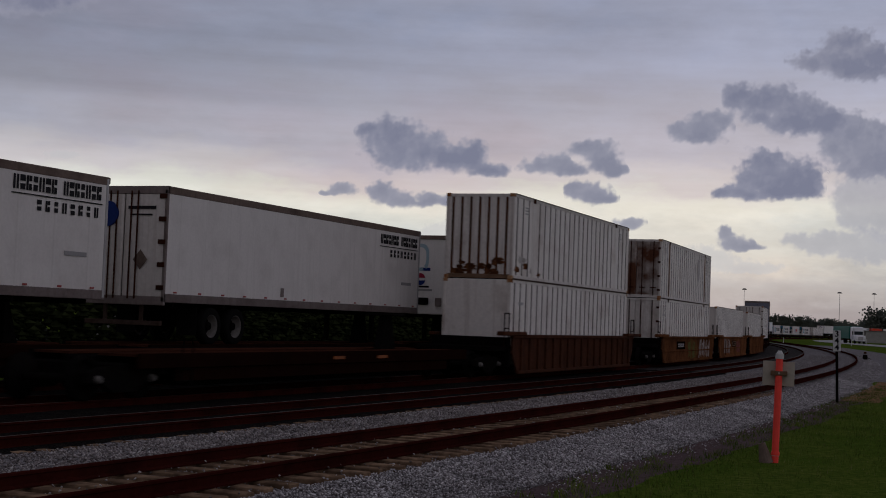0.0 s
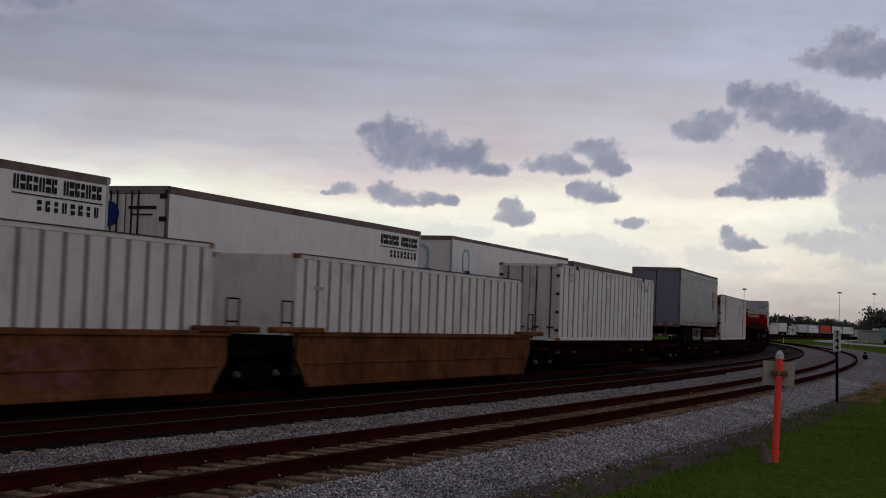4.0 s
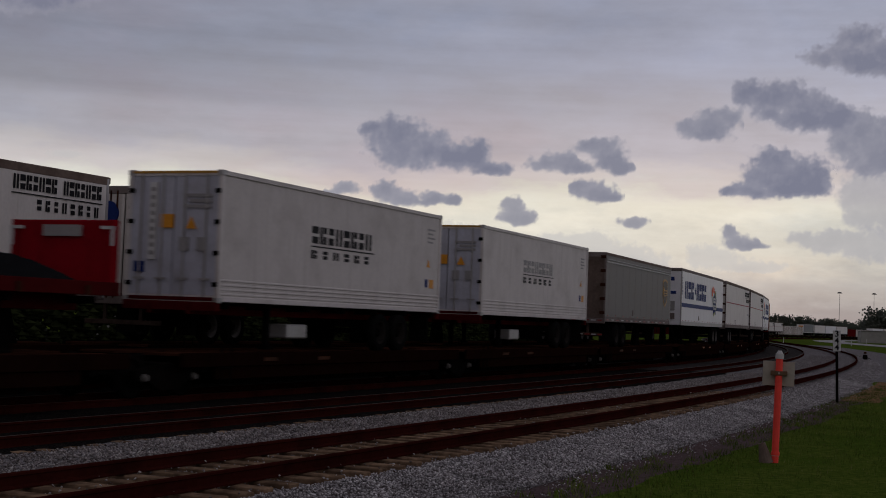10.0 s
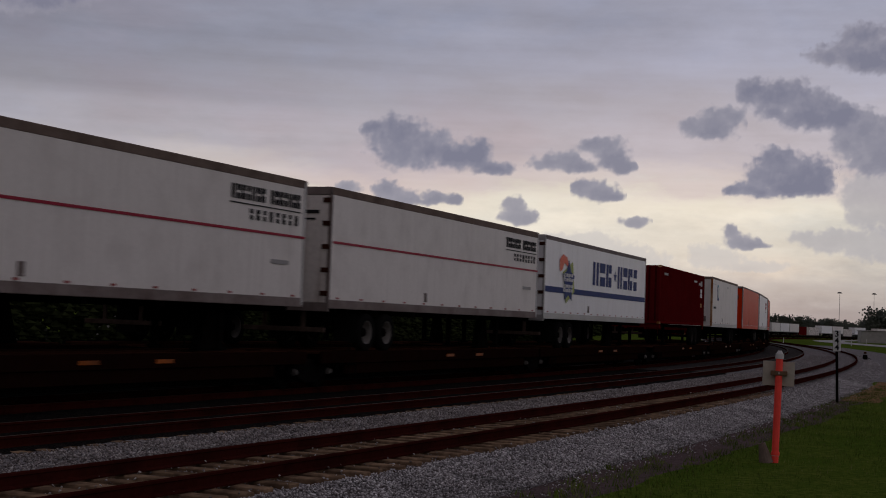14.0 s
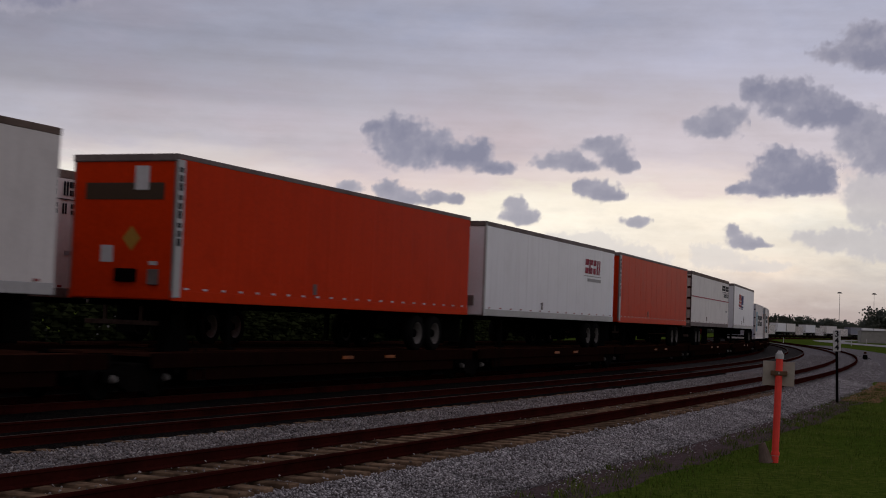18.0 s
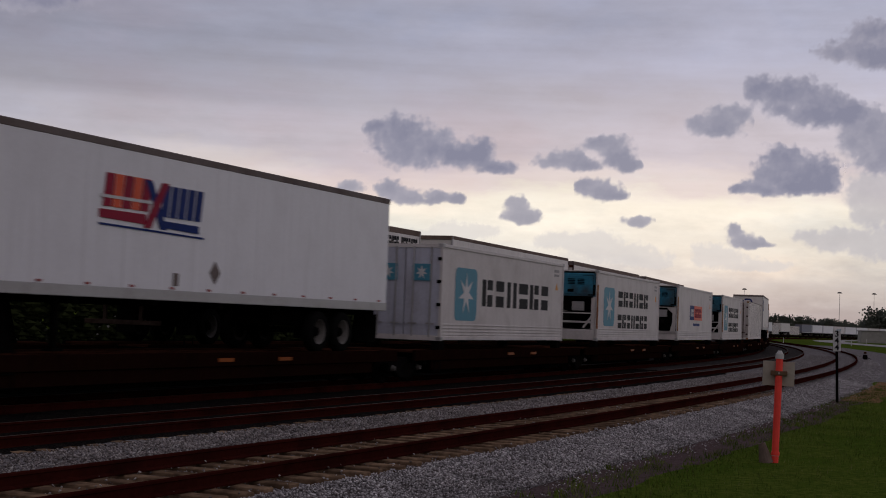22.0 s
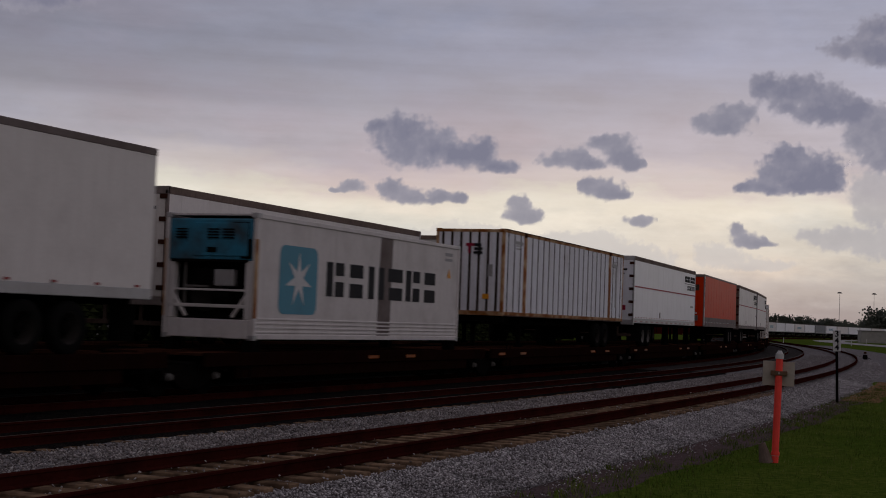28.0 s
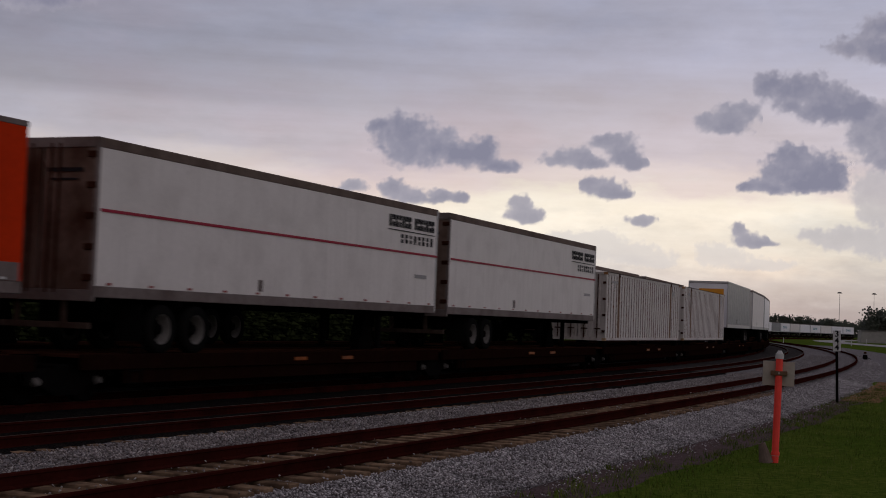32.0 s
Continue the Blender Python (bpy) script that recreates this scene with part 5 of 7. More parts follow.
# ---- the train: each load by the place of its leading end at the start, and its length ----
TRAIN = []      # (object, start, end, track offset)


def put(ob, start, length, off=TRACK_C):
    TRAIN.append((ob, start, start + length, off))
    return ob


def under(start, length, hitch=None, lead=0.8, tail=0.8, simple=False, worn="brown", low=False):
    car = spine_car(length + lead + tail, "low black and rust-brown flat car platform on steel trucks", hitch, worn, simple=simple, lens="amber" if start > 232.4 else "grimy")
    if low:
        for sx in (-1, 1):
            for sy in (-1, 1):
                part("pedestal", "ped", box(-0.18, 0.18, -0.14, 0.14, DECK, 1.17, bevel=0.015), "black", car, at=((lead - tail) / 2 + sx * (length / 2 - 0.25), sy * 1.05, 0))
    put(car, start - lead, length + lead + tail)


L53, L48, L45, L40 = 16.154, 14.63, 13.72, 12.192
FE_LABEL = "white van trailer with brown top rail and dark red stripe"


def haulier(start, stripe=True, label=FE_LABEL, off=TRACK_C, front="grubby", paint="white", rail="rail_grey", lights=12):
    ob = trailer(label, L53, paint, "doors", stripe=stripe, front=front, band_h=0.2, rail=rail, lights=lights)
    haulier_marks(ob, L53)
    door_marks(ob, L53, False)
    return put(ob, start, L53, off)


def star_reefer(start, two_lines, face="machine", patched=False, flag=False):
    """A pale reefer container with a blue star panel and dark marks, or with a two-colour panel."""
    what = ("pale grey refrigerated container with blue and orange panel" if flag else "pale grey refrigerated container with blue star panel on a flat car")
    ob = container("refrigerated_container", L40, what, "reefer", 1.17, face, group="refrigerated containers on the train", cage="octagon" if flag else "bars")
    l, y = L40 / 2, -1.219 + 0.024
    if flag:
        decal(ob, "panel", "flag one", [(-l + 4.0, 2.30), (-l + 5.45, 2.30), (-l + 5.45, 3.10), (-l + 4.0, 3.10)], "navy", y)
        decal(ob, "panel", "flag two", [(-l + 5.45, 2.30), (-l + 8.3, 2.30), (-l + 8.3, 3.10), (-l + 5.45, 3.10)], "vermilion", y)
        lettering(ob, "mark", -l + 4.2, -l + 5.3, 2.5, 2.9, 3, "signwhite", y - 0.008)
        lettering(ob, "mark two", -l + 5.7, -l + 8.1, 2.45, 2.95, 8, "crimson", y - 0.008)
        lettering(ob, "address", -l + 5.2, -l + 7.5, 1.98, 2.12, 14, "navy", y)
    else:
        decal(ob, "panel", "star panel", rounded(-l + 1.13, -l + 3.0, 1.80, 3.42, 0.22), "logo_blue", y, "sky-blue panel with rounded corners")
        decal(ob, "star", "star", star(-l + 2.06, 2.62, 0.66, 0.22, 7), "signwhite", y - 0.008, "white seven-pointed star")
        if two_lines:
            lettering(ob, "upper", -l + 3.68, -l + 9.85, 2.66, 3.32, 6, "ink", y)
            lettering(ob, "lower", -l + 3.68, -l + 9.8, 1.72, 2.32, 7, "ink", y)
        else:
            lettering(ob, "single", -l + 3.5, -l + 10.7, 2.28, 3.14, 6, "ink", y)
    if patched:
        decal(ob, "patch", "patch", [(-l + 6.5, 1.3), (-l + 7.3, 1.3), (-l + 7.35, 3.95), (-l + 6.6, 3.95)], "rail_grey", y + 0.002, "grey-brown repair patch")
    lettering(ob, "serial", l - 1.1, l - 0.55, 3.70, 3.80, 7, "faint", y)
    lettering(ob, "serial low", l - 1.1, l - 0.55, 3.55, 3.63, 6, "faint", y)
    decal(ob, "warning_triangle", "tri", [(l - 0.95, 3.05), (l - 0.65, 3.05), (l - 0.80, 3.32)], "yellow", y)
    if face == "doors":
        for sy in (-0.55, 0.55):
            part("panel", ("door panel", sy), box(-l - 0.012, -l + 0.03, sy - 0.30, sy + 0.30, 2.95, 3.45), "logo_blue", ob)
            part("star", ("door star", sy), lambda: Shape().add([(-l - 0.016, sy + a * 0.9, c + 3.2) for a, c in star(0, 0, 0.22, 0.09, 7)], [tuple(range(14))]), "signwhite", ob)
    put(ob, start, L40)
    under(start, L40, lead=2.3, tail=2.3, low=True)
    return ob


def retailer(start, reverse):
    """A white trailer with a navy band, large blue marks and a bright sail-shaped emblem."""
    ob = trailer("white van trailer with navy band, blue lettering and bright emblem", L53, "bright", "doors" if reverse else "nose", band="rail_grey", rail="post", lights=16, band_h=0.16)
    l, y = L53 / 2, -1.295 - 0.004
    decal(ob, "band", ("wmband", reverse), [(-l + 0.1, 2.96), (l - 0.1, 2.96), (l - 0.1, 3.17), (-l + 0.1, 3.17)], "navy", y, "navy band along the side")
    if reverse:
        a, e = -l + 6.7, -l + 3.0
    else:
        a, e = -l + 1.1, -l + 12.2
    lettering(ob, "shop", a, a + 3.2, 3.42, 4.36, 3, "navy", y)
    decal(ob, "star", ("wmstar", reverse), star(a + 3.62, 3.9, 0.26, 0.11, 5), "navy", y)
    lettering(ob, "shop two", a + 4.1, a + 7.9, 3.42, 4.36, 4, "navy", y)
    decal(ob, "emblem", ("em1", reverse), [(e - 0.15, 2.6), (e + 0.95, 3.05), (e + 0.65, 4.2), (e - 0.65, 3.75)], "olive", y - 0.004, "lime-green panel of the emblem")
    decal(ob, "emblem", ("em2", reverse), star(e + 0.1, 3.4, 0.85, 0.5, 5), "navy", y - 0.010)
    lettering(ob, "club", e - 0.6, e + 0.75, 3.42, 3.72, 4, "signwhite", y - 0.018)
    lettering(ob, "club two", e - 0.6, e + 0.75, 3.02, 3.3, 4, "signwhite", y - 0.018)
    decal(ob, "flame", ("em3", reverse), [(e - 1.1, 3.75), (e - 0.75, 3.85), (e - 0.55, 4.1), (e + 0.1, 3.95), (e - 0.15, 4.3), (e - 0.7, 4.42), (e - 1.15, 4.2)], "vermilion", y - 0.010, "orange-red flame shape")
    if not reverse:
        for k, (y0, y1, z0, z1) in enumerate(((-0.9, -0.1, 4.32, 4.52), (0.1, 0.35, 4.3, 4.54), (-1.0, -0.35, 3.62, 3.78))):
            part("lettering", ("nose mark", k), box(-l - 0.012, -l, y0, y1, z0, z1), "navy", ob)
    if not reverse:
        part("vent", "nose vent", lambda: Shape().rod((-l - 0.03, 0.62, 4.62), (-l, 0.62, 4.62), 0.14, 16), "black", ob, label="round black vent")
        part("lamp_box", "nose lamps", box(-l - 0.05, -l, -0.32, 0.20, 4.60, 4.72, bevel=0.01), "brownpost", ob)
        part("hose_panel", "nose hoses", box(-l - 0.04, -l, -0.95, -0.62, 2.75, 3.25, bevel=0.01), "faint", ob)
        for k in range(7):
            decal(ob, "lettering", ("side code", k), [(-l + 0.18, 4.45 - k * 0.14), (-l + 0.27, 4.45 - k * 0.14), (-l + 0.27, 4.54 - k * 0.14), (-l + 0.18, 4.54 - k * 0.14)], "navy", y)
    put(ob, start, L53)
    under(start, L53, hitch=(l - 2.0) * (1 if reverse else -1), lead=0.5, tail=0.5)


def parcel(start, label, silver="silver", front="slate", top=5.0):
    """A grey trailer with a ribbed upper band and a brown shield."""
    ob = trailer(label, L45, silver, "doors", band="band", rail="rail_grey", front=front, lights=10, band_h=0.12, top=top)
    l, y = L45 / 2, -1.295
    part("upper_moulding", ("um", top), lambda: Shape().box(-l + 0.1, l - 0.1, y - 0.03, y, top - 0.42, top - 0.37, bevel=0.008).box(-l + 0.1, l - 0.1, y - 0.03, y, top - 0.30, top - 0.27, bevel=0.008), "post", ob)
    reflective_strip(ob, L45, rear=True)
    cx = l - 1.42

    def crest(w, high, low, waist):
        """A shield's outline: arched top, straight flanks, pointed foot."""
        top = [(cx + w * (1 - 2 * i / 8), high + 0.10 * (1 - (1 - 2 * i / 8) ** 2)) for i in range(9)]
        return top + [(cx - w, waist), (cx - w * 0.72, low + 0.26), (cx, low), (cx + w * 0.72, low + 0.26), (cx + w, waist)]
    decal(ob, "shield", "shield", list(reversed(crest(0.56, 4.12, 2.82, 3.38))), "ochre", y - 0.004, "gold-edged brown shield emblem")
    decal(ob, "shield_field", "shield field", list(reversed(crest(0.49, 4.02, 2.92, 3.40))), "brownlogo", y - 0.010, "dark brown field")
    decal(ob, "shield_sweep", "shield sweep", [(cx - 0.49, 3.86), (cx - 0.49, 3.45), (cx - 0.1, 3.36), (cx + 0.49, 3.42), (cx + 0.49, 3.70), (cx - 0.05, 3.66)], "ochre", y - 0.016, "gold sweep")
    lettering(ob, "crest", cx - 0.40, cx + 0.40, 3.42, 3.62, 3, "brownlogo", y - 0.022)
    put(ob, start, L45)
    under(start, L45, hitch=l - 2.0, lead=0.8, tail=0.8)


def plain_container(start, length, label, paint="cream", face="doors", pitch=0.66, low=True, trim=None, door="grubby"):
    ob = container("shipping_container", length, label, paint, 1.17 if low else 2.0, face, pitch, trim, door_paint=door, post="brownpost" if paint == "grubby" else "rustpost" if trim else None)
    l, b = length / 2, 1.17 if low else 2.0
    lettering(ob, "serial", -l + 1.0, -l + 2.0, b + 2.45, b + 2.56, 8, "faint", -1.219 + 0.006)
    lettering(ob, "plate", l - 2.0, l - 1.3, b + 2.30, b + 2.44, 6, "faint", -1.219 + 0.006)
    put(ob, start, length)
    return ob


# the double stacks and the low well cars at the head of what is seen
put(spine_car(17.5, "empty rust-brown flat car platform with a low hitch", 5.5), -10.2, 17.5)
for start, cars, paint, ribs, marks, stack in ((11.34, "dark red-brown ribbed well car carrying two stacked containers", "wellbrown", True, 0, True),
                                               (34.73, "weathered orange well car carrying two stacked containers", "wellorange", False, 1, True),
                                               (54.15, "weathered orange well car with a spray-painted tag", "wellorange", False, 2, False),
                                               (74.0, "weathered orange well car carrying one container", "wellorange", False, 0, False)):
    put(well_car(L53 + 1.3, cars, paint, ribs, marks), start - 0.65, L53 + 1.3)
    ob = container("shipping_container", L53, "grubby white ribbed container sunk in a well car", "cream", 0.36, "doors" if start == 34.73 else "plain", 0.64)
    lettering(ob, "serial", -L53 / 2 + 0.9, -L53 / 2 + 1.4, 2.4, 2.5, 5, "faint", -1.213)
    put(ob, start, L53)
    if stack:
        rusty = start > 30
        ob = container("shipping_container", L53, "white ribbed container with rusty doors stacked on another" if rusty else "white ribbed container with rusty lower edge, stacked on another",
                       "cream", 3.262, "doors" if rusty else "wall", 0.64, trim="grubby", door_paint="rustdoor", post="brownpost" if rusty else None)
        if not rusty:
            rr = random.Random(31)
            for n in range(16):
                py, pz = rr.uniform(-1.0, 1.0), 3.44 + abs(rr.gauss(0, 0.16))
                if n < 3:
                    py, pz = -0.72 + 0.16 * n, 3.92 - 0.12 * n
                part("rust_patch", ("rp", n), lambda: Shape().plate(ragged(-py, pz, rr.uniform(0.08, 0.24), rr.uniform(0.05, 0.13), n), -0.006, 0.004), "rustpatch", ob, at=(-L53 / 2 + 0.012, 0, 0), turn=(0, 0, math.pi / 2 * -1), label="bare rusted patch")
            for n, (px, pz, w, h) in enumerate(((0.9, 3.95, 0.26, 0.14), (1.45, 3.75, 0.24, 0.12), (2.2, 3.62, 0.3, 0.08), (0.55, 3.60, 0.30, 0.10), (1.3, 3.95, 0.2, 0.1), (3.0, 3.52, 0.24, 0.06))):
                decal(ob, "scuffed_patch", ("scuff", n), ragged(-L53 / 2 + px, pz, w, h, n + 9), "ghost" if n % 2 == 0 else "rustpatch", -1.213, "scuffed and rusted patch in the paint")
        if rusty:
            decal(ob, "painted_out_emblem", "ghost", [(L53 / 2 - 4.65 + 0.5 * math.cos(a), 5.1 + 0.62 * math.sin(a)) for a in [i * math.pi / 12 for i in range(24)]], "ghost", -1.212, "grey patch over a removed round emblem")
        put(ob, start + 0.05, L53)

plain_container(94.67, L53, "white ribbed container with rust-streaked doors, low on a flat car", "cream", "doors", 0.74)
under(94.67, L53, lead=1.7, low=True)
parcel(117.52, "dull silver van trailer with brown shield and slate roll-up door")
plain_container(134.07, L53, "white ribbed container with heavily rusted doors, on a flat car", "grubby", "doors", 0.62, door="rustdoor")
decal(TRAIN[-1][0], "painted_out_emblem", "ghost two", [(L53 / 2 - 4.65 + 0.45 * math.cos(a), 3.15 + 0.58 * math.sin(a)) for a in [i * math.pi / 12 for i in range(24)]], "ghost", -1.212, "grey patch over a removed round emblem")
under(134.07, L53, low=True)
put(flatbed(15.2, -1, "empty red flatbed trailer with headboard and black tarpaulin"), 152.45, 15.2)
under(152.45, 15.2, hitch=-5.5)
put(flatbed(15.2, 1, "empty red flatbed trailer, headboard with white corner marks"), 168.2, 15.2)
under(168.2, 15.2, hitch=5.5, lead=0.5, tail=0.6)
for start in (187.01, 202.7):
    ob = container("refrigerated_container", L40, "pale grey refrigerated container with yellow door stickers on a chassis", "reefer", 1.98, "doors", group="refrigerated containers on the train")
    l, y = L40 / 2, -1.219 + 0.024
    lettering(ob, "line name", -l + 4.2, -l + 7.6, 3.55, 3.97, 8, "ink" if start < 190 else "faint", y)
    decal(ob, "rule", "sb rule", [(-l + 4.2, 3.46), (-l + 7.7, 3.46), (-l + 7.7, 3.49), (-l + 4.2, 3.49)], "ink", y)
    lettering(ob, "line trade", -l + 4.2, -l + 7.7, 3.18, 3.38, 6, "ink", y, gap=0.6)
    part("sticker", "stk", box(-l - 0.012, -l + 0.03, -0.10, 0.24, 3.60, 3.90), "yellow", ob, at=(0, 0.1, 0))
    part("sticker", "stk2", lambda: Shape().add([(-l - 0.03, -0.62, 3.58), (-l - 0.03, -0.34, 3.58), (-l - 0.03, -0.48, 3.86)], [(0, 1, 2)]), "yellow", ob)
    part("sticker", "stk blue", box(-l - 0.012, -l + 0.02, 0.72, 0.98, 2.62, 2.86), "navy", ob)
    for sy in (-0.75, -0.3):
        part("data_plate", ("sb data", sy), box(-l - 0.012, -l + 0.02, sy - 0.12, sy + 0.12, 3.1, 3.4), "faint", ob)
    part("header_stripe", "sb header", box(-l - 0.012, -l + 0.004, -1.1, 1.1, 4.80, 4.85), "ochre", ob, label="yellow-black header stripe")
    pale_strip = part("white_strip", "wst", box(-l - 0.03, -l + 0.02, 0.42, 0.62, 2.9, 4.6), "signwhite", ob)
    for k in range(9):
        part("lettering", "wst bar", box(-l - 0.036, -l - 0.03, 0.46, 0.58, 3.0, 3.09), "faint", pale_strip, at=(0, 0, k * 0.175))
    for k in range(3):
        part("lettering", ("sb head", k % 2), box(-l - 0.012, -l + 0.03, -0.95, -0.25 - 0.15 * (k % 2), 4.28, 4.35), "faint", ob, at=(0, 0, -k * 0.12))
    part("door_sill_plate", "sb sill", box(-l - 0.02, -l + 0.05, -1.1, 1.1, 2.02, 2.10, bevel=0.01), "darkred", ob)
    for k in range(4):
        decal(ob, "data_line", ("sb dl", k), [(l - 0.95, 4.36 - k * 0.12), (l - 0.45 - 0.12 * (k % 2), 4.36 - k * 0.12), (l - 0.45 - 0.12 * (k % 2), 4.41 - k * 0.12), (l - 0.95, 4.41 - k * 0.12)], "faint", y)
    decal(ob, "sticker", "stk4", [(l - 0.98, 3.30), (l - 0.74, 3.30), (l - 0.86, 3.52)], "yellow", y)
    decal(ob, "sticker", "stk5", [(l - 1.05, 2.72), (l - 0.88, 2.72), (l - 0.88, 2.95), (l - 1.05, 2.95)], "navy", y)
    decal(ob, "sticker", "stk3", [(l - 0.75, 2.7), (l - 0.45, 2.7), (l - 0.45, 2.95), (l - 0.75, 2.95)], "yellow", y)
    put(ob, start, L40)
    put(load_chassis(L40 + 0.3, "dark red container chassis with white generator box on flat car", 1, "darkred", -l + 4.0), start - 0.15, L40 + 0.3)
    under(start, L40, lead=1.6, tail=1.6)
parcel(217.47, "weathered grey van trailer with brown shield emblem", "grey", "band", 4.86)
retailer(234.36, False)
for start in (252.13, 269.58):
    haulier(start)
    under(start, L53, hitch=6.0, lead=0.45, tail=0.45)
retailer(286.52, True)
ob = plain_container(306.59, L45, "dark red ribbed container with white marks on a chassis", "maroon", "wall", 0.30, low=False)
lettering(ob, "big mark", L45 / 2 - 1.35, L45 / 2 - 0.85, 4.25, 4.55, 1, "faint", -1.212)
for z0, z1, x1 in ((3.60, 3.84, 0.80), (3.86, 4.10, 0.86)):
    decal(ob, "round_mark", ("rm", z0), rounded(L45 / 2 - 1.45, L45 / 2 - x1, z0, z1, 0.09), "signwhite", -1.212, "white painted mark")
decal(ob, "sticker", "red sticker", [(L45 / 2 - 1.2, 3.05), (L45 / 2 - 1.0, 3.05), (L45 / 2 - 1.0, 3.28), (L45 / 2 - 1.2, 3.28)], "yellow", -1.212)
lettering(ob, "mark line", L45 / 2 - 3.6, L45 / 2 - 2.7, 4.42, 4.52, 9, "signwhite", -1.212)
put(load_chassis(L45, "dark container chassis standing on a flat car", 1, "maroon"), 306.59, L45)
under(306.59, L45, lead=1.9)


def ring_mark(ob, length, x, mat, both=True):
    low = "navy" if mat != "pale_blue" else mat

    def stroke(cx, cz, r, a0, a1, n=16):
        """Part of a rounded-square ring, from angle a0 to a1."""
        def at(a, q):
            c, d = math.cos(a), math.sin(a)
            k = q / (abs(c) ** 3.2 + abs(d) ** 3.2) ** (1 / 3.2)
            return cx + c * k * 0.92, cz + d * k * 1.12
        ang = [radians(a0 + (a1 - a0) * i / n) for i in range(n + 1)]
        return [at(a, r) for a in ang] + [at(a, r * 0.74) for a in reversed(ang)]
    for a0, a1, paint in ((-48, 128, mat), (140, 300, low)):
        decal(ob, "ring_emblem", ("ring", length, x, a0), stroke(x, 4.1, 0.44, a0, a1), paint, -1.299, "blue ring emblem")
    decal(ob, "emblem_bar", ("rbar", length, x), [(x - 0.1, 3.62), (x + 0.46, 3.62), (x + 0.46, 3.74), (x - 0.1, 3.74)], "navy", -1.303)
    if both:
        for a0, a1, paint in ((-48, 128, mat), (140, 300, low)):
            part("ring_emblem", ("ring nose", length, a0), lambda: Shape().plate(stroke(0, 4.15, 0.47, a0, a1), -0.004, 0.004), paint, ob, at=(-length / 2 - 0.01, 0.05, 0), turn=(0, 0, -math.pi / 2))
        part("emblem_bar", ("rb nose", length), box(-length / 2 - 0.014, -length / 2, -0.45, 0.10, 3.64, 3.76), "navy", ob)
        part("lettering", ("nose line", length), box(-length / 2 - 0.012, -length / 2, -0.42, 0.40, 3.00, 3.07), "ink", ob)
        part("emblem_disc", ("disc nose", length), lambda: Shape().rod((-length / 2 - 0.012, -0.05, 3.32), (-length / 2, -0.05, 3.32), 0.22, 18), "signwhite", ob)
        for a0, paint in ((8, "crimson"), (188, "navy")):
            part("emblem_disc", ("disc half", length, a0), lambda: Shape().plate([(0.21 * math.cos(radians(a0 + 164 * i / 12)), 0.21 * math.sin(radians(a0 + 164 * i / 12)) + (0.02 if a0 < 90 else -0.02)) for i in range(13)], -0.004, 0.004), paint, ob,
                 at=(-length / 2 - 0.017, -0.05, 3.32), turn=(0, 0, -math.pi / 2))
        part("lettering", ("nose code", length), lambda: Shape().box(-length / 2 - 0.012, -length / 2, -0.55, 0.42, 2.87, 2.95), "faint", ob)


ob = trailer("white van trailer with blue ring emblem and ochre corner post", L45, "white", "nose", lights=11, rail="post", band_h=0.14)
ring_mark(ob, L45, -L45 / 2 + 2.75, "logo_blue")
lettering(ob, "fleet", -L45 / 2 + 0.75, -L45 / 2 + 1.9, 3.10, 3.22, 6, "ink", -1.299)
lettering(ob, "upper line", -L45 / 2 + 0.2, -L45 / 2 + 1.9, 4.56, 4.585, 1, "faint", -1.299)
lettering(ob, "high code", -L45 / 2 + 7.6, -L45 / 2 + 8.0, 4.50, 4.62, 4, "faint", -1.299)
part("corner_trim", "ctrim", box(-L45 / 2 - 0.012, -L45 / 2 + 0.16, -1.307, -1.20, 2.05, 4.9), "rustpost", ob, label="ochre-stained corner post")
put(ob, 323.07, L45)
under(323.07, L45, hitch=-4.6, tail=1.8)


def orange_trailer(start, skirt=False):
    ob = trailer("faded orange van trailer with grey skirt" if skirt else "faded orange van trailer with grey top rail", L53, "orange", "nose", band="rail_grey", rail="rail_grey" if skirt else "orange", lights=22, band_h=0.11)
    l = L53 / 2
    part("dark_panel", "odp", lambda: Shape().box(-l - 0.012, -l, -1.0, 0.95, 4.05, 4.4), "brownlogo", ob)
    part("pale_plate", "opp", lambda: Shape().box(-l - 0.018, -l, -0.62, -0.28, 4.25, 4.75), "signwhite", ob)
    part("placard", "opl", lambda: Shape().box(-l - 0.012, -l, 0.2, 0.5, 2.75, 3.1).box(-l - 0.012, -l, -0.9, -0.7, 2.7, 2.78), "signwhite", ob)
    part("warning_diamond", "odm", lambda: Shape().add([(-l - 0.014, -0.25 + a, 3.25 + c) for a, c in ((-0.22, 0), (0, -0.26), (0.22, 0), (0, 0.26))], [(0, 1, 2, 3)]), "ochre", ob)
    part("corner_panel", "ocp", box(-l - 0.004, -l + 0.27, -1.310, -1.285, 2.05, 4.88, bevel=0.006), "post", ob, label="pale grey corner panel")
    for i in range(9):
        part("lettering", ("corner code", i % 3), lambda: Shape().plate([(0, 0), (0.13, 0), (0.13, 0.10 + 0.03 * (i % 3)), (0, 0.10 + 0.03 * (i % 3))], -0.004, 0.004), "ink", ob, at=(-l + 0.06, -1.313, 4.62 - i * 0.19))
    if skirt:
        part("skirt_panel", "skirt", box(-l + 0.1, l - 0.1, -1.305, -1.29, 2.2, 2.52), "rail_grey", ob, label="grey lower panel")
    put(ob, start, L53)
    under(start, L53, hitch=-5.9, lead=0.8, tail=0.6)


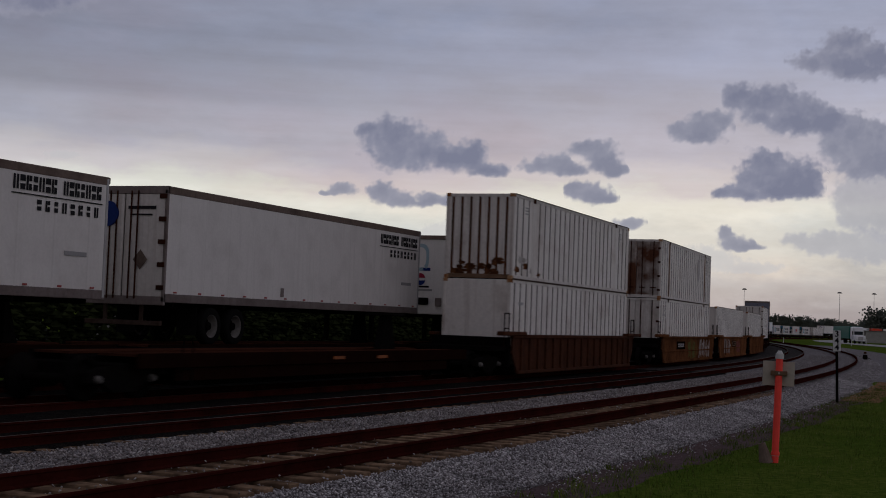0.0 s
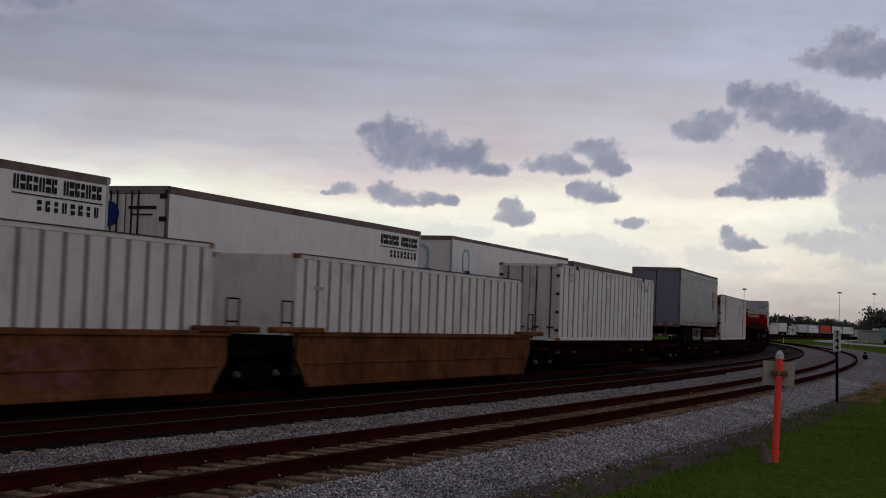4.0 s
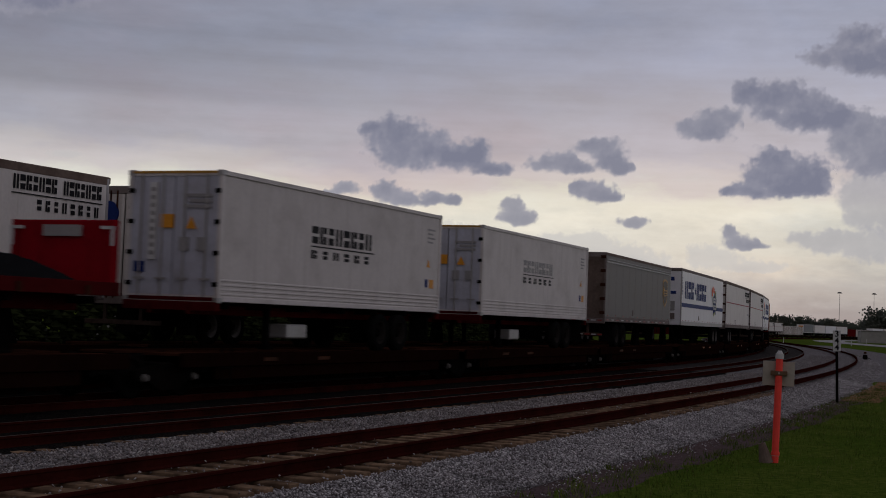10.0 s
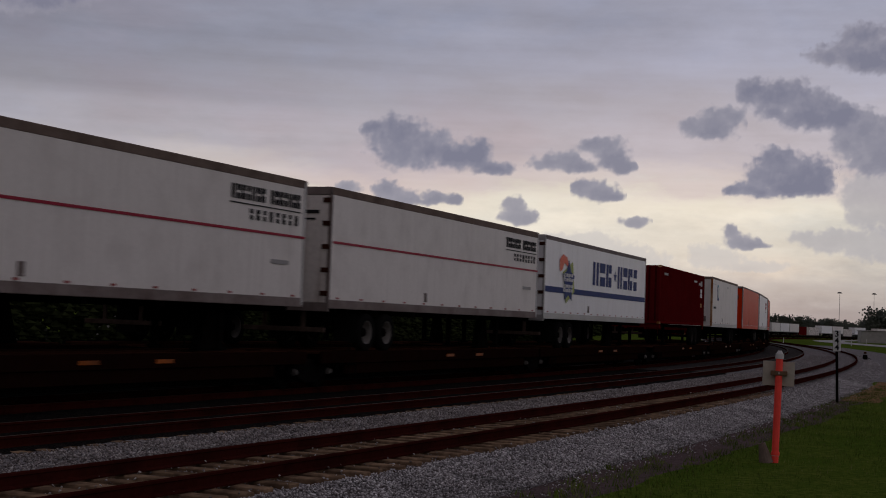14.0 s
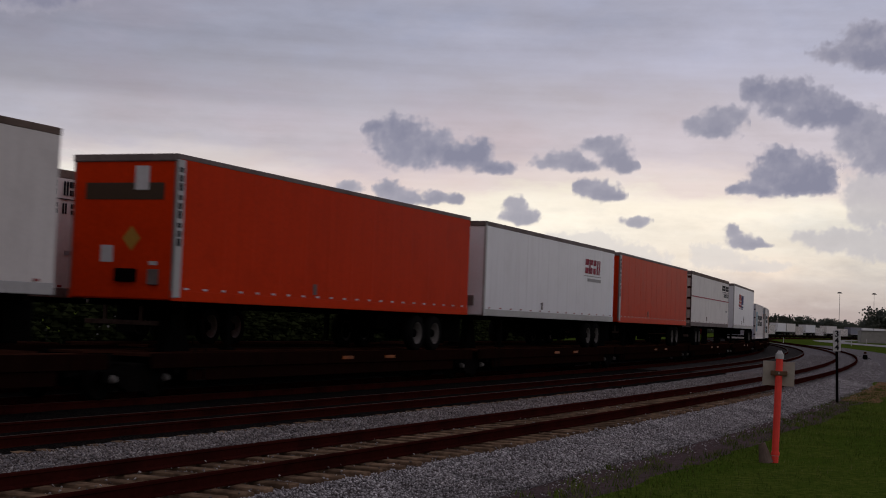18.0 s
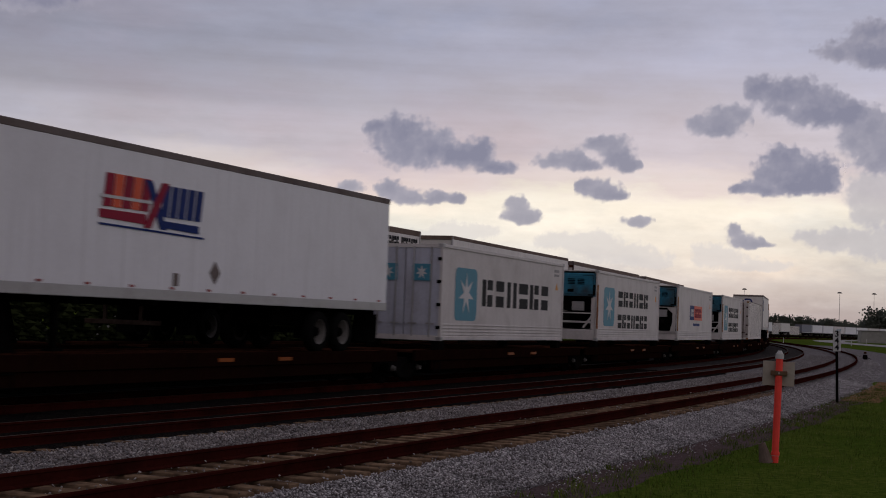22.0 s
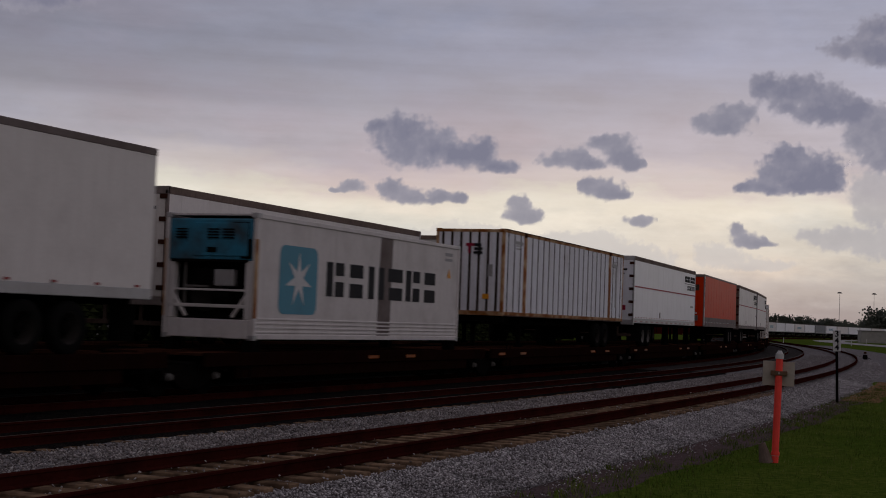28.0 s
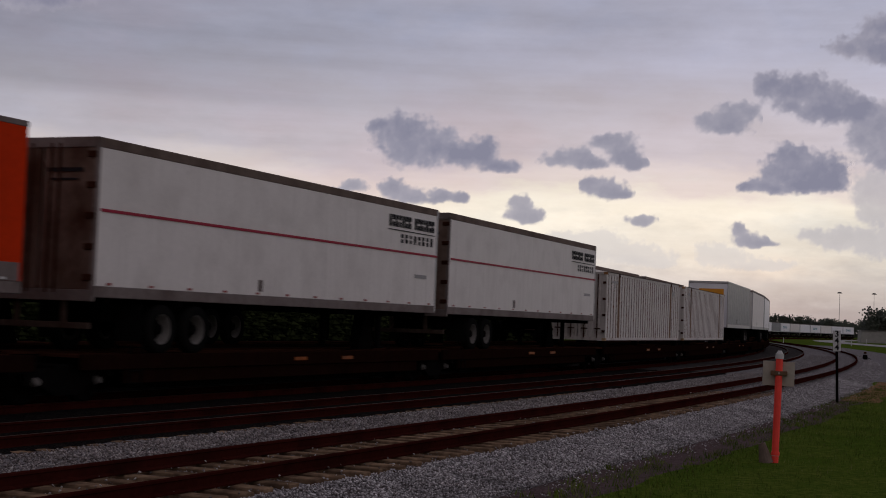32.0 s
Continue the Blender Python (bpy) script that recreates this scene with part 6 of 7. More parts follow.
orange_trailer(340.46)
ob = trailer("clean white van trailer with crimson marks near its rear", L53, "bright", "nose", band="rail_grey", rail="post", lights=15, band_h=0.15)
lettering(ob, "lease", -L53 / 2 + 11.6, -L53 / 2 + 13.9, 3.85, 4.42, 4, "crimson", -1.299, 0.15)
decal(ob, "rule", "xt rule", [(-L53 / 2 + 11.5, 3.74), (-L53 / 2 + 14.0, 3.74), (-L53 / 2 + 14.0, 3.77), (-L53 / 2 + 11.5, 3.77)], "faint", -1.299)
lettering(ob, "lease two", -L53 / 2 + 12.0, -L53 / 2 + 14.0, 3.54, 3.66, 5, "faint", -1.299, gap=0.5)
put(ob, 357.99, L53)
under(357.99, L53, hitch=-5.9, lead=0.5, tail=0.4)
orange_trailer(375.13)
haulier(392.75)
under(392.75, L53, hitch=6.0, lead=0.6, tail=1.2)
ob = trailer("white van trailer with red and blue striped marks", L53, "bright", "nose", band="rail_grey", rail="post", lights=12, band_h=0.15, diamond=True)
for i in range(5):
    decal(ob, "red_bar", ("exr", i), [(-L53 / 2 + 3.6 + i * 0.3, 3.72), (-L53 / 2 + 3.87 + i * 0.3, 3.72), (-L53 / 2 + 3.95 + i * 0.3, 4.36), (-L53 / 2 + 3.68 + i * 0.3, 4.36)], "vermilion" if i % 2 else "crimson", -1.299)
    decal(ob, "blue_bar", ("exb", i), [(-L53 / 2 + 5.50 + i * 0.30, 3.66), (-L53 / 2 + 5.74 + i * 0.30, 3.66), (-L53 / 2 + 5.82 + i * 0.30, 4.30), (-L53 / 2 + 5.58 + i * 0.30, 4.30)], "navy", -1.299)
decal(ob, "stripe", "exs", [(-L53 / 2 + 3.5, 3.88), (-L53 / 2 + 5.2, 3.88), (-L53 / 2 + 5.2, 3.94), (-L53 / 2 + 3.5, 3.94)], "signwhite", -1.305)
for u, v, paint in ((5.05, 5.62, "crimson"), (5.62, 5.05, "navy")):
    decal(ob, "cross_stroke", ("exx", u), [(-L53 / 2 + u - 0.12, 3.40), (-L53 / 2 + u + 0.12, 3.40), (-L53 / 2 + v + 0.12, 4.34), (-L53 / 2 + v - 0.12, 4.34)], paint, -1.309 if u < 5.3 else -1.302)
decal(ob, "underline", "exu", [(-L53 / 2 + 3.5, 3.36), (-L53 / 2 + 7.1, 3.30), (-L53 / 2 + 7.1, 3.34), (-L53 / 2 + 3.5, 3.40)], "navy", -1.299)
decal(ob, "stripe", "exs2", [(-L53 / 2 + 3.5, 3.5), (-L53 / 2 + 5.0, 3.46), (-L53 / 2 + 5.0, 3.66), (-L53 / 2 + 3.5, 3.66)], "crimson", -1.299)
decal(ob, "stripe", "exs3", [(-L53 / 2 + 5.6, 3.44), (-L53 / 2 + 6.9, 3.40), (-L53 / 2 + 6.9, 3.56), (-L53 / 2 + 5.6, 3.58)], "navy", -1.299)
part("lettering", "ex nose", lambda: Shape().box(-L53 / 2 - 0.012, -L53 / 2, -0.9, 0.3, 4.2, 4.45), "navy", ob)
put(ob, 412.13, L53)
under(412.13, L53, hitch=-5.9, tail=0.9)
star_reefer(432.31, False, "doors")
star_reefer(449.5, True)
star_reefer(466.86, False, flag=True)
star_reefer(484.26, True)
plain_container(501.8, L53, "white ribbed container with rusty hinges, low on a flat car", "cream", "doors", 0.66)
under(501.8, L53, lead=1.6, low=True)
ob = trailer("white van trailer with a navy ring emblem", L48, "white", "nose", band="rail_grey", rail="post", lights=12, band_h=0.15)
ring_mark(ob, L48, -L48 / 2 + 0.85, "navy")
put(ob, 519.24, L48)
under(519.24, L48, hitch=-5.0)
star_reefer(537.95, False, patched=True)
ob = plain_container(554.07, L53, "cool white ribbed container with rusted corner posts on a chassis", "coolwhite", "wall", 0.66, low=False, trim="rustpost")
for y0, y1, z0, z1, paint in ((-0.16, 0.14, 4.30, 4.40, "crimson"), (-0.02, 0.06, 4.06, 4.30, "crimson"), (-0.40, -0.14, 4.30, 4.40, "ink"), (-0.44, -0.16, 4.17, 4.26, "ink"), (-0.44, -0.14, 4.04, 4.13, "ink")):
    part("emblem_bar", ("ts mark", y0, z0), box(-L53 / 2 - 0.012, -L53 / 2 + 0.03, y0, y1, z0, z1), paint, ob)
part("data_plate", "ts data", box(-L53 / 2 - 0.012, -L53 / 2 + 0.03, -0.82, -0.66, 3.3, 3.7), "faint", ob)
part("lettering", "ts upright", box(L53 / 2 - 1.35, L53 / 2 - 1.15, -1.228, -1.21, 2.6, 4.3), "faint", ob)
part("sticker", "ts sticker", box(-L53 / 2 - 0.012, -L53 / 2 + 0.03, -0.72, -0.5, 2.55, 2.72), "yellow", ob)
put(load_chassis(L53, "black container chassis standing on a flat car", 1), 554.07, L53)
under(554.07, L53, lead=1.4, tail=0.6)
ob = haulier(572.05, label="clean white van trailer with dark red stripe and red door marks", front="bright", paint="bright", rail="post", lights=26)
reflective_strip(ob, L53, 0.62)
for dy, dz, w, h in ((-0.75, 2.55, 0.34, 0.22), (0.55, 2.55, 0.34, 0.22), (-0.70, 2.95, 0.12, 0.16)):
    part("door_mark", ("red mark", dy, dz), box(-L53 / 2 - 0.014, -L53 / 2 + 0.01, dy - w / 2, dy + w / 2, dz, dz + h), "crimson", ob, label="red reflective mark")
under(572.05, L53, hitch=6.0, lead=0.7, tail=1.4)
orange_trailer(591.51, True)
for start in (609.62, 626.66):
    haulier(start, label="white van trailer with dark red stripe and rust-brown doors", front="browndoor")
    under(start, L53, hitch=6.0, lead=0.45, tail=0.45)
for start in (645.0, 662.8):
    plain_container(start, L53, "white ribbed container low on a flat car", "grubby", "doors", 0.5)
    under(start, L53, low=True)
ob = trailer("silver van trailer with an ochre nose panel", L53, "silver", "nose", band="post", rail="post", lights=8, front="bright", band_h=0.1)
part("nose_panel", "onp", box(-L53 / 2 - 0.012, -L53 / 2, -1.0, 0.6, 4.1, 4.5), "yellow", ob)
put(ob, 680.3, L53)
under(680.3, L53, hitch=-5.9)

# the rest of the train, seen only across the field
start = 698.9
TAIL = ("white", "bright", "white", "maroon", "cream", "bright", "white", "grubby", "bright", "reefer", "white", "cream",
        "slate", "bright", "bright", "white", "bright", "bright", "white", "bright", "silver", "bright", "white", "bright", "bright", "white", "bright", "bright")
for i, paint in enumerate(TAIL):
    length = L53 if paint in ("white", "bright", "slate", "silver", "cream") else L40
    low = paint in ("cream", "reefer", "grubby", "maroon")
    if low:
        ob = container("shipping_container", length, "pale ribbed container low on a flat car" if paint != "maroon" else "dark red ribbed container low on a flat car", paint, 1.17, "plain", 0.8)
    else:
        ob = trailer("white van trailer on a flat car" if paint != "slate" else "blue-grey van trailer on a flat car", length, paint, "nose", band="rail_grey", rail="post", lights=0)
        if i > 12 and i % 3 == 0:
            lettering(ob, "side mark", -4.0, 3.0, 3.2, 3.9, 7, "logo_blue", -1.299)
    put(ob, start, length)
    under(start, length, simple=True, low=low)
    start += length + (1.2 if not low else 4.2)

# ---- the train that stands behind on the next track ----
for kind, start in (("plain", -21.79), ("plain", -3.12), ("ring", 16.25), ("plain", 33.55), ("side", 51.9), ("dark", 70.0)):
    if kind == "dark":
        ob = container("shipping_container", L40, "dark red ribbed container waiting on a flat car", "maroon", 1.35, "doors", 0.4, group="waiting train")
        length = L40
    else:
        length = L53
        if kind == "ring":
            ob = trailer("waiting white van trailer with a pale blue ring emblem", length, "white", "nose", lights=0, group="waiting train", band_h=0.14)
            ring_mark(ob, length, -length / 2 + 1.6, "pale_blue")
        else:
            ob = trailer("white van trailer with brown top rail, waiting on a flat car", length, "white", "doors", lights=14 if kind == "plain" else 0, front="grubby", group="waiting train", band_h=0.2, top=4.93 if start > -10 else 4.88)
            if kind == "plain":
                haulier_marks(ob, length)
                door_marks(ob, length)
                if start > -10:
                    part("round_emblem", "re", lambda: Shape().rod((-L53 / 2 - 0.045, 0.50, 4.22), (-L53 / 2 + 0.02, 0.50, 4.22), 0.33, 20), "navy", ob, label="round navy emblem")
    ob.matrix_basis = ride(start, start + length, TRACK_D)
    car = spine_car(length + 1.4, "low black flat car platform of a waiting train", 6.0 if kind != "ring" else -6.0, group="flat cars of the waiting train", simple=start > 40)
    car.matrix_basis = ride(start - 0.7, start + length + 0.7, TRACK_D)

# ---- ground, ballast and tracks ----
def ground_height(x, y):
    d = math.hypot(x, y)
    return -0.50 + 0.30 * min(max((d - 60) / 220, 0), 1) + 0.05 * noise.noise((x * 0.12, y * 0.12, 0.0)) * (1 if d < 150 else 0)


def ground_sheet():
    radii = [0.0, 3, 6, 9, 12, 15, 18, 21, 24, 27, 30, 34, 38, 43, 48, 55, 63, 75, 90, 110, 140, 180, 240, 320, 450, 650, 1000, 1600, 2600, 4200]
    n = 120
    v, f = [(0, 0, -0.5)], []
    for r in radii[1:]:
        for i in range(n):
            a = 2 * math.pi * i / n
            x, y = r * math.sin(a), r * math.cos(a)
            v.append((x, y, ground_height(x, y)))
    for i in range(n):
        f.append((0, 1 + (i + 1) % n, 1 + i))
    for k in range(len(radii) - 2):
        a, b = 1 + k * n, 1 + (k + 1) * n
        for i in range(n):
            f.append((a + i, a + (i + 1) % n, b + (i + 1) % n, b + i))
    return Shape().add(v, f)


solid("ground", ground_sheet(), "turf", "dark green mown grass reaching to the trees", "ground", "structure", smooth=True)


def ribbon(s_list, profile, wobble=0.0, seed=0.0):
    """A strip along the line: profile is a list of (offset, height)."""
    k, v = len(profile), []
    for s in s_list:
        for j, (off, z) in enumerate(profile):
            w = wobble * noise.noise((s * 0.35, j * 3.1 + seed, 0.3)) if j in (0, 1, k - 1) else 0.0
            x, y, _ = on_line(s, off + w)
            v.append((x, y, z + (0.02 * noise.noise((s * 0.9, off * 1.3, seed)) if wobble else 0.0)))
    f = [(i * k + j, i * k + j + 1, (i + 1) * k + j + 1, (i + 1) * k + j) for i in range(len(s_list) - 1) for j in range(k - 1)]
    return Shape().add(v, [tuple(reversed(q)) for q in f])


NEAR_S = [-60 + i * 0.6 for i in range(300)] + [120 + i * 2.0 for i in range(330)]
TOP = -0.19
solid("track_bed", ribbon(NEAR_S, [(-11.3, -0.62), (-10.4, -0.52), (-9.35, -0.40), (-8.55, -0.262), (-8.2, -0.238), (-7.2, -0.235), (-6.2, -0.235), (-5.7, -0.21), (-5.0, TOP - 0.03), (-4.2, TOP), (-2.76, TOP), (-1.3, TOP),
                                   (-0.7, TOP - 0.03), (0, TOP), (2.6, TOP), (3.3, TOP - 0.03), (4.0, TOP), (6.8, TOP), (7.8, -0.34), (8.8, -0.56)], 0.18, 1.0),
      "ballast", "grey crushed-stone ballast under the tracks", "track bed", "structure")
# dark sheets on the bed; their colours hold the trains' shade, and oil
DARK_BED = [(-4.0, TOP - 0.03), (-3.72, TOP + 0.035), (-2.76, TOP + 0.04), (-1.3, TOP + 0.04), (-0.35, TOP + 0.04), (1.2, TOP + 0.045), (2.7, TOP + 0.045), (4.0, TOP + 0.045), (6.7, TOP + 0.04), (6.9, TOP - 0.03)]
solid("oily_shaded_track_bed", ribbon([s for s in NEAR_S if s < 32], DARK_BED, 0.15, 3.0),
      "oil_shade", "near-black ballast, coloured for oil and the trains' shade", "track bed", "structure")
solid("shade_grey_track_bed", ribbon([s for s in NEAR_S if s > 31], [(o + (0.35 if o < -3 else 0), z - 0.004) for o, z in DARK_BED], 0.15, 5.0),
      "shade_grey", "ballast further along the running track, greyed for train shade", "track bed", "structure")
solid("verge", ribbon([-60 + i * 0.7 for i in range(118)], [(-11.3, -0.60), (-10.95, -0.485), (-10.5, -0.470), (-10.1, -0.462), (-9.72, -0.50)], 0.32, 7.0),
      "dirt", "brown dirt and weeds beside the ballast", "verge", "structure")

solid("dry_grass", ribbon([17 + i * 0.6 for i in range(54)], [(-11.7, -0.60), (-11.2, -0.478), (-10.7, -0.462), (-10.2, -0.455), (-9.8, -0.54)], 0.6, 11.0),
      "dry", "dry tan grass beside the milepost", "verge", "structure")

def apron():
    """Gravel spread level with the ground beyond the bend of the siding."""
    v, offs, n = [], (-14.0, -12.0, -10.6, -9.2), 90
    for i in range(n):
        for off in offs:
            x, y, _ = on_line(38 + i * 2.0, off + (0.4 * noise.noise((i * 0.6, off, 2.0)) if off < -13 else 0.0))
            v.append((x, y, ground_height(x, y) + (0.035 if 0 < i else -0.05)))
    f = [(i * 4 + j + 1, i * 4 + j, (i + 1) * 4 + j, (i + 1) * 4 + j + 1) for i in range(n - 1) for j in range(3)]
    return Shape().add(v, [tuple(reversed(q)) for q in f])


solid("gravel_apron", apron(), "ballast", "grey gravel spread beside the bend of the siding", "gravel", "structure")

RAIL = [(-0.07, -0.172), (0.07, -0.172), (0.07, -0.155), (0.012, -0.135), (0.012, -0.045), (0.036, -0.034), (0.036, -0.006), (0.028, 0.0), (-0.028, 0.0), (-0.036, -0.006), (-0.036, -0.034), (-0.012, -0.045), (-0.012, -0.135), (-0.07, -0.155)]


def rail(centre, side, s0, s1, name):
    v, k = [], len(RAIL)
    s_list, s = [], s0
    while s < s1:
        s_list.append(s)
        s += 1.0 if s < 150 else 4.0
    for s in s_list:
        for off, z in RAIL:
            x, y, _ = on_line(s, centre + side * 0.7535 - off)
            v.append((x, y, z))
    f = [(i * k + j, i * k + (j + 1) % k, (i + 1) * k + (j + 1) % k, (i + 1) * k + j) for i in range(len(s_list) - 1) for j in range(k)]
    sh = Shape().add(v, [tuple(reversed(q)) for q in f])
    if centre != TRACK_A:
        sh.second = {i for i in range(len(f)) if i % k == 7}
    return sh


for name, centre in (("siding_track", TRACK_A), ("middle_track", TRACK_B), ("train_track", TRACK_C), ("rear_track", TRACK_D)):
    track = tagged(new(name), "rusty rails on weathered wooden sleepers", "railway track", "tracks", "structure")
    for side in (-1, 1):
        ob = new("rail", rail(centre, side, -60, 640, name).mesh("rail", M["rail"], other=M["shine"]))
        ob.parent = track
    tie_mesh = MESHES.setdefault("tie", Shape().box(-0.115, 0.115, -1.3, 1.3, -0.30, -0.172, bevel=0.012).mesh("sleeper", M["tie"]))
    plate_mesh = MESHES.setdefault("tie plate", Shape().box(-0.09, 0.09, -0.17, 0.17, -0.172, -0.160).mesh("tie_plate", M["rail"]))
    tie_rng = random.Random(int(centre * 10))
    count = {"siding_track": 250, "middle_track": 120, "train_track": 0, "rear_track": 0}[name]
    rest = Shape()
    for i in range(520 if count else 130):
        s = -34 + i * 0.54
        x, y, a = on_line(s + tie_rng.uniform(-0.04, 0.04), centre + tie_rng.uniform(-0.06, 0.06))
        m = pose(x, y, tie_rng.uniform(-0.012, 0.0) - 0.085 * min(max((s - 6) / 14, 0), 1), 0, 0, 90 - math.degrees(a) + tie_rng.uniform(-1.5, 1.5))
        if i < count:
            tie = new("sleeper", tie_mesh)
            tie.parent, tie.matrix_basis = track, m
        else:
            k = len(rest.v)
            rest.add([m @ Vector(p.co) for p in tie_mesh.vertices], [tuple(p.vertices) for p in tie_mesh.polygons])
    far_ties = tagged(new("sleepers", rest.mesh("sleepers", M["tie"])), "weathered wooden sleepers further along", kind="stuff")
    far_ties.parent = track


def loose_stones():
    """Broken stones over the ballast that the camera stands beside: many small uneven lumps in one mesh."""
    r = np.random.RandomState(3)
    base_v = np.array([(1, 0, 0), (-0.9, 0.15, 0), (0.1, 0.85, -0.1), (-0.1, -0.9, 0), (0.05, 0.1, 0.72), (0, 0, -0.6)])
    base_f = np.array([(0, 2, 4), (2, 1, 4), (1, 3, 4), (3, 0, 4), (2, 0, 5), (1, 2, 5), (3, 1, 5), (0, 3, 5)])
    n = 170000
    s = np.concatenate([r.uniform(-28, 6, n * 6 // 10), r.uniform(6, 34, n * 3 // 10), r.uniform(34, 100, n - n * 6 // 10 - n * 3 // 10)])
    off = np.where(r.rand(n) < 0.60, r.uniform(-9.95, -8.45, n) - 0.7 * (r.rand(n) < 0.10) * r.rand(n), np.where(r.rand(n) < 0.74, r.uniform(-6.1, -4.1, n), r.uniform(-8.5, -5.9, n)))
    x, y, a = on_line(s, off)
    z = np.interp(off, [-10.2, -9.35, -8.55, -8.2, -6.2, -5.7, -5.0, -4.2], [-0.49, -0.39, -0.257, -0.235, -0.232, -0.205, TOP - 0.025, TOP])
    on_tie = (np.abs(off - TRACK_A) < 1.3)
    z = z + r.uniform(-0.01, 0.03, n) + on_tie * np.where(r.rand(n) < 0.05, 0.045, -0.016)
    size = r.uniform(0.011, 0.026, n) * np.where(r.rand(n) < 0.05, 1.4, 1.0)
    ang = r.uniform(0, 2 * np.pi, n)
    v = base_v[None] * (1 + 0.35 * (r.rand(n, 6, 3) - 0.5)) * size[:, None, None]
    c, q = np.cos(ang)[:, None], np.sin(ang)[:, None]
    vx, vy = v[..., 0] * c - v[..., 1] * q, v[..., 0] * q + v[..., 1] * c
    tilt = r.uniform(-0.7, 0.7, n)[:, None]
    vz = v[..., 2] * np.cos(tilt) + vx * np.sin(tilt)
    every = np.stack([vx + x[:, None], vy + y[:, None], vz + z[:, None] + 0.012], -1)
    between = off > TRACK_A - 1.15
    stone_mesh(every[~between], base_f, "stone", "loose grey ballast stones beside the rails")
    stone_mesh(every[between], base_f, "stained_stone", "rust-stained brown ballast stones between the tracks")


def stone_mesh(every, base_f, mat, label):
    co = every.reshape(-1, 3)
    fa = (base_f[None] + (np.arange(len(every)) * 6)[:, None, None]).reshape(-1, 3)
    me = bpy.data.meshes.new("loose_stones")
    me.vertices.add(len(co))
    me.vertices.foreach_set("co", co.ravel())
    me.loops.add(fa.size)
    me.loops.foreach_set("vertex_index", fa.ravel())
    me.polygons.add(len(fa))
    me.polygons.foreach_set("loop_start", np.arange(0, fa.size, 3))
    me.materials.append(M[mat])
    me.update(calc_edges=True)
    return tagged(new("loose_stones", me), label, "gravel", kind="stuff")


loose_stones()


def grass():
    """Grass blades on the verge and the lawn near the camera."""
    r = np.random.RandomState(8)
    n = 52000
    s = -26 + 60 * r.rand(n) ** 1.6
    off = -10.45 - 6.5 * r.rand(n) ** 1.3
    clump = np.array([noise.noise((float(a) * 0.9, float(b) * 0.9, 2.0)) for a, b in zip(s, off)])
    keep = (off < -10.8 - 0.9 * clump) | (clump > 0.30)
    s, off = s[keep], off[keep]
    n = len(s)
    x, y, _ = on_line(s, off)
    z = np.interp(off, [-12.0, -10.75, -10.2], [-0.51, -0.47, -0.45])
    h = r.uniform(0.03, 0.085, n) * np.where(r.rand(n) < 0.04, 1.9, 1.0)
    a = r.uniform(0, 2 * np.pi, n)
    w = r.uniform(0.004, 0.009, n)
    lean = r.uniform(0.01, 0.05, n)
    b = r.uniform(0, 2 * np.pi, n)
    co = np.stack([np.stack([x - w * np.cos(a), y - w * np.sin(a), z], -1), np.stack([x + w * np.cos(a), y + w * np.sin(a), z], -1),
                   np.stack([x + lean * np.cos(b), y + lean * np.sin(b), z + h], -1)], 1).reshape(-1, 3)
    fa = np.arange(n * 3).reshape(-1, 3)
    me = bpy.data.meshes.new("grass")
    me.vertices.add(len(co))
    me.vertices.foreach_set("co", co.ravel())
    me.loops.add(fa.size)
    me.loops.foreach_set("vertex_index", fa.ravel())
    me.polygons.add(len(fa))
    me.polygons.foreach_set("loop_start", np.arange(0, fa.size, 3))
    me.materials.append(M["blade"])
    me.update(calc_edges=True)
    return tagged(new("grass", me), "short dark green grass along the verge", "grass", kind="stuff")


grass()


def weeds():
    """Low ragged weeds scattered where the ballast meets the grass."""
    r = np.random.RandomState(17)
    n, each = 140, 14
    cs, co_ = r.uniform(-24, 30, n), -10.1 - 0.9 * r.rand(n) ** 1.5
    s, off = np.repeat(cs, each) + r.normal(0, 0.09, n * each), np.repeat(co_, each) + r.normal(0, 0.09, n * each)
    x, y, _ = on_line(s, off)
    z, h = np.full(n * each, -0.49), r.uniform(0.06, 0.16, n * each)
    a, b, lean, w = r.uniform(0, 6.28, n * each), r.uniform(0, 6.28, n * each), r.uniform(0.03, 0.10, n * each), r.uniform(0.008, 0.016, n * each)
    co = np.stack([np.stack([x - w * np.cos(a), y - w * np.sin(a), z], -1), np.stack([x + w * np.cos(a), y + w * np.sin(a), z], -1),
                   np.stack([x + lean * np.cos(b), y + lean * np.sin(b), z + h], -1)], 1).reshape(-1, 3)
    me = bpy.data.meshes.new("weeds")
    me.from_pydata(co.tolist(), [], [(3 * i, 3 * i + 1, 3 * i + 2) for i in range(n * each)])
    me.materials.append(M["blade"])
    return tagged(new("weeds", me), "low green weeds where gravel meets grass", "weeds", kind="stuff")


weeds()

# ---- the marker post, the milepost and other near things ----
post = thing("marker_post", "orange marker post with white cap and a tan plate behind", "marker post", m=pose(5.98, 25.1, -0.50, 0, 0, -13) @ pose(0, 0, 0, 0, 1.2, 0))
part("shaft", "shaft", lambda: Shape().rod((0, 0, 0), (0, 0, 1.85), 0.062, 14).rod((0, 0, 0.14), (0, 0, 0.2), 0.075, 14), "safety", post, smooth=False)
part("cap", "cap", lambda: Shape().rod((0, 0, 1.84), (0, 0, 1.93), 0.075, 14, 0.072).rod((0, 0, 1.93), (0, 0, 1.985), 0.06, 14, 0.03), "signwhite", post, label="white rounded cap")
part("band", "pband", lambda: Shape().rod((0, 0, 0.13), (0, 0, 0.2), 0.066, 14), "signwhite", post)
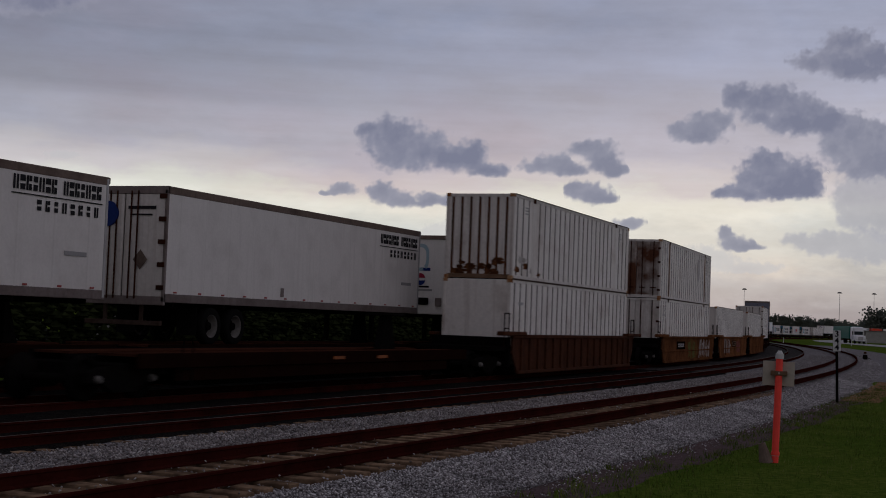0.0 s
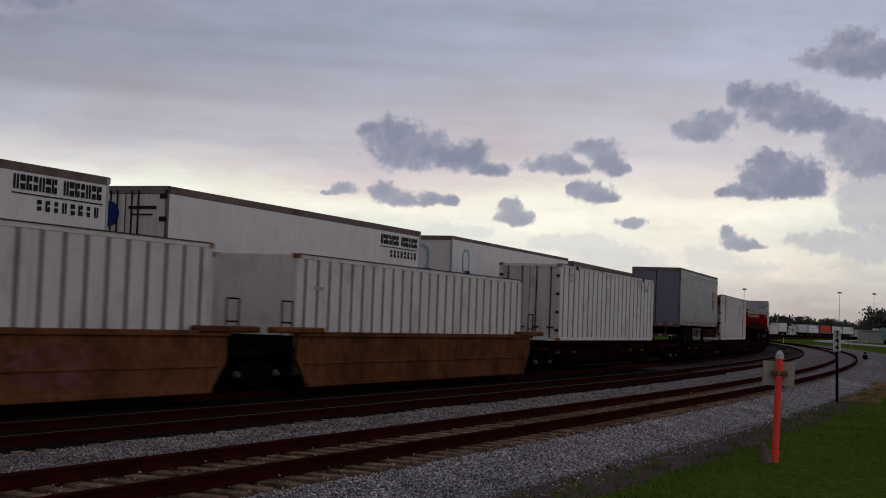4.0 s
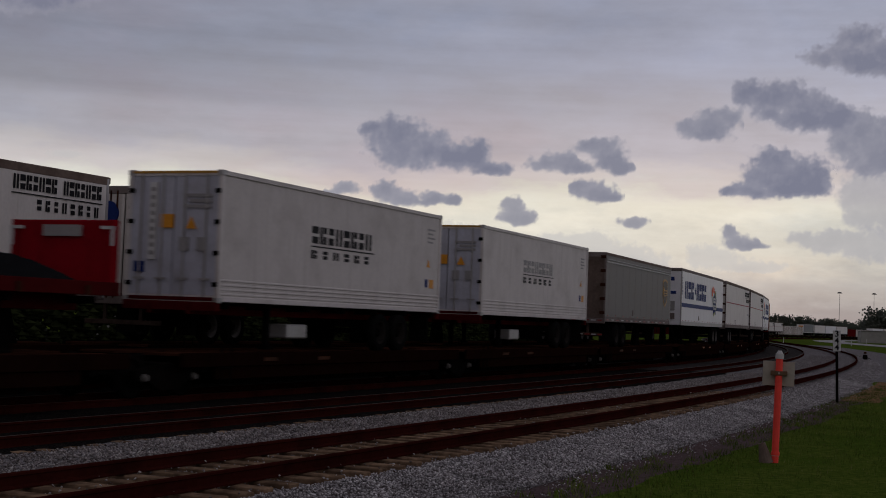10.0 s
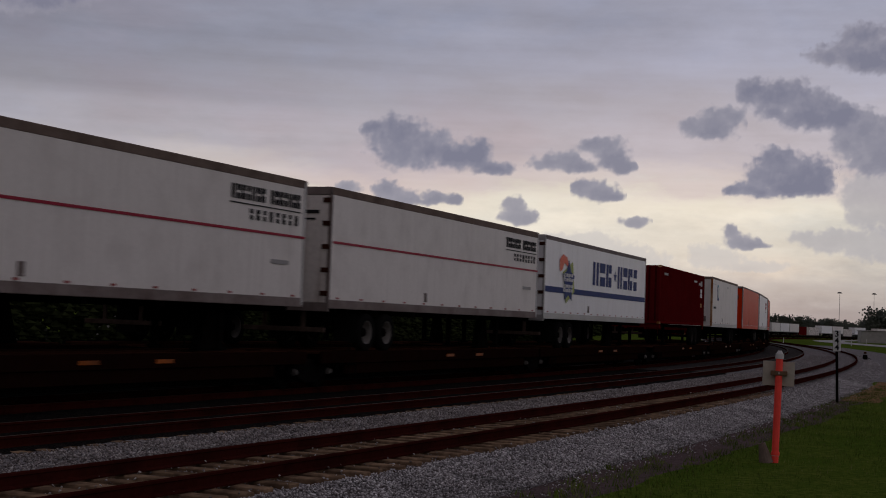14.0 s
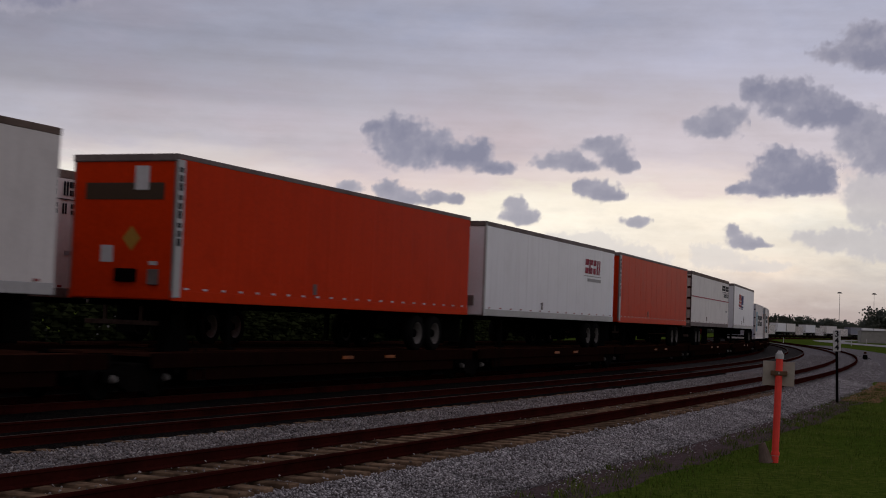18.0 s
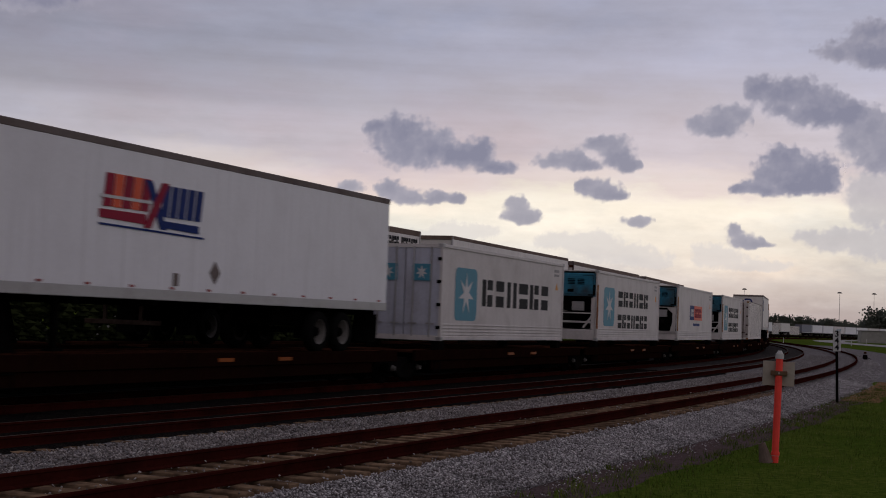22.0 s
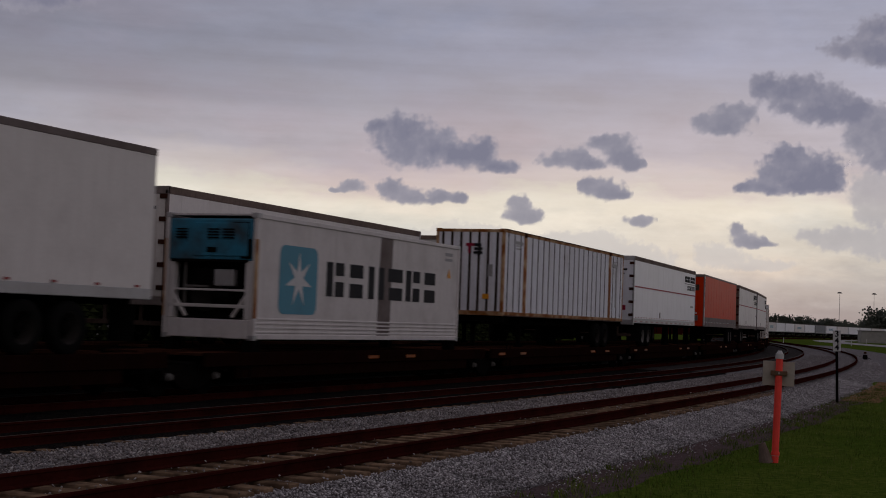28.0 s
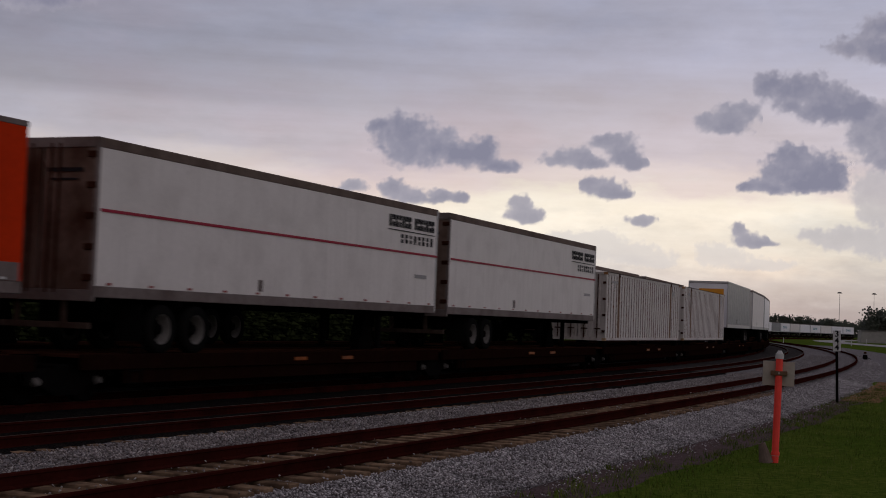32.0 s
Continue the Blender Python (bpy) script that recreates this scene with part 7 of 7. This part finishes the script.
plate = part("plate", "mplate", box(-0.28, 0.27, 0.07, 0.085, 1.36, 1.79, bevel=0.004), "tan_plate", post, label="tan metal sign plate seen from behind")
part("bracket", "brk", lambda: Shape().box(-0.145, 0.145, -0.07, 0.07, 1.545, 1.625, bevel=0.01), "brownpost", plate)
part("bolt", "bolt", lambda: Shape().rod((0, -0.085, 1.585), (0, -0.06, 1.585), 0.02, 8), "post", plate)
stub = thing("broken_pipe", "broken grey pipe at the foot of the marker post", "pipe", m=pose(5.83, 25.1, -0.5, 0, -14, 0))
part("pipe_wall", "pw", lambda: Shape().lathe([(0.11, -0.02), (0.13, -0.02), (0.06, 0.34), (0.045, 0.34), (0.11, -0.02)], (0, 0, 0), 14), "band", stub, at=(0, 0, 0.02), turn=(math.pi / 2, 0, 0))
part("inside", "pin", lambda: Shape().rod((0.0, 0, 0.0), (0.02, 0, 0.33), 0.09, 10, 0.045), "brown", stub)

SWITCH = tuple(float(q) for q in on_line(93.0, -8.75)[:2])
mile = thing("milepost", "dark post with a white plate of black numerals", "milepost", m=pose(13.35, 47.5, -0.48, 0, -1.6, -12))
part("post", "mpost", lambda: Shape().box(-0.045, 0.045, -0.03, 0.03, 0, 2.36, bevel=0.01), "black", mile)
plate = part("plate", "mile plate", box(-0.125, 0.125, -0.05, -0.032, 1.72, 2.42, bevel=0.008), "signwhite", mile)
for i, digit in enumerate("344"):
    curve = bpy.data.curves.new("numeral", "FONT")
    curve.body, curve.size, curve.align_x, curve.extrude = digit, 0.28, "CENTER", 0.002
    curve.offset = 0.008
    tmp = new("numeral", curve)
    graph = bpy.context.evaluated_depsgraph_get()
    me = bpy.data.meshes.new_from_object(tmp.evaluated_get(graph))
    bpy.data.objects.remove(tmp)
    me.materials.clear()
    me.materials.append(M["ink"])
    num = new("numeral", me)
    num.parent = plate
    num.matrix_basis = pose(0, -0.054, 2.215 - i * 0.225, 90, 0, 0)


stand = thing("switch_stand", "small black switch stand beside the far bend of the siding", "switch stand", m=pose(*SWITCH, -0.40, 0, 0, 20))
part("base_plate", "swb", box(-0.35, 0.35, -0.25, 0.25, 0.0, 0.08, bevel=0.02), "black", stand)
part("housing", "swh", box(-0.16, 0.16, -0.16, 0.16, 0.08, 0.55, bevel=0.04), "black", stand)
part("lever", "swl", lambda: Shape().rod((0.1, 0, 0.35), (0.55, -0.1, 0.16), 0.03, 8), "black", stand)
part("target", "swt", lambda: Shape().rod((0, 0, 0.5), (0, 0, 0.7), 0.025, 8).box(-0.14, 0.14, -0.02, 0.02, 0.62, 0.8, bevel=0.01), "rust", stand)


# ---- across the field: road, truck, wall, poles, trees ----
def strip(points, z, width):
    v = []
    for i, (x, y) in enumerate(points):
        a = points[max(i - 1, 0)]
        b = points[min(i + 1, len(points) - 1)]
        d = Vector((b[0] - a[0], b[1] - a[1])).normalized()
        v += [(x - d.y * width / 2, y + d.x * width / 2, z), (x + d.y * width / 2, y - d.x * width / 2, z)]
    return Shape().add(v, [(2 * i, 2 * i + 1, 2 * i + 3, 2 * i + 2) for i in range(len(points) - 1)])


def bend_road(u):
    """The road comes in along the field, bends round at the far corner and runs off behind it."""
    y = np.interp(u, [0, 0.2, 0.42, 0.5, 0.6, 0.75, 1.0], [225, 275, 345, 385, 425, 520, 900])
    x = np.interp(u, [0, 0.2, 0.42, 0.5, 0.6, 0.75, 1.0], [80, 87, 97, 105.5, 117, 152, 277])
    return float(x), float(y)


solid("road", strip([bend_road(i / 40) for i in range(41)], -0.15, 8.5), "road", "pale worn concrete road across the grass", "road", "structure")
for x, y in ((60.4, 249.5), (104.0, 346.0), (76.0, 262.0)):
    marker = thing("road_marker", "small white post in the grass", "post", "white posts", pose(x, y, ground_height(x, y), 0, 3, 0))
    part("post", "wpost", box(-0.06, 0.06, -0.06, 0.06, 0, 1.15, bevel=0.02), "signwhite", marker)
boxes = thing("utility_building", "grey flat-roofed utility building by the road", "building", m=pose(122.5, 390.0, -0.22, 0, 0, -8))
part("wall", "uwall", box(-7.0, 9.0, -3, 3, 0, 3.2, bevel=0.05), "concrete", boxes)
part("roof", "uroof", box(-7.2, 9.2, -3.2, 3.2, 3.2, 3.4, bevel=0.04), "grey", boxes)

truck = thing("truck", "white cab pulling a dark green box trailer on the road", "truck")
part("cab", "cab", lambda: Shape().box(-1.2, 1.2, -1.2, 1.4, 0.6, 1.9, bevel=0.15).box(-1.2, 1.2, 0.4, 3.0, 0.8, 3.9, bevel=0.25), "bright", truck)
part("windscreen", "ws", box(-1.0, 1.0, 0.36, 0.42, 2.05, 2.85, bevel=0.02), "glass", truck)
part("grille", "gr", box(-0.6, 0.6, -1.24, -1.18, 0.8, 1.6, bevel=0.02), "post", truck)
part("box_body", "tbb", box(-1.3, 1.3, 3.6, 16.0, 1.1, 4.0, bevel=0.06), "green", truck, label="dark green box body")
for sx in (-1, 1):
    part("headlight", "hl", box(-0.16, 0.16, -1.26, -1.2, 0.95, 1.2, bevel=0.02), "signwhite", truck, at=(sx * 0.9, 0, 0))
    part("mirror", "mir", box(-0.1, 0.1, 0.2, 0.3, 2.0, 2.9, bevel=0.02), "black", truck, at=(sx * 1.45, 0, 0))
    for yy in (-0.2, 3.0, 13.2, 14.5):
        part("wheel", ("twheel",), lambda: Shape().rod((-0.15, 0, 0.5), (0.15, 0, 0.5), 0.5, 18), "rubber", truck, at=(sx * 1.05, yy, 0))

for px, top, dist in ((1315, 517, 900.0), (1484, 517, 880.0), (1545, 517, 900.0)):
    x = (px - 779) / 2508 * dist
    h = (598 - 517) / 2508 * dist
    mast = thing("light_mast", "tall slim grey light mast with a ring of lamps", "light mast", "light masts", pose(x, dist, -0.2))
    part("pole", ("mastpole", h), lambda: Shape().rod((0, 0, 0), (0, 0, h), 0.2, 10, 0.1), "post", mast)
    part("lamp_ring", ("mring",), lambda: Shape().rod((0, 0, -0.5), (0, 0, 0.0), 1.3, 12, 0.8), "grey", mast, at=(0, 0, h))
    for k in range(6):
        part("lamp_head", "lhead", box(-0.4, 0.4, -0.3, 0.3, -0.9, -0.5, bevel=0.05), "black", mast, at=(1.1 * math.cos(k * math.pi / 3), 1.1 * math.sin(k * math.pi / 3), h))
pylon = thing("lattice_mast", "grey lattice mast rising behind the trees", "mast", m=pose((1541 - 784) / 2508 * 820, 820, -0.2))
for sx, sy in ((-1, -1), (1, -1), (1, 1), (-1, 1)):
    part("leg", ("pleg", sx, sy), lambda: Shape().rod((sx * 1.4, sy * 1.4, 0), (sx * 0.3, sy * 0.3, 17), 0.13, 6), "grey", pylon)
for k in range(6):
    w = 1.35 - k * 0.19
    part("brace", ("pbr", k), lambda: Shape().rod((-w, -w, 1 + k * 2.7), (w, -w, 3.2 + k * 2.7), 0.08, 5).rod((w, -w, 1 + k * 2.7), (-w, -w, 3.2 + k * 2.7), 0.08, 5), "grey", pylon)


def tree_meshes(kind, seed):
    """Trunk with limbs, and a crown of many small leaf clumps with an uneven outline."""
    r = random.Random(seed)
    trunk, crown = Shape(), Shape()
    h = {"umbrella": 9.0, "pine": 13.0, "bush": 4.5, "broad": 10.0}[kind] * r.uniform(0.85, 1.15)
    th = h * (0.72 if kind in ("umbrella", "broad") else 0.95)
    trunk.rod((0, 0, 0), (r.uniform(-0.3, 0.3), 0, th * 0.5), 0.028 * h, 8, 0.02 * h).rod((0, 0, th * 0.45), (r.uniform(-0.4, 0.4), r.uniform(-0.4, 0.4), th), 0.02 * h, 7, 0.007 * h)
    tips = []
    for i in range(11):
        a = r.uniform(0, 2 * math.pi)
        z0 = th * r.uniform(0.4, 0.9)
        if kind == "umbrella":
            reach, z1 = h * r.uniform(0.35, 0.85), h * r.uniform(0.72, 0.95)
        elif kind == "pine":
            reach, z1 = h * 0.30 * (1.15 - z0 / h) * r.uniform(0.6, 1.3), z0 + r.uniform(-0.2, 0.8)
        elif kind == "bush":
            reach, z1 = h * r.uniform(0.2, 0.6), h * r.uniform(0.3, 0.9)
        else:
            reach, z1 = h * r.uniform(0.15, 0.45), h * r.uniform(0.5, 0.98)
        tip = (reach * math.cos(a), reach * math.sin(a), z1)
        trunk.rod((0, 0, min(z0, z1)), tip, 0.009 * h, 5, 0.003 * h)
        tips.append(tip)
    tips.append((0, 0, h * 0.96))
    for tx, ty, tz in tips:
        for j in range(34):
            sp = h * (0.15 if kind != "pine" else 0.085)
            c = Vector((tx + r.gauss(0, sp), ty + r.gauss(0, sp), max(0.3, tz + r.gauss(0, sp * (0.35 if kind == "umbrella" else 0.6)))))
            e = h * r.uniform(0.025, 0.06)
            u = Vector((r.gauss(0, 1), r.gauss(0, 1), r.gauss(0, 1))).normalized()
            w = u.orthogonal().normalized()
            q = u.cross(w)
            crown.add([c + w * e, c + q * e * 0.8, c - w * e * 0.9, c - q * e, c + u * e * 0.7, c - u * e * 0.5], [(0, 1, 4), (1, 2, 4), (2, 3, 4), (3, 0, 4), (1, 0, 5), (2, 1, 5), (3, 2, 5), (0, 3, 5)])
    return trunk.mesh("trunk", M["bark"]), crown.mesh("crown", M["leaf"] if seed % 3 else M["leaf_pale"])


TREES = {(k, i): tree_meshes(k, i * 7 + len(k)) for k in ("umbrella", "pine", "bush", "broad") for i in range(3)}


def tree(kind, i, x, y, scale, turn):
    ob = thing("tree", {"umbrella": "wide dark umbrella-shaped tree at the edge of the field", "pine": "ragged dark pine at the edge of the field", "bush": "dark green bush", "broad": "dark broad-crowned tree at the edge of the field"}[kind], "tree", "trees round the field",
               pose(x, y, ground_height(x, y) - 0.1, 0, 0, turn) @ Matrix.Diagonal((scale, scale, scale, 1)))
    for name, me in zip(("trunk", "crown"), TREES[(kind, i % 3)]):
        p = new(name, me)
        p.parent = ob


tree_rng = random.Random(4)
for px, kind, dist, scale in ((1352, "umbrella", 700, 1.0), (1368, "umbrella", 690, 1.0), (1384, "umbrella", 690, 1.05), (1398, "broad", 700, 0.8), (1410, "pine", 680, 0.75), (1418, "pine", 690, 0.8), (1427, "pine", 680, 0.85), (1436, "pine", 700, 0.7),
                              (1446, "broad", 700, 0.75), (1456, "broad", 720, 0.8), (1464, "pine", 700, 0.7), (1472, "broad", 700, 0.85), (1486, "broad", 720, 0.8), (1494, "broad", 700, 0.78), (1506, "broad", 720, 0.75), (1520, "broad", 700, 0.8),
                              (1534, "broad", 680, 0.95), (1546, "pine", 640, 1.0), (1556, "broad", 640, 1.3), (1566, "broad", 640, 1.25), (1580, "broad", 640, 1.2), (1600, "broad", 640, 1.2), (1330, "broad", 720, 0.9), (1310, "broad", 720, 0.9)):
    tree(kind, tree_rng.randrange(3), (px - 779) / 2508 * dist, dist, scale, tree_rng.uniform(0, 360))


def far_wood():
    """A low dark wood behind the single trees and behind the standing train."""
    r = random.Random(12)
    sh = Shape()
    spots = [((px - 784) / 2508 * 760 + r.gauss(0, 3), 760 + r.uniform(-15, 40), r.uniform(6.0, 10.0)) for px in range(1150, 1700, 3) for _ in range(2)]
    for x, y, h in spots:
        for j in range(15):
            c = Vector((x + r.gauss(0, 1.6), y + r.gauss(0, 1.2), r.uniform(0.0, h)))
            e = r.uniform(0.4, 1.0)
            u = Vector((r.gauss(0, 1), r.gauss(0, 1), r.gauss(0, 1))).normalized()
            w = u.orthogonal().normalized()
            q = u.cross(w)
            sh.add([c + w * e, c + q * e * 0.8, c - w * e * 0.9, c - q * e, c + u * e * 0.7, c - u * e * 0.5], [(0, 1, 4), (1, 2, 4), (2, 3, 4), (3, 0, 4), (1, 0, 5), (2, 1, 5), (3, 2, 5), (0, 3, 5)])
    return sh


def hedge():
    """A ragged hedge beyond the waiting train, of small leaf clumps."""
    r = np.random.RandomState(21)
    n = 24000
    s, off = np.where(r.rand(n) < 0.6, r.uniform(-70, 90, n), r.uniform(90, 330, n)) , 30 + r.normal(0, 1.3, n)
    x, y, _ = on_line(s, off)
    top = 3.3 + 0.7 * np.array([noise.noise((float(a) * 0.22, 4.0, 0.0)) for a in s])
    z = -0.5 + top * r.rand(n) ** 0.8
    e = r.uniform(0.15, 0.40, n) * np.where(s > 120, 1.7, 1.0)
    base_v = np.array([(1, 0, 0), (-0.9, 0.15, 0), (0.1, 0.85, -0.1), (-0.1, -0.9, 0), (0.05, 0.1, 0.72), (0, 0, -0.6)])
    base_f = np.array([(0, 2, 4), (2, 1, 4), (1, 3, 4), (3, 0, 4), (2, 0, 5), (1, 2, 5), (3, 1, 5), (0, 3, 5)])
    v = base_v[None] * (1 + 0.8 * (r.rand(n, 6, 3) - 0.5)) * e[:, None, None] + np.stack([x, y, z], -1)[:, None]
    f = (base_f[None] + (np.arange(n) * 6)[:, None, None]).reshape(-1, 3)
    return Shape().add(v.reshape(-1, 3).tolist(), f.tolist())


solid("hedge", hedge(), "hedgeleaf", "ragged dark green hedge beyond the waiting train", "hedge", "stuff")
solid("far_wood", far_wood(), "leaf", "low dark belt of woodland behind the tracks", "woodland", "stuff")

# vehicles parked beyond the standing train
for s, off, turn in ((4.0, 32.0, 60), (27.0, 32.5, 62), (38.0, 32.0, 64)):
    x, y, _ = on_line(s, off)
    car = thing("parked_van", "white van parked beyond the standing train", "van", "parked vans", pose(x, y, -0.45, 0, 0, turn))
    part("body", "vbody", lambda: Shape().plate([(-2.4, 0.35), (2.4, 0.35), (2.45, 0.9), (1.75, 1.05), (1.1, 1.85), (-2.2, 1.9), (-2.42, 1.0)], -0.9, 0.9), "post", car)
    part("side_window", "vwin", box(-1.9, 1.0, -0.91, -0.89, 1.15, 1.65), "glass", car)
    for wx in (-1.5, 1.5):
        for wy in (-0.85, 0.85):
            part("wheel", "vwheel", lambda: Shape().rod((0, -0.1, 0.33), (0, 0.1, 0.33), 0.33, 16), "rubber", car, at=(wx, wy, 0))

# ---- clouds: torn sheets of grey far behind everything ----
FAR = 3000.0
TO_WORLD = VIEW.to_3x3()


def sky_place(px, py, dist=FAR):
    d = TO_WORLD @ Vector(((px - 784) / 2508.0, (441 - py) / 2508.0, -1.0))
    return Vector(EYE) + d * dist


def cloud_mesh(lumps, seed):
    """A ragged sheet about a few lumps (across, down, half width, half height), flatter below and billowing above."""
    x0, x1 = min(c[0] - 1.9 * c[2] for c in lumps), max(c[0] + 1.9 * c[2] for c in lumps)
    y0, y1 = min(c[1] - 2.1 * c[3] for c in lumps), max(c[1] + 1.9 * c[3] for c in lumps)
    mx, my = (x0 + x1) / 2, (y0 + y1) / 2
    nx, ny = int((x1 - x0) / 2.6), int((y1 - y0) / 2.2)
    th = np.zeros((ny + 1, nx + 1))
    for j in range(ny + 1):
        for i in range(nx + 1):
            x, y = x0 + (x1 - x0) * i / nx, y1 - (y1 - y0) * j / ny
            p = Vector((x / 42.0, y / 42.0, seed * 3.7))
            warp = noise.noise_vector(p * 0.9)
            wx, wy = x + warp.x * 9, y + warp.y * 7
            body, low, total = -1.0, 0.0, 0.0
            for cx, cy, w, h in lumps:
                u, v = (wx - cx) / (w * 1.45), (cy - wy) / (h * 1.45)
                q = 1 - (u * u + (v * v if v > 0 else v * v * 1.45)) ** 0.5
                total += math.exp(4.5 * q)
                if q > body:
                    body, low = q, v
            body = math.log(total) / 4.5
            soft = 1.0 if low > 0 else 0.8
            val = 1.05 * body + soft * (0.16 * noise.noise(p * 1.3) + 0.32 * noise.noise(p * 3.0) + 0.18 * noise.noise(p * 7.0)) + 0.10
            edge = min(1.0, 16 * min(i / nx, 1 - i / nx, j / ny, 1 - j / ny))
            th[j, i] = min(val, 0.9) - 1.3 * (1 - edge)
    k = FAR / 2508.0
    v = [((x0 + (x1 - x0) * i / nx - mx) * k, (my - (y1 - (y1 - y0) * j / ny)) * k, 14 * max(th[j, i], 0.0) ** 0.5) for j in range(ny + 1) for i in range(nx + 1)]
    flat = th.ravel()
    f, used = [], {}
    for j in range(ny):
        for i in range(nx):
            q = (j * (nx + 1) + i, j * (nx + 1) + i + 1, (j + 1) * (nx + 1) + i + 1, (j + 1) * (nx + 1) + i)
            if max(flat[a] for a in q) > -0.2:
                f.append(tuple(used.setdefault(a, len(used)) for a in q))
    order = sorted(used, key=used.get)
    me = bpy.data.meshes.new("cloud")
    me.from_pydata([v[a] for a in order], [], f)
    me.attributes.new("thickness", "FLOAT", "POINT").data.foreach_set("value", [float(flat[a]) for a in order])
    me.materials.append(M["cloud"])
    me.polygons.foreach_set("use_smooth", [True] * len(me.polygons))
    return me, mx, my


DRIFT = []


def cloud(dx, dy, pale, *lumps):
    """One cloud and its drift across and down in 32 s."""
    i = len(DRIFT)
    me, mx, my = cloud_mesh(lumps, i + 3)
    ob = tagged(new("cloud", me), "pale pinkish cumulus cloud low in the sky" if pale > 0.4 else "blue-grey cumulus cloud with ragged top", "cloud", "clouds", "structure")
    ob["tone"] = pale
    ob.visible_shadow = False
    turn = TO_WORLD.to_4x4()
    rows = [(t, Matrix.Translation(sky_place(mx + dx * t / 32.0, my + dy * t / 32.0, FAR + i * 22)) @ turn) for t in (0.0, 16.0, 32.0)]
    ob.matrix_basis = rows[0][1]
    DRIFT.append((ob, rows))


cloud(20, -7, 0.0, (652, 228, 24, 9), (690, 244, 34, 30), (700, 275, 34, 26), (748, 266, 32, 30), (792, 283, 30, 20), (831, 277, 26, 24), (872, 303, 28, 11))
cloud(36, -12, 0.06, (966, 297, 38, 14), (992, 288, 20, 12), (1040, 262, 28, 12), (1072, 285, 24, 22), (1092, 305, 18, 9), (1010, 302, 25, 9))
cloud(27, -8, 0.06, (1020, 330, 14, 8), (1046, 343, 30, 17), (1075, 350, 16, 8))
cloud(48, -16, 0.05, (1205, 232, 22, 10), (1240, 230, 38, 22), (1268, 212, 22, 16), (1240, 243, 25, 10))
cloud(55, -20, 0.0, (1298, 170, 22, 16), (1322, 182, 28, 20), (1366, 180, 40, 24), (1410, 190, 36, 26), (1405, 220, 55, 20), (1460, 222, 42, 20), (1340, 208, 22, 10))
cloud(48, -16, 0.06, (1500, 235, 40, 24), (1530, 262, 50, 40), (1475, 270, 26, 20), (1540, 295, 45, 22), (1590, 270, 40, 40))
cloud(44, -11, 0.0, (1350, 285, 24, 18), (1365, 305, 40, 26), (1330, 320, 24, 20), (1405, 315, 40, 26), (1425, 338, 30, 16), (1280, 343, 22, 11), (1310, 345, 30, 8), (1375, 340, 45, 16))
cloud(64, -26, 0.0, (1500, 78, 34, 24), (1480, 110, 60, 20), (1430, 112, 28, 14), (1520, 125, 50, 22), (1550, 100, 24, 24))
cloud(20, -6, 0.12, (608, 336, 22, 10), (576, 343, 12, 4))
cloud(20, -6, 0.08, (669, 338, 22, 14), (703, 355, 32, 14), (762, 356, 28, 9), (804, 356, 14, 10))
cloud(20, -5, 0.14, (900, 375, 20, 20), (925, 390, 20, 10), (896, 392, 22, 8))
cloud(20, -5, 0.15, (1112, 395, 22, 9))
cloud(24, -6, 0.12, (1280, 415, 16, 14), (1295, 432, 26, 12), (1325, 440, 28, 7))
cloud(34, -9, 0.42, (1500, 345, 30, 30), (1540, 355, 40, 45), (1500, 390, 24, 22), (1580, 380, 40, 50))
cloud(28, -8, 0.48, (1450, 430, 50, 16), (1520, 440, 60, 24), (1400, 424, 30, 10), (1580, 445, 50, 26))
cloud(22, -5, 0.80, (1040, 440, 44, 22), (1095, 455, 50, 18), (1140, 470, 40, 12), (960, 430, 34, 14))
cloud(22, -5, 0.80, (1225, 455, 24, 20), (1262, 462, 38, 15), (1330, 478, 50, 10))
cloud(18, -4, 0.85, (800, 415, 50, 16), (740, 420, 40, 10), (856, 408, 26, 9))
cloud(14, -4, 0.75, (110, 276, 26, 8))
cloud(18, -8, 0.0, (62, 2, 84, 24), (20, -8, 64, 32))


def motions():
    for ob, s0, s1, off in TRAIN:
        rows = [(float(t), ride(s0 - SPEED * t, s1 - SPEED * t, off)) for t in range(0, 33, 2)]
        walk(ob, [(t, m) for t, m in rows])
    for ob, rows in DRIFT:
        walk(ob, rows)
    rows = []
    for t, px in ((0.0, 1525), (1.0, 1548), (2.0, 1571), (3.0, 1597), (6.0, 1640), (9.0, 1700), (32.0, 2100)):
        rows.append((t, pose((px - 784) / 2508 * 330, 330, -0.16, 0, 0, 1)))
    walk(truck, rows)


motions()
